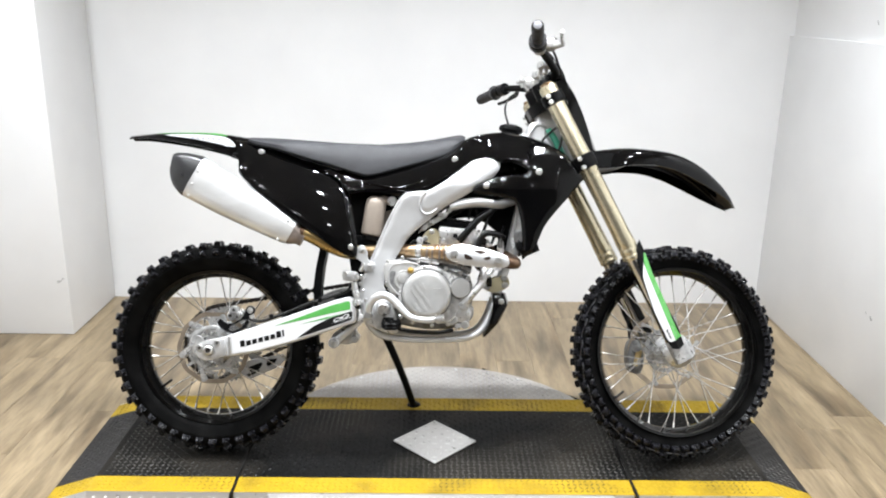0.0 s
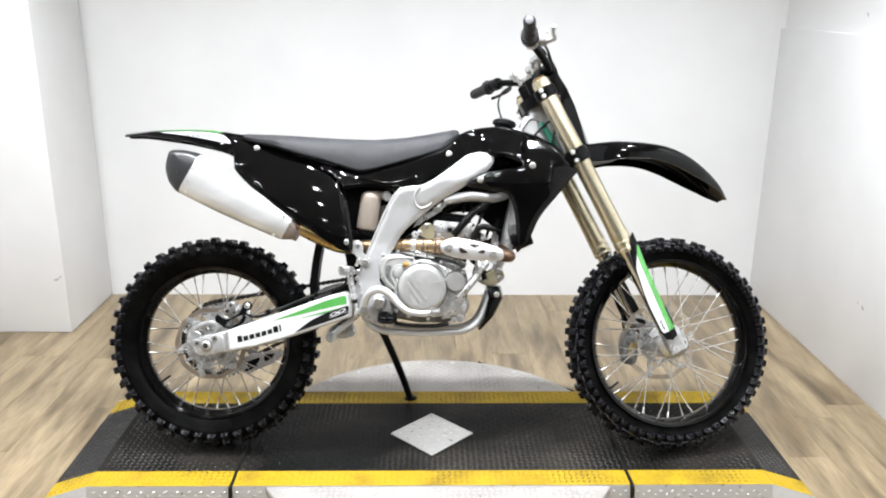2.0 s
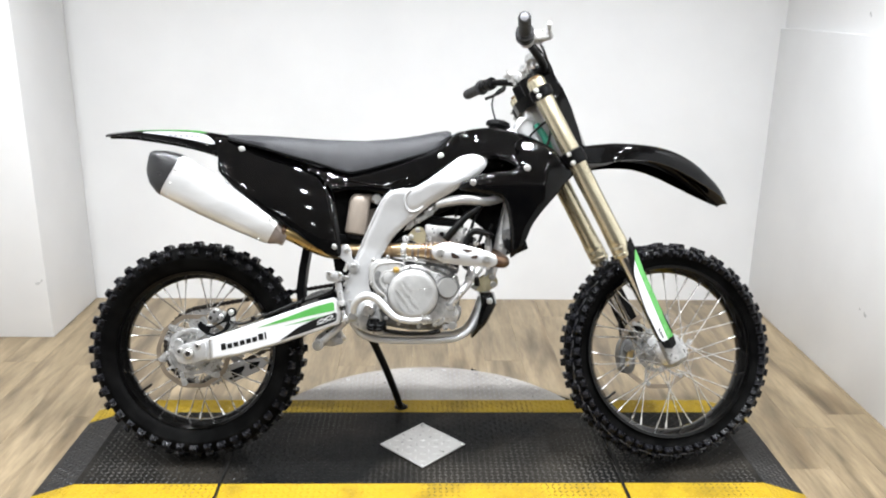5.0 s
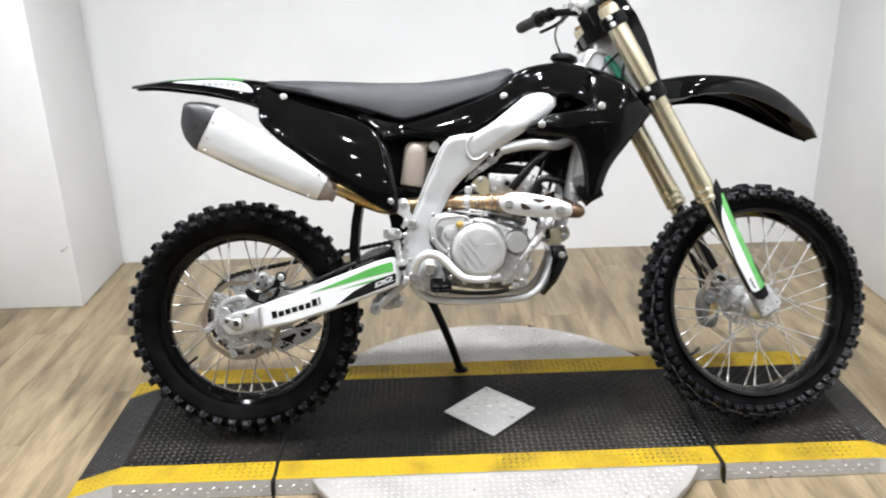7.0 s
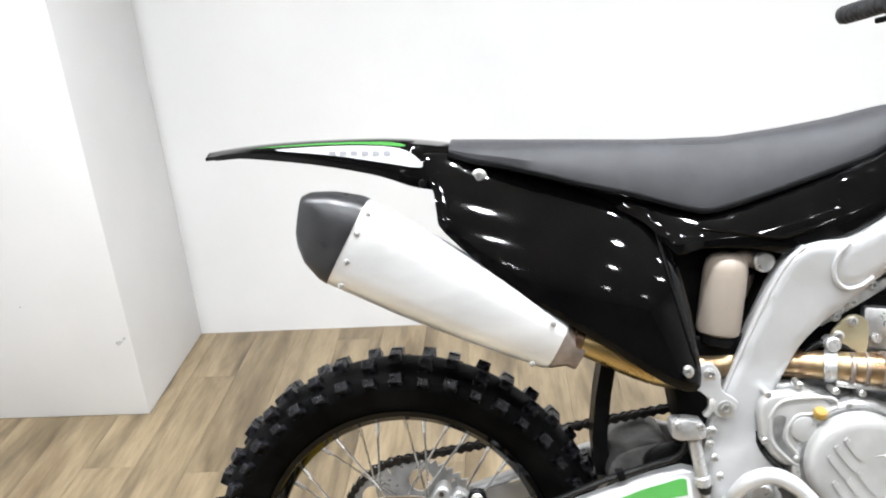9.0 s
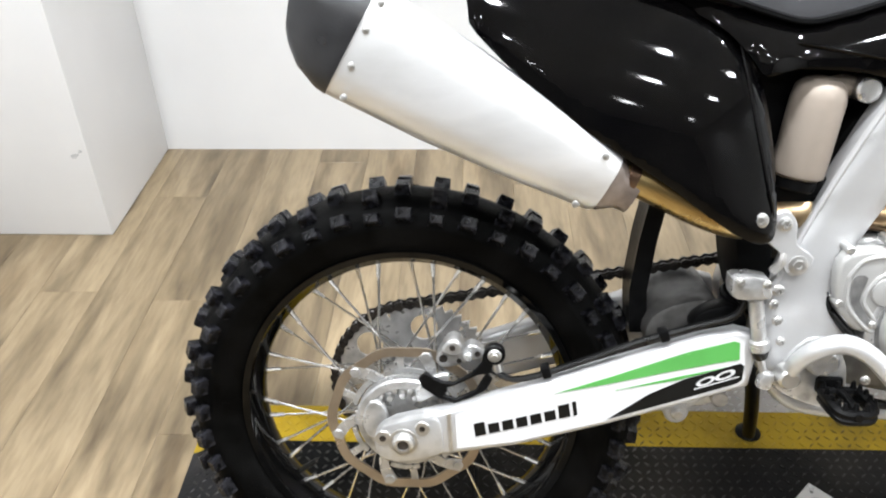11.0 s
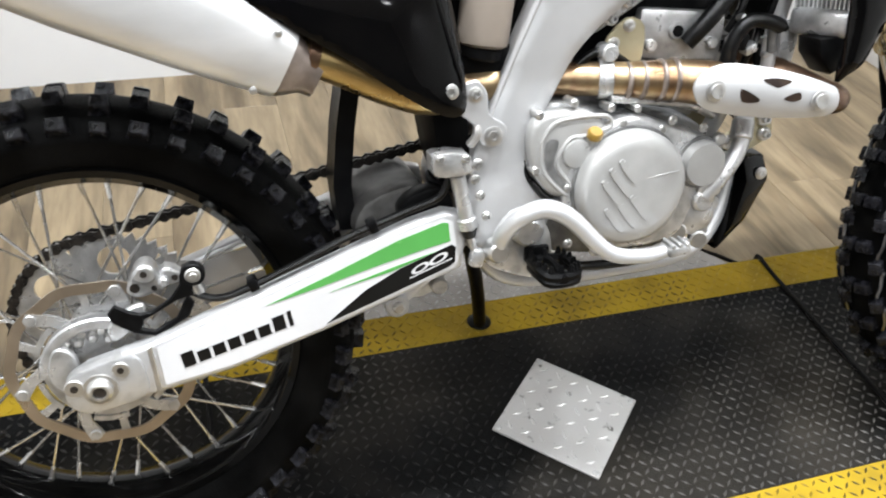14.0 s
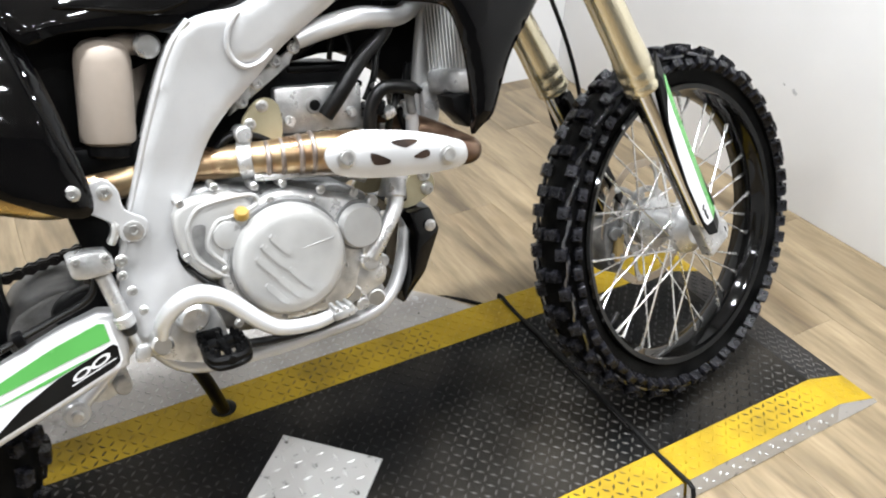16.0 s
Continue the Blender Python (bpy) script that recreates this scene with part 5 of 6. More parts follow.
tube(bm, [(0.11, -0.146, 0.642), (0.06, -0.138, 0.650), (0.02, -0.122, 0.653), (-0.03, -0.108, 0.655)], [0.024, 0.028, 0.0265, 0.0225], 20, 8)
part("header_bulge", bm, TITAN, header, "heat-tinted titanium pipe")
for x, y, r in ((0.022, -0.1225, 0.0285), (0.006, -0.1185, 0.0270), (-0.016, -0.112, 0.0248), (-0.034, -0.107, 0.0238)):
    bm = bmesh.new()
    cyl(bm, (x, y, 0.6535), (x - 0.007, y + 0.001, 0.654), r, seg=24, bev=0.002)
    part("weld_ring", bm, RINGSTEEL, header)
bm = bmesh.new()
tube(bm, [(-0.025, -0.109, 0.655), (-0.08, -0.088, 0.656), (-0.14, -0.066, 0.655), (-0.20, -0.066, 0.655), (-0.27, -0.070, 0.650)], 0.0218, 20, 6)
part("mid_pipe", bm, TITAN, bike, "heat-tinted titanium mid pipe")
bm = bmesh.new()
cyl(bm, (-0.052, -0.0985, 0.656), (-0.069, -0.092, 0.656), 0.0254, seg=28, bev=0.001)
cyl(bm, (-0.062, -0.112, 0.690), (-0.062, -0.084, 0.690), 0.011, seg=16, bev=0.002)
box(bm, (0.016, 0.012, 0.022), pose(-0.062, -0.100, 0.681), 0.003)
part("pipe_clamp", bm, CASTALU, bike, "silver pipe clamp")
bm = bmesh.new()
tube(bm, [(-0.262, -0.085, 0.650), (-0.300, -0.098, 0.655), (-0.345, -0.102, 0.673), (-0.40, -0.105, 0.700), (-0.445, -0.107, 0.717), (-0.475, -0.108, 0.730)], [0.023, 0.024, 0.025, 0.0245, 0.021, 0.020], 18, 6)
part("tail_pipe", bm, GOLDPIPE, bike, "straw-gold heat-tinted tail pipe")
bm = bmesh.new()
cyl(bm, (-0.422, -0.106, 0.7085), (-0.436, -0.107, 0.7135), 0.0245, seg=24, bev=0.002)
part("pipe_collar", bm, BURNT, bike)
# heat shield; dark plates stand in for its three shaded cut-outs
HS = [(0.017, 0.654), (0.026, 0.668), (0.045, 0.677), (0.075, 0.679), (0.141, 0.667), (0.192, 0.650), (0.206, 0.640), (0.208, 0.620), (0.190, 0.610), (0.111, 0.612), (0.050, 0.622), (0.026, 0.634)]
bm = bmesh.new()


def hs_half(x, z):
    mid = 0.645 - 0.10 * (x - 0.06)
    return 0.182 + (x - 0.045) * 0.16 - ((z - mid) / 0.034) ** 2 * 0.011 - max(0, x - 0.185) * 0.3


shell(bm, round2(HS, 3), hs_half, -1, 0.003, 0.009, 0.002, 0.006)
shield = part("heat_shield", bm, FRAMEALU, bike, "silver pierced heat shield")
for tri in ([(0.070, 0.657), (0.104, 0.638), (0.100, 0.630), (0.073, 0.633)], [(0.094, 0.662), (0.122, 0.664), (0.149, 0.657), (0.126, 0.648), (0.118, 0.648)], [(0.124, 0.637), (0.152, 0.647), (0.156, 0.634), (0.140, 0.630)]):
    mx, mz = sum(p[0] for p in tri) / len(tri), sum(p[1] for p in tri) / len(tri)
    tri = [(mx + 0.68 * (x - mx), mz + 0.66 * (z - mz)) for x, z in tri]
    bm = bmesh.new()
    shell(bm, round2(tri, 3), lambda x, z: hs_half(x, z) + 0.0006, -1, 0.0006, 0.006, 0.0, 0.002)
    part("cut_out", bm, SHADOWPIPE, shield)
for x, z in ((0.043, 0.650), (0.177, 0.632)):
    bm = bmesh.new()
    y = -hs_half(x, z)
    lathe(bm, [(0.013, 0), (0.013, 0.002), (0.009, 0.003), (0.009, 0.006), (0.004, 0.0065), (0, 0.005)], along((x, y, z), (x, -1, z)), 20)
    part("shield_bolt", bm, POLISHED, shield)
# silencer: a soft-cornered body along its slanted axis
A0, A1 = Vector((-0.460, -0.108, 0.706)), Vector((-0.760, -0.130, 0.875))
AX = (A1 - A0).normalized()
UPS = Vector((AX.z * -1, 0, AX.x)).normalized()
if UPS.z < 0:
    UPS = -UPS
ACR = AX.cross(UPS).normalized()


def ring(c, tall, wide, n=28, tilt=0.0):
    out = []
    for k in range(n):
        t = 2 * math.pi * k / n
        u, v = math.cos(t), math.sin(t)
        e = 0.62
        u, v = math.copysign(abs(u) ** e, u), math.copysign(abs(v) ** e, v)
        out.append(c + UPS * v * tall + ACR * u * wide + AX * tilt * v)
    return out


bm = bmesh.new()
L0 = (A1 - A0).length
loft(bm, [ring(A0 + AX * a, t, w, tilt=tl) for a, t, w, tl in ((0.0, 0.0385, 0.036, 0), (0.004, 0.0405, 0.038, 0), (0.11, 0.053, 0.044, 0), (0.22, 0.063, 0.048, 0), (L0 - 0.012, 0.068, 0.050, 0), (L0, 0.068, 0.050, 0))])
muffler = part("silencer", bm, BRUSHED, bike, "brushed aluminium silencer with black end cap", 50)
bm = bmesh.new()
loft(bm, [ring(A0 + AX * a, t, w, tilt=tl) for a, t, w, tl in ((L0 - 0.004, 0.0690, 0.0515, 0), (L0 + 0.010, 0.0675, 0.050, 0), (L0 + 0.042, 0.056, 0.044, 0.004), (L0 + 0.066, 0.040, 0.035, 0.010), (L0 + 0.074, 0.030, 0.028, 0.010), (L0 + 0.070, 0.022, 0.022, 0.006))])
part("end_cap", bm, ENDCAP, muffler, "black plastic silencer end cap", 50)
bm = bmesh.new()
loft(bm, [ring(A0 + AX * a, t, w) for a, t, w in ((-0.040, 0.0225, 0.0225), (-0.026, 0.0235, 0.0235), (-0.006, 0.036, 0.034), (0.002, 0.0375, 0.035))])
part("inlet_cone", bm, RINGSTEEL, muffler, "dull steel inlet cone")
for a, v in ((L0 - 0.018, 0.055), (L0 - 0.016, 0.022), (L0 - 0.02, -0.02), (L0 - 0.028, -0.055), (0.022, 0.03), (0.022, -0.036)):
    bm = bmesh.new()
    p = A0 + AX * a + UPS * v + ACR * 0.0
    y = p.y - 0.048 if a > 0.1 else p.y - 0.039
    lathe(bm, [(0.0045, 0), (0.0045, 0.002), (0.002, 0.003), (0, 0.003)], along((p.x, y, p.z), (p.x, -1, p.z)), 10)
    part("rivet", bm, POLISHED, muffler)

# ---- shock absorber ----
bm = bmesh.new()
p, q = Vector((-0.218, -0.074, 0.703)), Vector((-0.200, -0.074, 0.828))
lathe(bm, [(0, 0), (0.026, 0.0), (0.0315, 0.004), (0.0325, 0.010), (0.0325, 0.098), (0.030, 0.112), (0.022, 0.121), (0.010, 0.125), (0, 0.126)], along(p, q), 32)
tube(bm, [(-0.198, -0.074, 0.812), (-0.178, -0.072, 0.816), (-0.152, -0.055, 0.812)], 0.013, 14)
part("shock_reservoir", bm, RESERV, bike, "beige anodised shock reservoir")
bm = bmesh.new()
cyl(bm, (-0.152, -0.05, 0.812), (-0.152, -0.092, 0.812), 0.0155, seg=24, bev=0.003)
part("shock_adjuster", bm, POLISHED, bike)
bm = bmesh.new()
cyl(bm, (-0.165, -0.02, 0.82), (-0.235, -0.01, 0.44), 0.024, seg=20)
part("shock_body", bm, RESERV, bike)
bm = bmesh.new()
tube(bm, [(-0.185 - 0.055 * k / 60 + 0.036 * math.cos(k * 0.75), -0.015 + 0.036 * math.sin(k * 0.75), 0.74 - 0.24 * k / 60) for k in range(61)], 0.006, 8, 2)
part("shock_spring", bm, MATT, bike, "black shock spring")
bm = bmesh.new()
cyl(bm, (-0.238, -0.062, 0.672), (-0.262, -0.062, 0.668), 0.008, seg=12, bev=0.002)
part("spring_collar", bm, GREENDECAL, bike, "small green spring collar")
bm = bmesh.new()
cyl(bm, (-0.221, -0.074, 0.688), (-0.218, -0.074, 0.704), 0.026, seg=20, bev=0.003)
box(bm, (0.11, 0.10, 0.035), pose(-0.215, -0.03, 0.686), 0.006)
part("shock_clamp", bm, MATT, bike)

# ---- linkage, pegs, pedal, stand ----


def smooth_loop(pts):
    """Fourteen spots spread along a closed outline."""
    out = []
    for (a, b), (c, d) in zip(pts, pts[1:]):
        out += [(a, b), ((a + c) / 2, (b + d) / 2)]
    return out


for s in (-1, 1):
    bm = bmesh.new()
    tube(bm, [(-0.232, s * 0.05, 0.452), (-0.275, s * 0.05, 0.408), (-0.332, s * 0.045, 0.360)], [0.013, 0.010, 0.011], 12, 3)
    cyl(bm, (-0.332, s * 0.03, 0.360), (-0.332, s * 0.062, 0.360), 0.017, seg=18, bev=0.003)
    cyl(bm, (-0.225, s * 0.03, 0.456), (-0.225, s * 0.095, 0.456), 0.018, seg=18, bev=0.003)
    part("linkage_arm", bm, FRAMEALU, bike, "silver suspension linkage arm")
bm = bmesh.new()
prism(bm, round2([(-0.345, 0.372), (-0.320, 0.400), (-0.28, 0.415), (-0.262, 0.385), (-0.270, 0.362), (-0.30, 0.352)], 3), -0.028, 0.028, 0.004, 2)
cyl(bm, (-0.268, -0.045, 0.372), (-0.268, 0.045, 0.372), 0.012, seg=16, bev=0.002)
part("linkage_rocker", bm, CASTALU, bike)
bm = bmesh.new()
cyl(bm, (-0.332, -0.070, 0.360), (-0.332, 0.070, 0.360), 0.008, seg=12, bev=0.002)
part("linkage_bolt", bm, POLISHED, bike)
for s in (-1, 1):
    bm = bmesh.new()
    prism(bm, round2([(-0.222, 0.462), (-0.190, 0.500), (-0.155, 0.498), (-0.135, 0.462), (-0.130, 0.425), (-0.125, 0.405), (-0.155, 0.400), (-0.200, 0.415), (-0.228, 0.435)], 3), s * 0.085, s * 0.115, 0.006, 2)
    mount = part("peg_mount", bm, CASTALU, bike)
    bm = bmesh.new()
    cyl(bm, (-0.172, s * 0.11, 0.478), (-0.172, s * 0.134, 0.474), 0.024, 0.020, 18, 0.004)
    part("peg_boss", bm, CASTALU, mount)
    bm = bmesh.new()
    c0 = Vector((-0.146, s * 0.152, 0.436))
    loop_pts = [(0.78 * u, 0.74 * v) for u, v in ((-0.027, -0.036), (0.024, -0.040), (0.032, -0.010), (0.030, 0.028), (0.014, 0.040), (-0.020, 0.038), (-0.030, 0.012), (-0.027, -0.036))]
    tube(bm, [c0 + Vector((u, s * v, -0.15 * abs(v))) for u, v in loop_pts], 0.0066, 8, 4)
    tube(bm, [c0 + Vector((u, s * v, -0.15 * abs(v) - 0.009)) for u, v in loop_pts], 0.0060, 8, 4)
    tube(bm, [c0 + Vector((0.000, s * v, -0.15 * abs(v))) for v in (-0.038, 0.0, 0.038)], 0.0056, 8, 3)
    for u, v in smooth_loop(loop_pts):
        cyl(bm, c0 + Vector((u, s * v, 0.002)), c0 + Vector((u, s * v, 0.0105)), 0.0046, 0.0026, 6)
    box(bm, (0.034, 0.030, 0.022), Matrix.Translation(c0 + Vector((-0.010, s * -0.045, 0.002))), 0.004, 2)
    part("footpeg", bm, MATT, bike, "black toothed steel footpeg")
bm = bmesh.new()
tube(bm, [(-0.216, -0.135, 0.462), (-0.212, -0.150, 0.487), (-0.196, -0.165, 0.511), (-0.169, -0.172, 0.521), (-0.139, -0.178, 0.508), (-0.104, -0.186, 0.472), (-0.079, -0.190, 0.455), (-0.039, -0.192, 0.449), (-0.012, -0.192, 0.452)],
     [0.010, 0.011, 0.0115, 0.012, 0.012, 0.011, 0.010, 0.0095, 0.0085], 14, 5)
pedal = part("brake_pedal", bm, FRAMEALU, bike, "silver forged rear brake pedal")
bm = bmesh.new()
box(bm, (0.030, 0.026, 0.012), pose(0.002, -0.194, 0.455, 0, -6), 0.003)
for k in range(3):
    box(bm, (0.005, 0.026, 0.006), pose(-0.008 + 0.010 * k, -0.194, 0.463), 0.001, 1)
part("pedal_tip", bm, CASTALU, pedal)
bm = bmesh.new()
cyl(bm, (-0.218, -0.12, 0.458), (-0.218, -0.148, 0.458), 0.014, seg=16, bev=0.003)
part("pedal_pivot", bm, POLISHED, pedal)
bm = bmesh.new()
tube(bm, [(-0.212, 0.060, 0.43), (-0.170, 0.125, 0.345), (-0.120, 0.240, 0.205), (-0.088, 0.325, 0.096)], [0.013, 0.0125, 0.0125, 0.012], 12, 4)
stand = part("side_stand", bm, MATT, bike, "black steel side stand, folded out")
bm = bmesh.new()
lathe(bm, [(0, 0.014), (0.014, 0.012), (0.024, 0.004), (0.026, -0.001), (0, -0.001)], Matrix.Translation((-0.086, 0.336, 0.0915)) @ pose(0, 0, 0, 15), 20)
part("foot_pad", bm, MATT, stand)
bm = bmesh.new()
loft(bm, [[(x + dx, y, z) for dx, y in ((-0.012, -0.03), (0.012, -0.03), (0.016, 0.0), (0.012, 0.03), (-0.012, 0.03), (-0.008, 0.0))] for x, z in ((-0.372, 0.665), (-0.384, 0.60), (-0.392, 0.53), (-0.388, 0.468))])
part("shock_mud_flap", bm, MATT, bike, "black rubber mud flap ahead of the wheel")
bm = bmesh.new()
for s in (-1, 1):
    tube(bm, [(-0.25, s * 0.055, 0.66), (-0.42, s * 0.06, 0.80), (-0.58, s * 0.06, 0.915)], 0.011, 10, 3)
    tube(bm, [(-0.18, s * 0.055, 0.855), (-0.38, s * 0.06, 0.88), (-0.58, s * 0.06, 0.93)], 0.011, 10, 3)
part("subframe", bm, CASTALU, bike)
bm = bmesh.new()
loft(bm, [[(x, y, z) for y, z in ((-h, z0), (-h, z1), (h, z1), (h, z0))] for x, h, z0, z1 in ((-0.60, 0.05, 0.90, 0.955), (-0.42, 0.07, 0.76, 0.935), (-0.30, 0.075, 0.68, 0.90), (-0.255, 0.06, 0.67, 0.86), (-0.18, 0.045, 0.78, 0.87), (0.02, 0.05, 0.84, 0.93))])
part("airbox", bm, DARKIN, bike, "dark plastic airbox inside the panels")

# three dark blocks added to paint the shaded gaps inside the frame
bm = bmesh.new()
prism(bm, round2([(-0.285, 0.655), (-0.250, 0.650), (-0.236, 0.610), (-0.236, 0.530), (-0.255, 0.515), (-0.270, 0.550), (-0.280, 0.60)], 3), -0.080, 0.030, 0.004, 2)
part("rear_gap_fill", bm, DARKIN, bike)
bm = bmesh.new()
prism(bm, round2([(-0.160, 0.640), (-0.060, 0.640), (0.000, 0.690), (0.010, 0.770), (-0.020, 0.800), (-0.100, 0.820), (-0.160, 0.76), (-0.180, 0.70)], 3), -0.060, 0.060, 0.004, 2)
part("middle_gap_fill", bm, DARKIN, bike)
bm = bmesh.new()
prism(bm, round2([(0.020, 0.765), (0.120, 0.765), (0.200, 0.700), (0.205, 0.60), (0.235, 0.70), (0.245, 0.86), (0.12, 0.90), (0.04, 0.83)], 3), -0.028, 0.028, 0.004, 2)
part("front_gap_fill", bm, DARKIN, bike)

# ---- bodywork ----
SEAT_TOP = [(-0.607, 1.003), (-0.527, 0.999), (-0.413, 0.993), (-0.301, 0.987), (-0.191, 0.986), (-0.103, 0.995), (-0.028, 1.006), (0.026, 1.017), (0.060, 1.023), (0.076, 1.018)]
SEAT_TOP = [(x, z + 0.008) for x, z in SEAT_TOP]
SEAT_LOW = [(-0.607, 0.992), (-0.575, 0.981), (-0.524, 0.970), (-0.469, 0.955), (-0.414, 0.939), (-0.349, 0.923), (-0.305, 0.909), (-0.241, 0.892), (-0.197, 0.898), (-0.143, 0.913), (-0.037, 0.945), (0.016, 0.963), (0.050, 0.985), (0.076, 1.010)]
rings = []
for k in range(49):
    x = -0.607 + 0.683 * k / 48
    zt, zb = lerp(SEAT_TOP, x), lerp(SEAT_LOW, x)
    wt = lerp([(-0.607, 0.070), (-0.5, 0.092), (-0.3, 0.085), (-0.15, 0.070), (0.0, 0.052), (0.076, 0.030)], x)
    wb = wt + 0.012
    top = [(x, -wb, zb), (x, -wb - 0.001, zb + (zt - zb) * 0.35), (x, -wt, zt - (zt - zb) * 0.28), (x, -wt + 0.010, zt - 0.0075), (x, -wt + 0.026, zt - 0.001), (x, 0, zt + 0.004)]
    rings.append(top + [(px, -py, pz) for px, py, pz in top[-2::-1]])
bm = bmesh.new()
loft(bm, rings)
seat = part("seat", bm, VINYL, bike, "grey ribbed vinyl seat", 40)
bm = bmesh.new()
for s in (-1, 1):
    tube(bm, [(x, s * (lerp([(-0.607, 0.070), (-0.5, 0.092), (-0.3, 0.085), (-0.15, 0.070), (0.0, 0.052), (0.076, 0.030)], x) + 0.013), z - 0.001) for x, z in SEAT_LOW], 0.0042, 6, 4)
part("seat_base", bm, MATT, seat, "black seat base edge")


def panel_half(x, z):
    zs = 0.990 - 0.33 * (x + 0.58)
    return 0.078 + 0.072 * math.tanh(max(0, (zs - z) / 0.12)) - 0.012 * max(0, (x + 0.40) / 0.15) ** 2


PANEL = [(-0.645, 0.994), (-0.597, 0.993), (-0.571, 0.976), (-0.520, 0.964), (-0.467, 0.949), (-0.410, 0.928), (-0.366, 0.906), (-0.325, 0.880), (-0.297, 0.850), (-0.282, 0.820), (-0.270, 0.768), (-0.261, 0.713), (-0.254, 0.657), (-0.262, 0.634), (-0.292, 0.640),
         (-0.340, 0.670), (-0.386, 0.704), (-0.445, 0.742), (-0.531, 0.801), (-0.615, 0.878), (-0.626, 0.905), (-0.630, 0.935), (-0.640, 0.965)]
SHROUD = [(-0.366, 0.904), (-0.305, 0.905), (-0.241, 0.888), (-0.197, 0.894), (-0.143, 0.909), (-0.037, 0.941), (0.016, 0.959), (0.050, 0.981), (0.078, 1.011), (0.125, 1.027), (0.190, 1.035), (0.250, 1.027), (0.311, 1.008), (0.352, 0.986), (0.385, 0.965),
          (0.412, 0.932), (0.430, 0.908), (0.442, 0.889), (0.425, 0.868), (0.400, 0.837), (0.370, 0.803), (0.339, 0.766), (0.318, 0.735), (0.303, 0.700), (0.288, 0.661), (0.268, 0.646), (0.253, 0.637),
          (0.252, 0.675), (0.251, 0.713), (0.246, 0.755), (0.234, 0.800), (0.217, 0.818), (0.173, 0.827), (0.130, 0.834), (0.098, 0.842), (0.106, 0.858), (0.130, 0.872), (0.165, 0.886), (0.205, 0.893), (0.245, 0.897), (0.268, 0.906), (0.250, 0.922), (0.215, 0.935), (0.190, 0.932),
          (0.165, 0.940), (0.100, 0.928), (0.040, 0.885), (0.0, 0.858), (-0.045, 0.836), (-0.105, 0.820), (-0.168, 0.834), (-0.243, 0.838), (-0.280, 0.830), (-0.300, 0.852), (-0.328, 0.880)]


def cover_half(x, z):
    base = lerp([(-0.37, 0.098), (-0.2, 0.084), (-0.05, 0.074), (0.1, 0.080), (0.3, 0.085)], x)
    low = lerp([(-0.37, 0.90), (-0.24, 0.885), (-0.1, 0.92), (0.05, 0.975), (0.15, 1.015), (0.3, 1.01)], x)
    return base + 0.032 * math.tanh(max(0, (low - z) / 0.045))


def shroud_half(x, z):
    base = lerp([(0.63, 0.146), (0.70, 0.154), (0.78, 0.158), (0.86, 0.158), (0.91, 0.152), (0.95, 0.138), (0.99, 0.114), (1.01, 0.098), (1.03, 0.082)], z)
    flare = base + lerp([(0.09, -0.030), (0.18, -0.006), (0.28, 0.0), (0.36, -0.004), (0.44, -0.022)], x)
    if z < 0.8965 and x > 0.09:
        return flare
    k = min(1, max(0, (x - 0.10) / 0.18))
    k = k * k * (3 - 2 * k)
    return cover_half(x, z) * (1 - k) + flare * k


for s in (-1, 1):
    bm = bmesh.new()
    shell(bm, round2(PANEL, 3), panel_half, s, 0.004, 0.012, 0.005, 0.012)
    side = part("side_panel", bm, PLASTIC, bike, "glossy black plastic side panel", 60)
    bm = bmesh.new()
    tube(bm, [(x, s * (panel_half(x, z) + 0.0006), z) for x, z in [(-0.322, 0.903), (-0.313, 0.881), (-0.305, 0.848), (-0.29, 0.781), (-0.274, 0.718), (-0.26, 0.668)]], [0.0008, 0.0026, 0.003, 0.003, 0.0026, 0.0008], 8, 5)
    part("crease", bm, PLASTIC, side)
    for x, z, r in ((-0.563, 0.957, 0.011), (-0.276, 0.664, 0.010)):
        bm = bmesh.new()
        bolt(bm, (x, s * (panel_half(x, z) - 0.003), z), r, s, 0.007)
        part("bolt", bm, POLISHED, side)
    bm = bmesh.new()
    shell(bm, round2(SHROUD, 3), shroud_half, s, 0.004, 0.011, 0.006, 0.014)
    shroud = part("radiator_shroud", bm, PLASTIC, bike, "glossy black plastic radiator shroud and tank cover", 60)
    for x, z in ((0.140, 0.861), (0.30, 0.905), (0.043, 0.944)):
        bm = bmesh.new()
        bolt(bm, (x, s * (shroud_half(x, z) - 0.001), z), 0.010, s, 0.007)
        part("bolt", bm, POLISHED, shroud)
    bm = bmesh.new()
    tube(bm, [(x, s * (shroud_half(x, z) + 0.0008), z) for x, z in ((-0.245, 0.866), (-0.215, 0.862), (-0.175, 0.855), (-0.138, 0.850), (-0.115, 0.854), (-0.090, 0.863), (-0.062, 0.874))], [0.001, 0.0026, 0.003, 0.0032, 0.003, 0.0026, 0.001], 8, 5)
    part("crease", bm, PLASTIC, shroud)
    # radiator behind the shroud, its slats facing back and outwards
    turn = math.degrees(math.atan2(s * 0.070, 0.033))
    rad_at = pose(0.2585, s * 0.085, 0.775, 0, 0, turn)
    back = s       # towards the rear along local y
    bm = bmesh.new()
    box(bm, (0.080, 0.024, 0.130), rad_at @ Matrix.Translation((0, -back * 0.014, 0)), 0.003)
    rad = part("radiator", bm, CHAIN, bike, "aluminium radiator with fine vertical slats")
    bm = bmesh.new()
    box(bm, (0.084, 0.036, 0.036), rad_at @ Matrix.Translation((0.002, -back * 0.006, -0.068)), 0.009, 3)
    part("radiator_tank", bm, CASTALU, rad)
    for k in range(13):
        bm = bmesh.new()
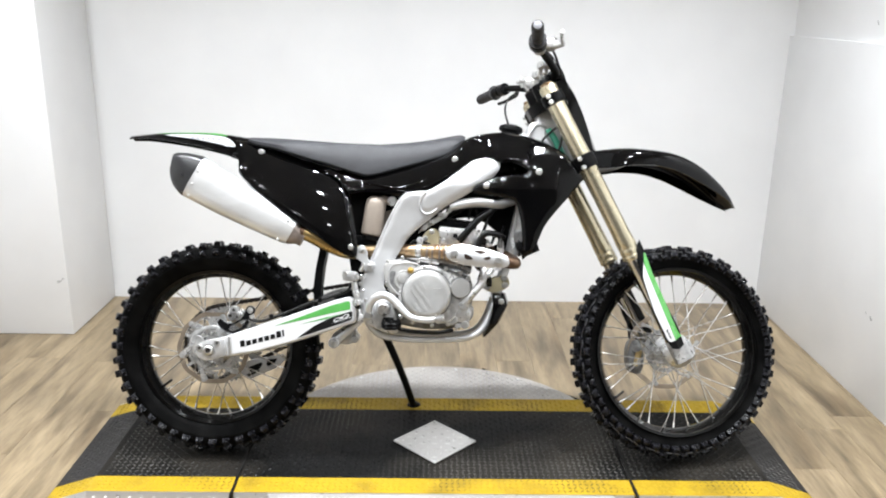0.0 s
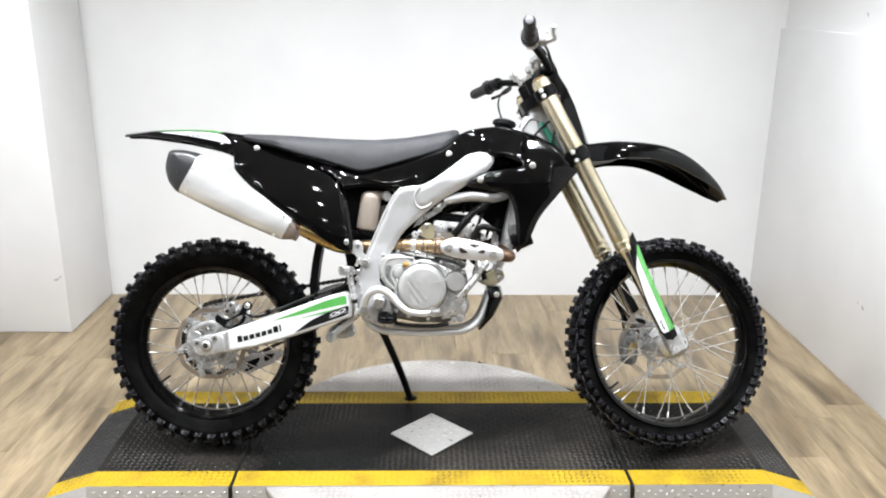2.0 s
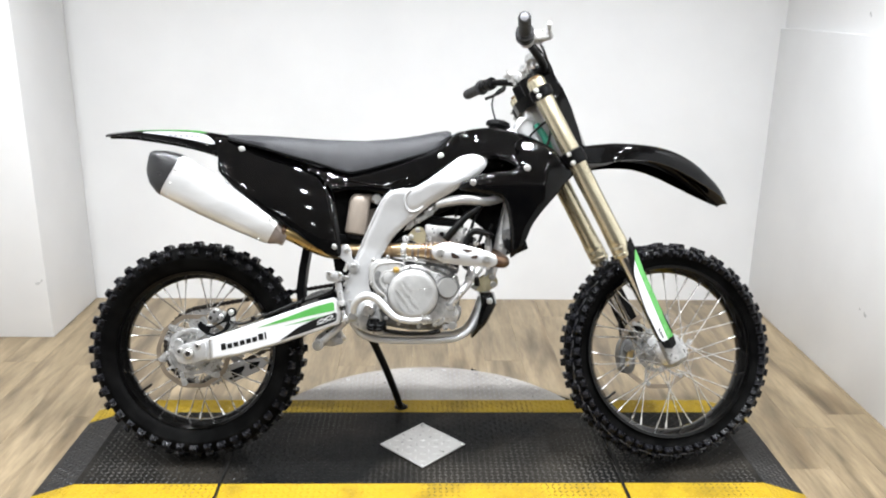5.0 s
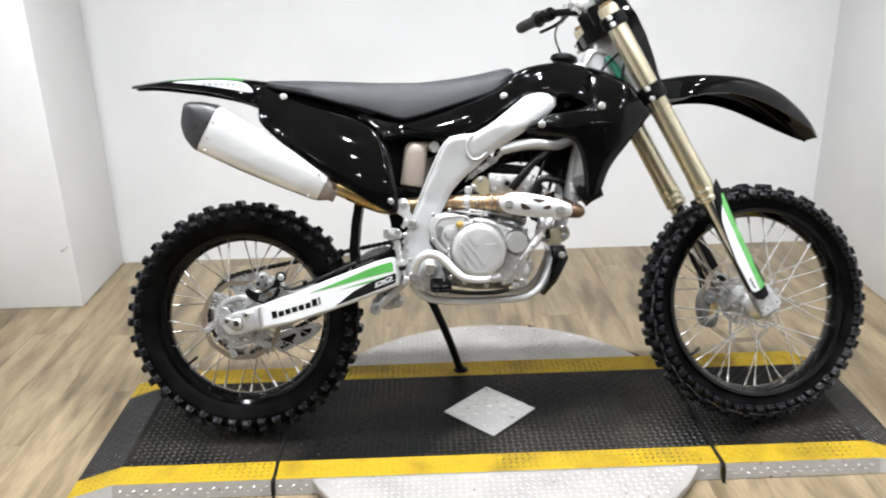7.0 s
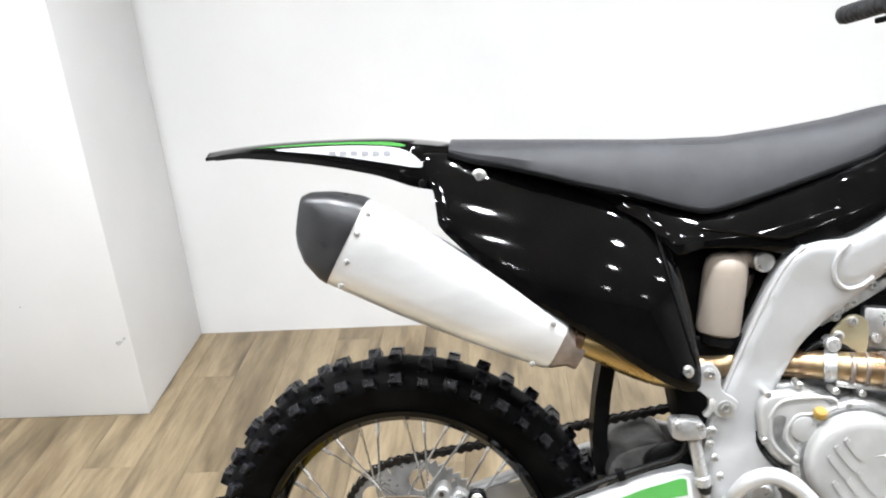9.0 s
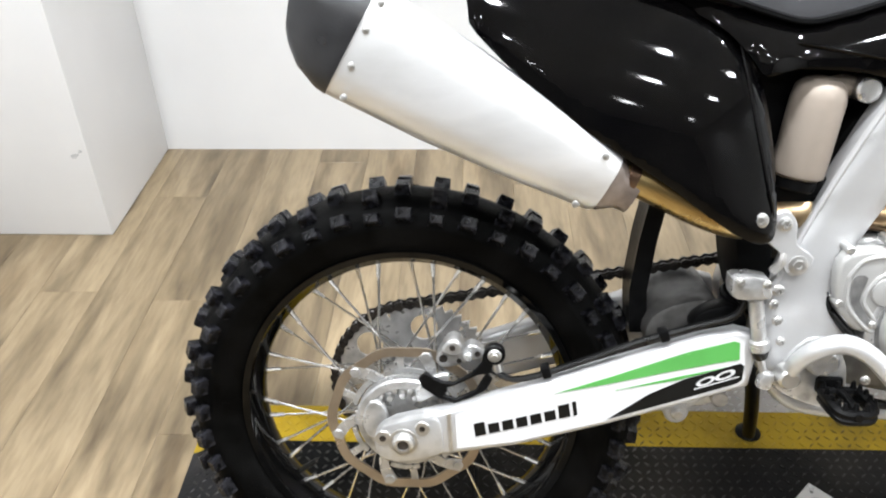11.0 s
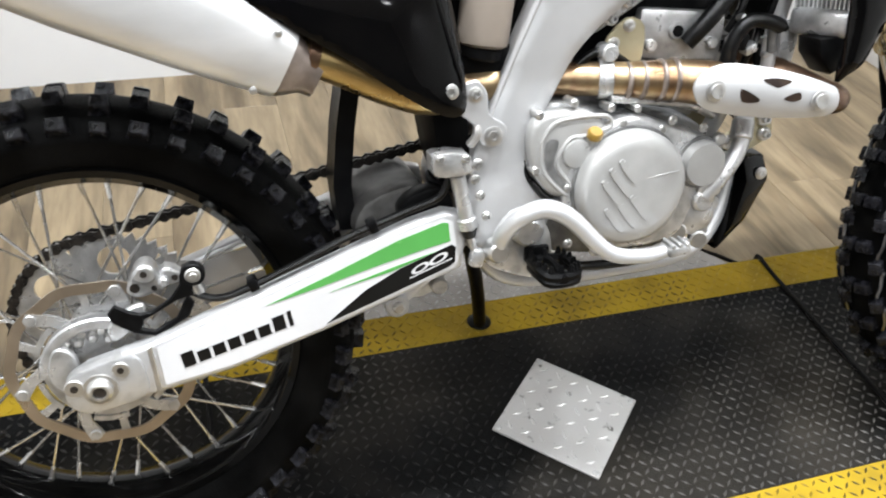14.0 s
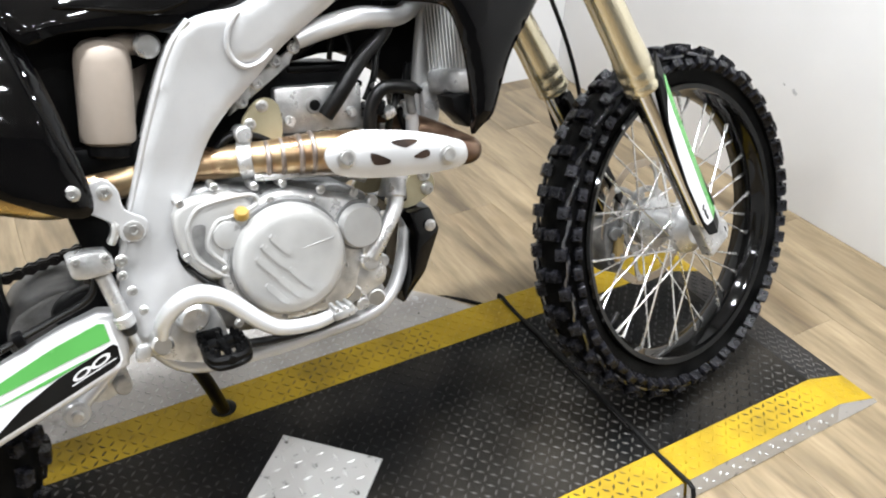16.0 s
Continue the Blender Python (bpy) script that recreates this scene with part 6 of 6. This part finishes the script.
        box(bm, (0.0026, 0.008, 0.120), rad_at @ Matrix.Translation((-0.036 + 0.006 * k, 0, 0.008)), 0.0005, 1)
        part("slat", bm, BRUSHED, rad)
    bm = bmesh.new()
    prism(bm, [(0.236, 0.690), (0.300, 0.694), (0.310, 0.664), (0.262, 0.642), (0.240, 0.668)], s * 0.07, s * 0.118, 0.004, 2)
    part("duct", bm, MATT, rad)
    bm = bmesh.new()
    prism(bm, round2([(0.226, 0.700), (0.250, 0.704), (0.254, 0.680), (0.238, 0.612), (0.212, 0.609), (0.224, 0.660)], 3), s * 0.040, s * 0.052, 0.003, 2)
    part("radiator_hose_neck", bm, CASTALU, rad)
bm = bmesh.new()
loft(bm, [[(x, y, z) for y, z in ((-h, z0), (-h, z1 - 0.03), (-h * 0.55, z1), (h * 0.55, z1), (h, z1 - 0.03), (h, z0))] for x, h, z0, z1 in ((0.03, 0.03, 0.92, 0.985), (0.10, 0.055, 0.90, 1.025), (0.19, 0.066, 0.88, 1.040), (0.26, 0.062, 0.90, 1.027), (0.31, 0.045, 0.93, 0.985))])
bmesh.ops.recalc_face_normals(bm, faces=bm.faces)
bevel(bm, bm.edges, 0.008, 2)
tank = part("fuel_tank", bm, PLASTIC, bike, "black plastic fuel tank")
bm = bmesh.new()
lathe(bm, [(0, 0.032), (0.022, 0.032), (0.036, 0.026), (0.039, 0.020), (0.039, 0.012), (0.030, 0.008), (0.030, 0)], Matrix.Translation((0.222, 0, 1.038)) @ pose(0, 0, 0, 0, 8), 20)
part("fuel_cap", bm, MATT, tank, "black ribbed fuel cap")
bm = bmesh.new()
tube(bm, [(0.222, 0, 1.062), (0.214, 0.02, 1.085), (0.208, 0.05, 1.13), (0.222, 0.07, 1.17), (0.25, 0.07, 1.19)], 0.0032, 8)
part("breather_hose", bm, RUBHOSE, tank)
# rear fender, a channel that narrows to its tip
rows = [(-1.002, 1.012, 1.000, 0.022), (-0.952, 1.018, 1.002, 0.040), (-0.888, 1.022, 0.996, 0.055), (-0.805, 1.023, 0.984, 0.068), (-0.718, 1.021, 0.965, 0.077), (-0.66, 1.016, 0.945, 0.082), (-0.60, 1.006, 0.934, 0.082), (-0.55, 0.985, 0.925, 0.075)]
rings = []
for x, zt, zb, h in rows:
    out = [(x, -h, zb), (x, -h - 0.001, zb + (zt - zb) * 0.45), (x, -h * 0.86, zt - 0.006), (x, -h * 0.4, zt), (x, 0, zt + 0.002)]
    outer = out + [(a, -b, c) for a, b, c in out[-2::-1]]
    inner = [(a, b * 0.93, c - 0.004 if abs(b) < h * 0.9 else c) for a, b, c in outer[::-1]]
    rings.append(outer + inner)
lines = [smooth([r[k] for r in rings], 5) for k in range(len(rings[0]))]
bm = bmesh.new()
loft(bm, [[ln[k] for ln in lines] for k in range(len(lines[0]))])
fender = part("rear_fender", bm, PLASTIC, bike, "black plastic rear fender with white side stickers", 60)
FEN = [(r[0], r[3]) for r in rows]
for s in (-1, 1):
    bm = bmesh.new()
    shell(bm, round2([(-0.878, 1.0115), (-0.806, 1.013), (-0.733, 1.011), (-0.680, 1.004), (-0.655, 0.989), (-0.649, 0.974), (-0.70, 0.983), (-0.763, 0.995), (-0.815, 1.003)], 3), lambda x, z: lerp(FEN, x) + 0.0028, s, 0.002, 0.012, 0.0, 0.004)
    sticker = part("fender_sticker", bm, WHITEDECAL, fender, "white and green fender sticker")
    bm = bmesh.new()
    shell(bm, round2([(-0.91, 1.0155), (-0.835, 1.0180), (-0.752, 1.0175), (-0.690, 1.0140), (-0.672, 1.0065), (-0.73, 1.0125), (-0.805, 1.0155)], 3), lambda x, z: lerp(FEN, x) + 0.0034, s, 0.002, 0.012, 0.0, 0.004)
    part("green_flash", bm, GREENDECAL, sticker)
    for k in range(6):
        x = -0.790 + 0.017 * k
        bm = bmesh.new()
        yy = lerp(FEN, x + 0.005) + 0.0036
        prism(bm, [(x, 0.9985 - 0.0008 * k), (x + 0.0105, 0.998 - 0.0008 * k), (x + 0.0105, 1.005 - 0.0008 * k), (x, 1.0055 - 0.0008 * k)], s * (yy - 0.001), s * yy)
        part("lettering_bar", bm, GREYDECAL, sticker)
    bm = bmesh.new()
    cyl(bm, (-0.648, s * 0.080, 0.950), (-0.648, s * 0.087, 0.950), 0.007, seg=12, bev=0.002)
    part("bolt", bm, MATT, fender)

# ---- steering and fork ----
for s in (-1, 1):
    y = s * 0.105
    bm = bmesh.new()
    lathe(bm, [(0, 0.338), (0.0285, 0.338), (0.0308, 0.342), (0.0308, 0.352), (0.0296, 0.354), (0.0296, 0.358), (0.0306, 0.360), (0.0304, 0.374), (0.0294, 0.376), (0.0294, 0.380), (0.0302, 0.382), (0.0298, 0.400), (0.0284, 0.43), (0.0280, 0.54), (0.0285, 0.62), (0.0285, 0.935), (0.026, 0.942), (0, 0.942)],
          Matrix.Translation(FRONT + Vector((0, y, 0)) - FWD * 0.020) @ UPF.to_track_quat("Z", "Y").to_matrix().to_4x4(), 32)
    leg = steered("fork_leg", bm, GOLD, bike, "gold anodised upside-down fork tube")
    bm = bmesh.new()
    cyl(bm, fork(0.05, y, -0.0245), fork(0.342, y, -0.0215), 0.0235, seg=28)
    steered("stanchion", bm, CHROME, leg, "chromed fork slider")
    bm = bmesh.new()
    cyl(bm, fork(0.940, y, -0.020), fork(0.952, y, -0.020), 0.020, seg=24, bev=0.003)
    steered("fork_cap", bm, TITAN, leg)
    bm = bmesh.new()
    loft(bm, [[fork(a, y + dy, f) for dy, f in ((-0.013, -0.048), (0.013, -0.048), (0.013, 0.010), (-0.013, 0.010))] for a in (-0.020, -0.012, 0.030, 0.060)])
    bmesh.ops.recalc_face_normals(bm, faces=bm.faces)
    bevel(bm, bm.edges, 0.007, 2)
    lug = steered("axle_lug", bm, CASTALU, leg, "cast silver axle clamp")
    bm = bmesh.new()
    a = fork(0, y - s * 0.005, 0)
    cyl(bm, a, a + Vector((0, s * 0.016, 0)), 0.026, 0.023, 24, 0.004)
    steered("axle_boss", bm, CASTALU, lug)
    bm = bmesh.new()
    cyl(bm, a + Vector((0, s * 0.0155, 0)), a + Vector((0, s * 0.0175, 0)), 0.011, seg=20)
    steered("axle_end", bm, MATT, lug)
    # guard with its sticker
    HINGE = [(0.030, -0.0098), (0.10, -0.0047), (0.18, 0.0011), (0.26, 0.0070), (0.30, 0.0099), (0.345, 0.020)]

    def folded(outline, depth0, depth1):
        """A plate on the guard whose front part folds in past the hinge line."""
        made = bmesh.new()
        loft(made, [[fork(a, s * (yy - 0.50 * max(0, f + 0.012 - 0.073 * a)), f - 0.022) for a, f in outline] for yy in (depth0, depth1)])
        return made

    rear_half = HINGE + [(0.362, 0.012), (0.318, -0.002), (0.28, -0.0125), (0.22, -0.0225), (0.16, -0.030), (0.068, -0.0315), (0.040, -0.027)]
    front_half = HINGE + [(0.362, 0.012), (0.374, 0.020), (0.385, 0.039), (0.358, 0.0385), (0.282, 0.0290), (0.157, 0.0220), (0.057, 0.0210), (0.032, 0.016)]
    bm = folded(rear_half, 0.1325, 0.137)
    merge(bm, folded(front_half, 0.1325, 0.137))
    loft(bm, [[fork(a, s * yy, f) for yy, f in ((0.128, -0.004), (0.126, 0.001), (0.104, 0.004), (0.084, -0.003), (0.074, -0.026), (0.078, -0.028), (0.087, -0.007), (0.104, 0.000))] for a in (0.070, 0.16, 0.26, 0.325)])
    guardf = steered("fork_guard", bm, MATT, leg, "black fork guard with white and green sticker")
    steered("guard_sticker", folded([(0.060, -0.0072), (0.12, -0.0030), (0.183, 0.0016), (0.24, 0.0058), (0.298, 0.0100), (0.318, 0.0140), (0.300, 0.0020), (0.278, -0.0100), (0.22, -0.0200), (0.16, -0.0275), (0.074, -0.0290), (0.062, -0.0245)], 0.1372, 0.1378), WHITEDECAL, guardf)
    steered("green_flash", folded([(0.060, -0.0068), (0.12, -0.0026), (0.183, 0.0020), (0.24, 0.0062), (0.298, 0.0104), (0.318, 0.0150), (0.344, 0.031), (0.342, 0.036), (0.282, 0.0285), (0.157, 0.0215), (0.060, 0.0205)], 0.1374, 0.1382), GREENDECAL, guardf)
    bm = bmesh.new()
    for k in range(3):
        box(bm, (0.004, 0.0006, 0.010), Matrix.Translation(fork(0.076 + 0.011 * k, s * 0.1384, -0.040)) @ pose(0, 0, 0, 0, -30 + 20 * k))
    steered("badge_mark", bm, BLACKDECAL, guardf)
bm = bmesh.new()
cyl(bm, fork(0, -0.112), fork(0, 0.112), 0.010, seg=16)
steered("front_axle", bm, POLISHED, bike)


def clamp(a0, a1, name, label):
    bm = bmesh.new()
    for s in (-1, 1):
        cyl(bm, fork(a0, s * 0.105, -0.020), fork(a1, s * 0.105, -0.020), 0.036, seg=28, bev=0.004)
        loft(bm, [[fork(a, s * yy, f) for a, f in ((a0, f0), (a1, f0), (a1, f1), (a0, f1))] for yy, f0, f1 in ((0.0, -0.075, -0.005), (0.06, -0.065, 0.0), (0.10, -0.045, 0.012))])
    ob = steered(name, bm, MATT, bike, label)
    for s in (-1, 1):
        for a in (a0 + 0.008, a1 - 0.008):
            bm = bmesh.new()
            q = fork(a, s * 0.136, -0.045)
            cyl(bm, q, q + Vector((0, s * 0.012, 0)), 0.0075, seg=12, bev=0.002)
            steered("clamp_bolt", bm, POLISHED, ob)
    return ob


clamp(0.655, 0.700, "lower_fork_clamp", "black lower fork clamp with bright bolts")
clamp(0.880, 0.915, "upper_fork_clamp", "black upper fork clamp with bright bolts")
# handlebar
bm = bmesh.new()
half = [(0.205, -0.385, 1.252), (0.232, -0.29, 1.250), (0.262, -0.215, 1.247), (0.318, -0.135, 1.228), (0.345, -0.085, 1.216), (0.348, 0, 1.214)]
tube(bm, half + [(x, -y, z) for x, y, z in half[-2::-1]], [0.011, 0.011, 0.011, 0.012, 0.014, 0.014, 0.014, 0.012, 0.011, 0.011, 0.011], 16, 6)
bar = steered("handlebar", bm, MATT, bike, "black tapered handlebar")
for s in (-1, 1):
    bm = bmesh.new()
    cyl(bm, fork(0.915, s * 0.042, -0.028), fork(0.968, s * 0.042, -0.026), 0.019, seg=18, bev=0.003)
    q = Vector((0.347, s * 0.042, 1.215))
    box(bm, (0.040, 0.030, 0.044), Matrix.Translation(q) @ pose(0, 0, 0, 0, -28), 0.006, 2)
    steered("bar_clamp", bm, MATT, bar)
    bm = bmesh.new()
    e, i = Vector((0.199, s * 0.405, 1.2525)), Vector((0.2325, s * 0.287, 1.2505))
    d = (i - e).normalized()
    prof = [(0, 0), (0.013, 0), (0.0165, 0.004)]
    for k in range(9):
        prof += [(0.0168, 0.010 + 0.011 * k), (0.0182, 0.012 + 0.011 * k), (0.0182, 0.016 + 0.011 * k), (0.0168, 0.018 + 0.011 * k)]
    prof += [(0.017, 0.114), (0.026, 0.115), (0.026, 0.122), (0.017, 0.123), (0, 0.123)]
    lathe(bm, prof, along(e, i), 24)
    steered("grip", bm, GRIPRUB, bar, "black rubber handlebar grip")
    # lever and perch
    c = Vector((0.250, s * 0.235, 1.2485))
    bm = bmesh.new()
    cyl(bm, c - d * 0.016, c + d * 0.016, 0.021, seg=18, bev=0.003)
    perch = steered("lever_perch", bm, MATT if s > 0 else CASTALU, bar, "lever perch on the handlebar")
    bm = bmesh.new()
    box(bm, (0.050, 0.030, 0.028), Matrix.Translation(c + Vector((0.020, 0, 0.004))) @ pose(0, 0, s * -14, 0, 8), 0.005)
    steered("lever_pivot", bm, MATT if s > 0 else CASTALU, perch)
    if s < 0:
        bm = bmesh.new()
        box(bm, (0.040, 0.048, 0.030), Matrix.Translation(c + Vector((0.038, 0.020, 0.016))), 0.005)
        steered("brake_fluid_box", bm, CASTALU, perch)
    bm = bmesh.new()
    tube(bm, [c + Vector((0.048, 0, 0.004)), c + Vector((0.058, s * 0.05, -0.004)), c + Vector((0.036, s * 0.11, -0.010)), c + Vector((0.020, s * 0.165, -0.008))], [0.008, 0.007, 0.0055, 0.006], 10, 4)
    steered("lever", bm, POLISHED if s < 0 else MATT, perch)
    bm = bmesh.new()
    bolt(bm, tuple(c + Vector((0.045, -0.022, 0.022))), 0.006, -1, 0.01)
    steered("perch_bolt", bm, POLISHED, perch)
    bm = bmesh.new()
    h = Vector((0.236, s * 0.272, 1.2505))
    cyl(bm, h - d * 0.012, h + d * 0.020, 0.027 if s < 0 else 0.02, seg=20, bev=0.004)
    steered("throttle_housing" if s < 0 else "switch_housing", bm, MATT, bar)
    bm = bmesh.new()
    tube(bm, [c + Vector((0.04, -s * 0.02, 0.005)), (0.33, s * 0.14, 1.252), (0.375, s * 0.06, 1.195), (0.38, s * 0.05, 1.08), (0.36, s * 0.07, 0.98), (0.30, s * 0.07, 0.93)], 0.0042, 8)
    steered("control_cable", bm, RUBHOSE, bar)
bm = bmesh.new()
tube(bm, [(0.30, -0.15, 1.262), (0.335, -0.10, 1.256), (0.392, -0.04, 1.20), (0.44, 0.06, 1.02), (0.60, 0.10, 0.80), (0.665, 0.115, 0.62), (0.655, 0.112, 0.45), (0.66, 0.10, 0.36)], 0.0042, 8)
steered("front_brake_hose", bm, RUBHOSE, bike)
for k, (x, y, z) in enumerate(((0.325, 0.10, 1.235), (0.312, 0.15, 1.248), (0.305, -0.10, 1.238), (0.33, 0.05, 1.25))):
    bm = bmesh.new()
    box(bm, (0.034, 0.045, 0.026), pose(x, y, z, 0, 10, 12 * (k - 1)), 0.006)
    cyl(bm, (x, y, z - 0.03), (x + 0.01, y, z + 0.02), 0.009, seg=12, bev=0.002)
    steered("bar_fitting", bm, CASTALU, bar)
for x, y, z, r, ln in ((0.292, -0.020, 1.196, 0.011, 0.050), (0.300, -0.062, 1.222, 0.009, 0.040), (0.286, 0.052, 1.216, 0.010, 0.045), (0.278, 0.090, 1.238, 0.009, 0.050), (0.322, -0.118, 1.236, 0.008, 0.036)):
    bm = bmesh.new()
    cyl(bm, (x, y - ln / 2, z), (x + 0.004, y + ln / 2, z + 0.003), r, seg=14, bev=0.002)
    cyl(bm, (x + 0.004, y, z - 0.020), (x - 0.002, y, z + 0.016), r * 0.6, seg=10, bev=0.001)
    steered("bar_fitting", bm, POLISHED, bar)
# grey discs paint a lamp's reflection on the grip ends
for s in (-1, 1):
    bm = bmesh.new()
    e, i = Vector((0.1988, s * 0.4056, 1.2525)), Vector((0.2325, s * 0.287, 1.2505))
    lathe(bm, [(0, -0.0012), (0.009, -0.0010), (0.0118, 0.0004), (0.0118, 0.002)], along(e, i), 20)
    steered("grip_end_glint", bm, GREYDECAL, bar, "grey disc for the lamp's reflection on the grip end")
# number plate
bm = bmesh.new()
rings = []
for z, x, h in ((1.235, 0.382, 0.050), (1.21, 0.398, 0.070), (1.16, 0.424, 0.085), (1.10, 0.450, 0.088), (1.04, 0.474, 0.078), (0.99, 0.496, 0.055)):
    f = [(x - 0.050, -h - 0.006, z - 0.012), (x - 0.018, -h, z - 0.004), (x, -h * 0.5, z), (x + 0.003, 0, z), (x, h * 0.5, z), (x - 0.018, h, z - 0.004), (x - 0.050, h + 0.006, z - 0.012)]
    rings.append(f + [(a - 0.004, c, e) for a, c, e in f[::-1]])
loft(bm, rings)
steered("front_number_plate", bm, PLASTIC, bike, "black plastic front number plate")
# front fender
rows = [(0.470, 0.985, 0.925, 0.055), (0.540, 0.994, 0.926, 0.072), (0.60, 0.998, 0.936, 0.080), (0.690, 0.994, 0.936, 0.083), (0.765, 0.982, 0.917, 0.082), (0.835, 0.952, 0.886, 0.078), (0.895, 0.907, 0.856, 0.070), (0.940, 0.862, 0.832, 0.056), (0.972, 0.820, 0.812, 0.032)]
rings = []
for x, zt, zb, h in rows:
    out = [(x, -h, zb), (x, -h * 0.99, zb + (zt - zb) * 0.35), (x, -h * 0.95, zb + (zt - zb) * 0.62), (x, -h * 0.85, zt - (zt - zb) * 0.15), (x, -h * 0.68, zt - (zt - zb) * 0.04), (x, -h * 0.4, zt), (x, 0, zt + 0.001)]
    outer = out + [(a, -b, c) for a, b, c in out[-2::-1]]
    inner = [(a, b * 0.93, c - 0.004 if abs(b) < h * 0.9 else c) for a, b, c in outer[::-1]]
    rings.append(outer + inner)
lines = [smooth([r[k] for r in rings], 5) for k in range(len(rings[0]))]
bm = bmesh.new()
loft(bm, [[ln[k] for ln in lines] for k in range(len(lines[0]))])
ffender = steered("front_fender", bm, PLASTIC, bike, "glossy black plastic front fender", 70)
bm = bmesh.new()
loft(bm, [[(x, y, z) for y, z in ((-h, z0), (-h, z1), (h, z1), (h, z0))] for x, h, z0, z1 in ((0.455, 0.06, 0.93, 0.972), (0.53, 0.070, 0.93, 0.975), (0.60, 0.06, 0.945, 0.975))])
steered("fender_mount", bm, MATT, ffender)
# front brake caliper on the far side
bm = bmesh.new()
prism(bm, round2([(0.645, 0.275), (0.678, 0.270), (0.690, 0.320), (0.676, 0.372), (0.648, 0.375), (0.634, 0.33)], 3), 0.055, 0.105, 0.006, 2)
for z in (0.298, 0.348):
    cyl(bm, (0.660, 0.055, z), (0.655, 0.043, z), 0.014, seg=16, bev=0.003)
fcal = steered("front_caliper", bm, CYLGREY, bike, "silver front brake caliper")
bm = bmesh.new()
box(bm, (0.020, 0.012, 0.055), pose(0.662, 0.047, 0.318, 0, 12), 0.003)
steered("brake_pad", bm, GOLDPIPE, fcal, "bronze brake pad")
for pts, r, material in (([(0.34, -0.045, 1.05), (0.365, -0.055, 1.01), (0.385, -0.05, 0.965)], 0.011, TEAL), ([(0.325, -0.05, 1.02), (0.35, -0.055, 0.985), (0.36, -0.05, 0.95)], 0.007, WHITEDECAL),
                         ([(0.37, -0.06, 1.06), (0.335, -0.065, 1.03), (0.30, -0.075, 0.99)], 0.004, RUBHOSE)):
    bm = bmesh.new()
    tube(bm, pts, r, 8)
    part("wiring_connector" if material is not RUBHOSE else "gap_shade_and_loom", bm, material, bike)

# ---- floor boards ----
PW, PL = 0.152, 1.22
slab("floor", (XL - T, YF - T, FLOOR - 0.14), (XR + T, YB + T, FLOOR - 0.006), DIRT, "wood-look vinyl plank floor in tan and grey-brown", "floor")
floor = bpy.data.objects["floor"]
bm = bmesh.new()
box(bm, (PW - 0.0005, PL - 0.0005, 0.006), None, 0.0004, 1)
me = bpy.data.meshes.new("plank")
bm.to_mesh(me)
bm.free()
me.materials.append(WOOD)
rnd = random.Random(11)
x = XL + PW / 2
while x < XR + PW / 2:
    y = YB - rnd.random() * PL
    shift = y + PL / 2
    while shift > YF:
        ob = new("plank", me)
        ob.parent = floor
        ob.location = (x, shift, FLOOR - 0.003 + rnd.uniform(-0.0002, 0.0002))
        shift -= PL
    ob = new("plank", me)
    ob.parent = floor
    ob.location = (x, y + 1.5 * PL, FLOOR - 0.003)
    x += PW
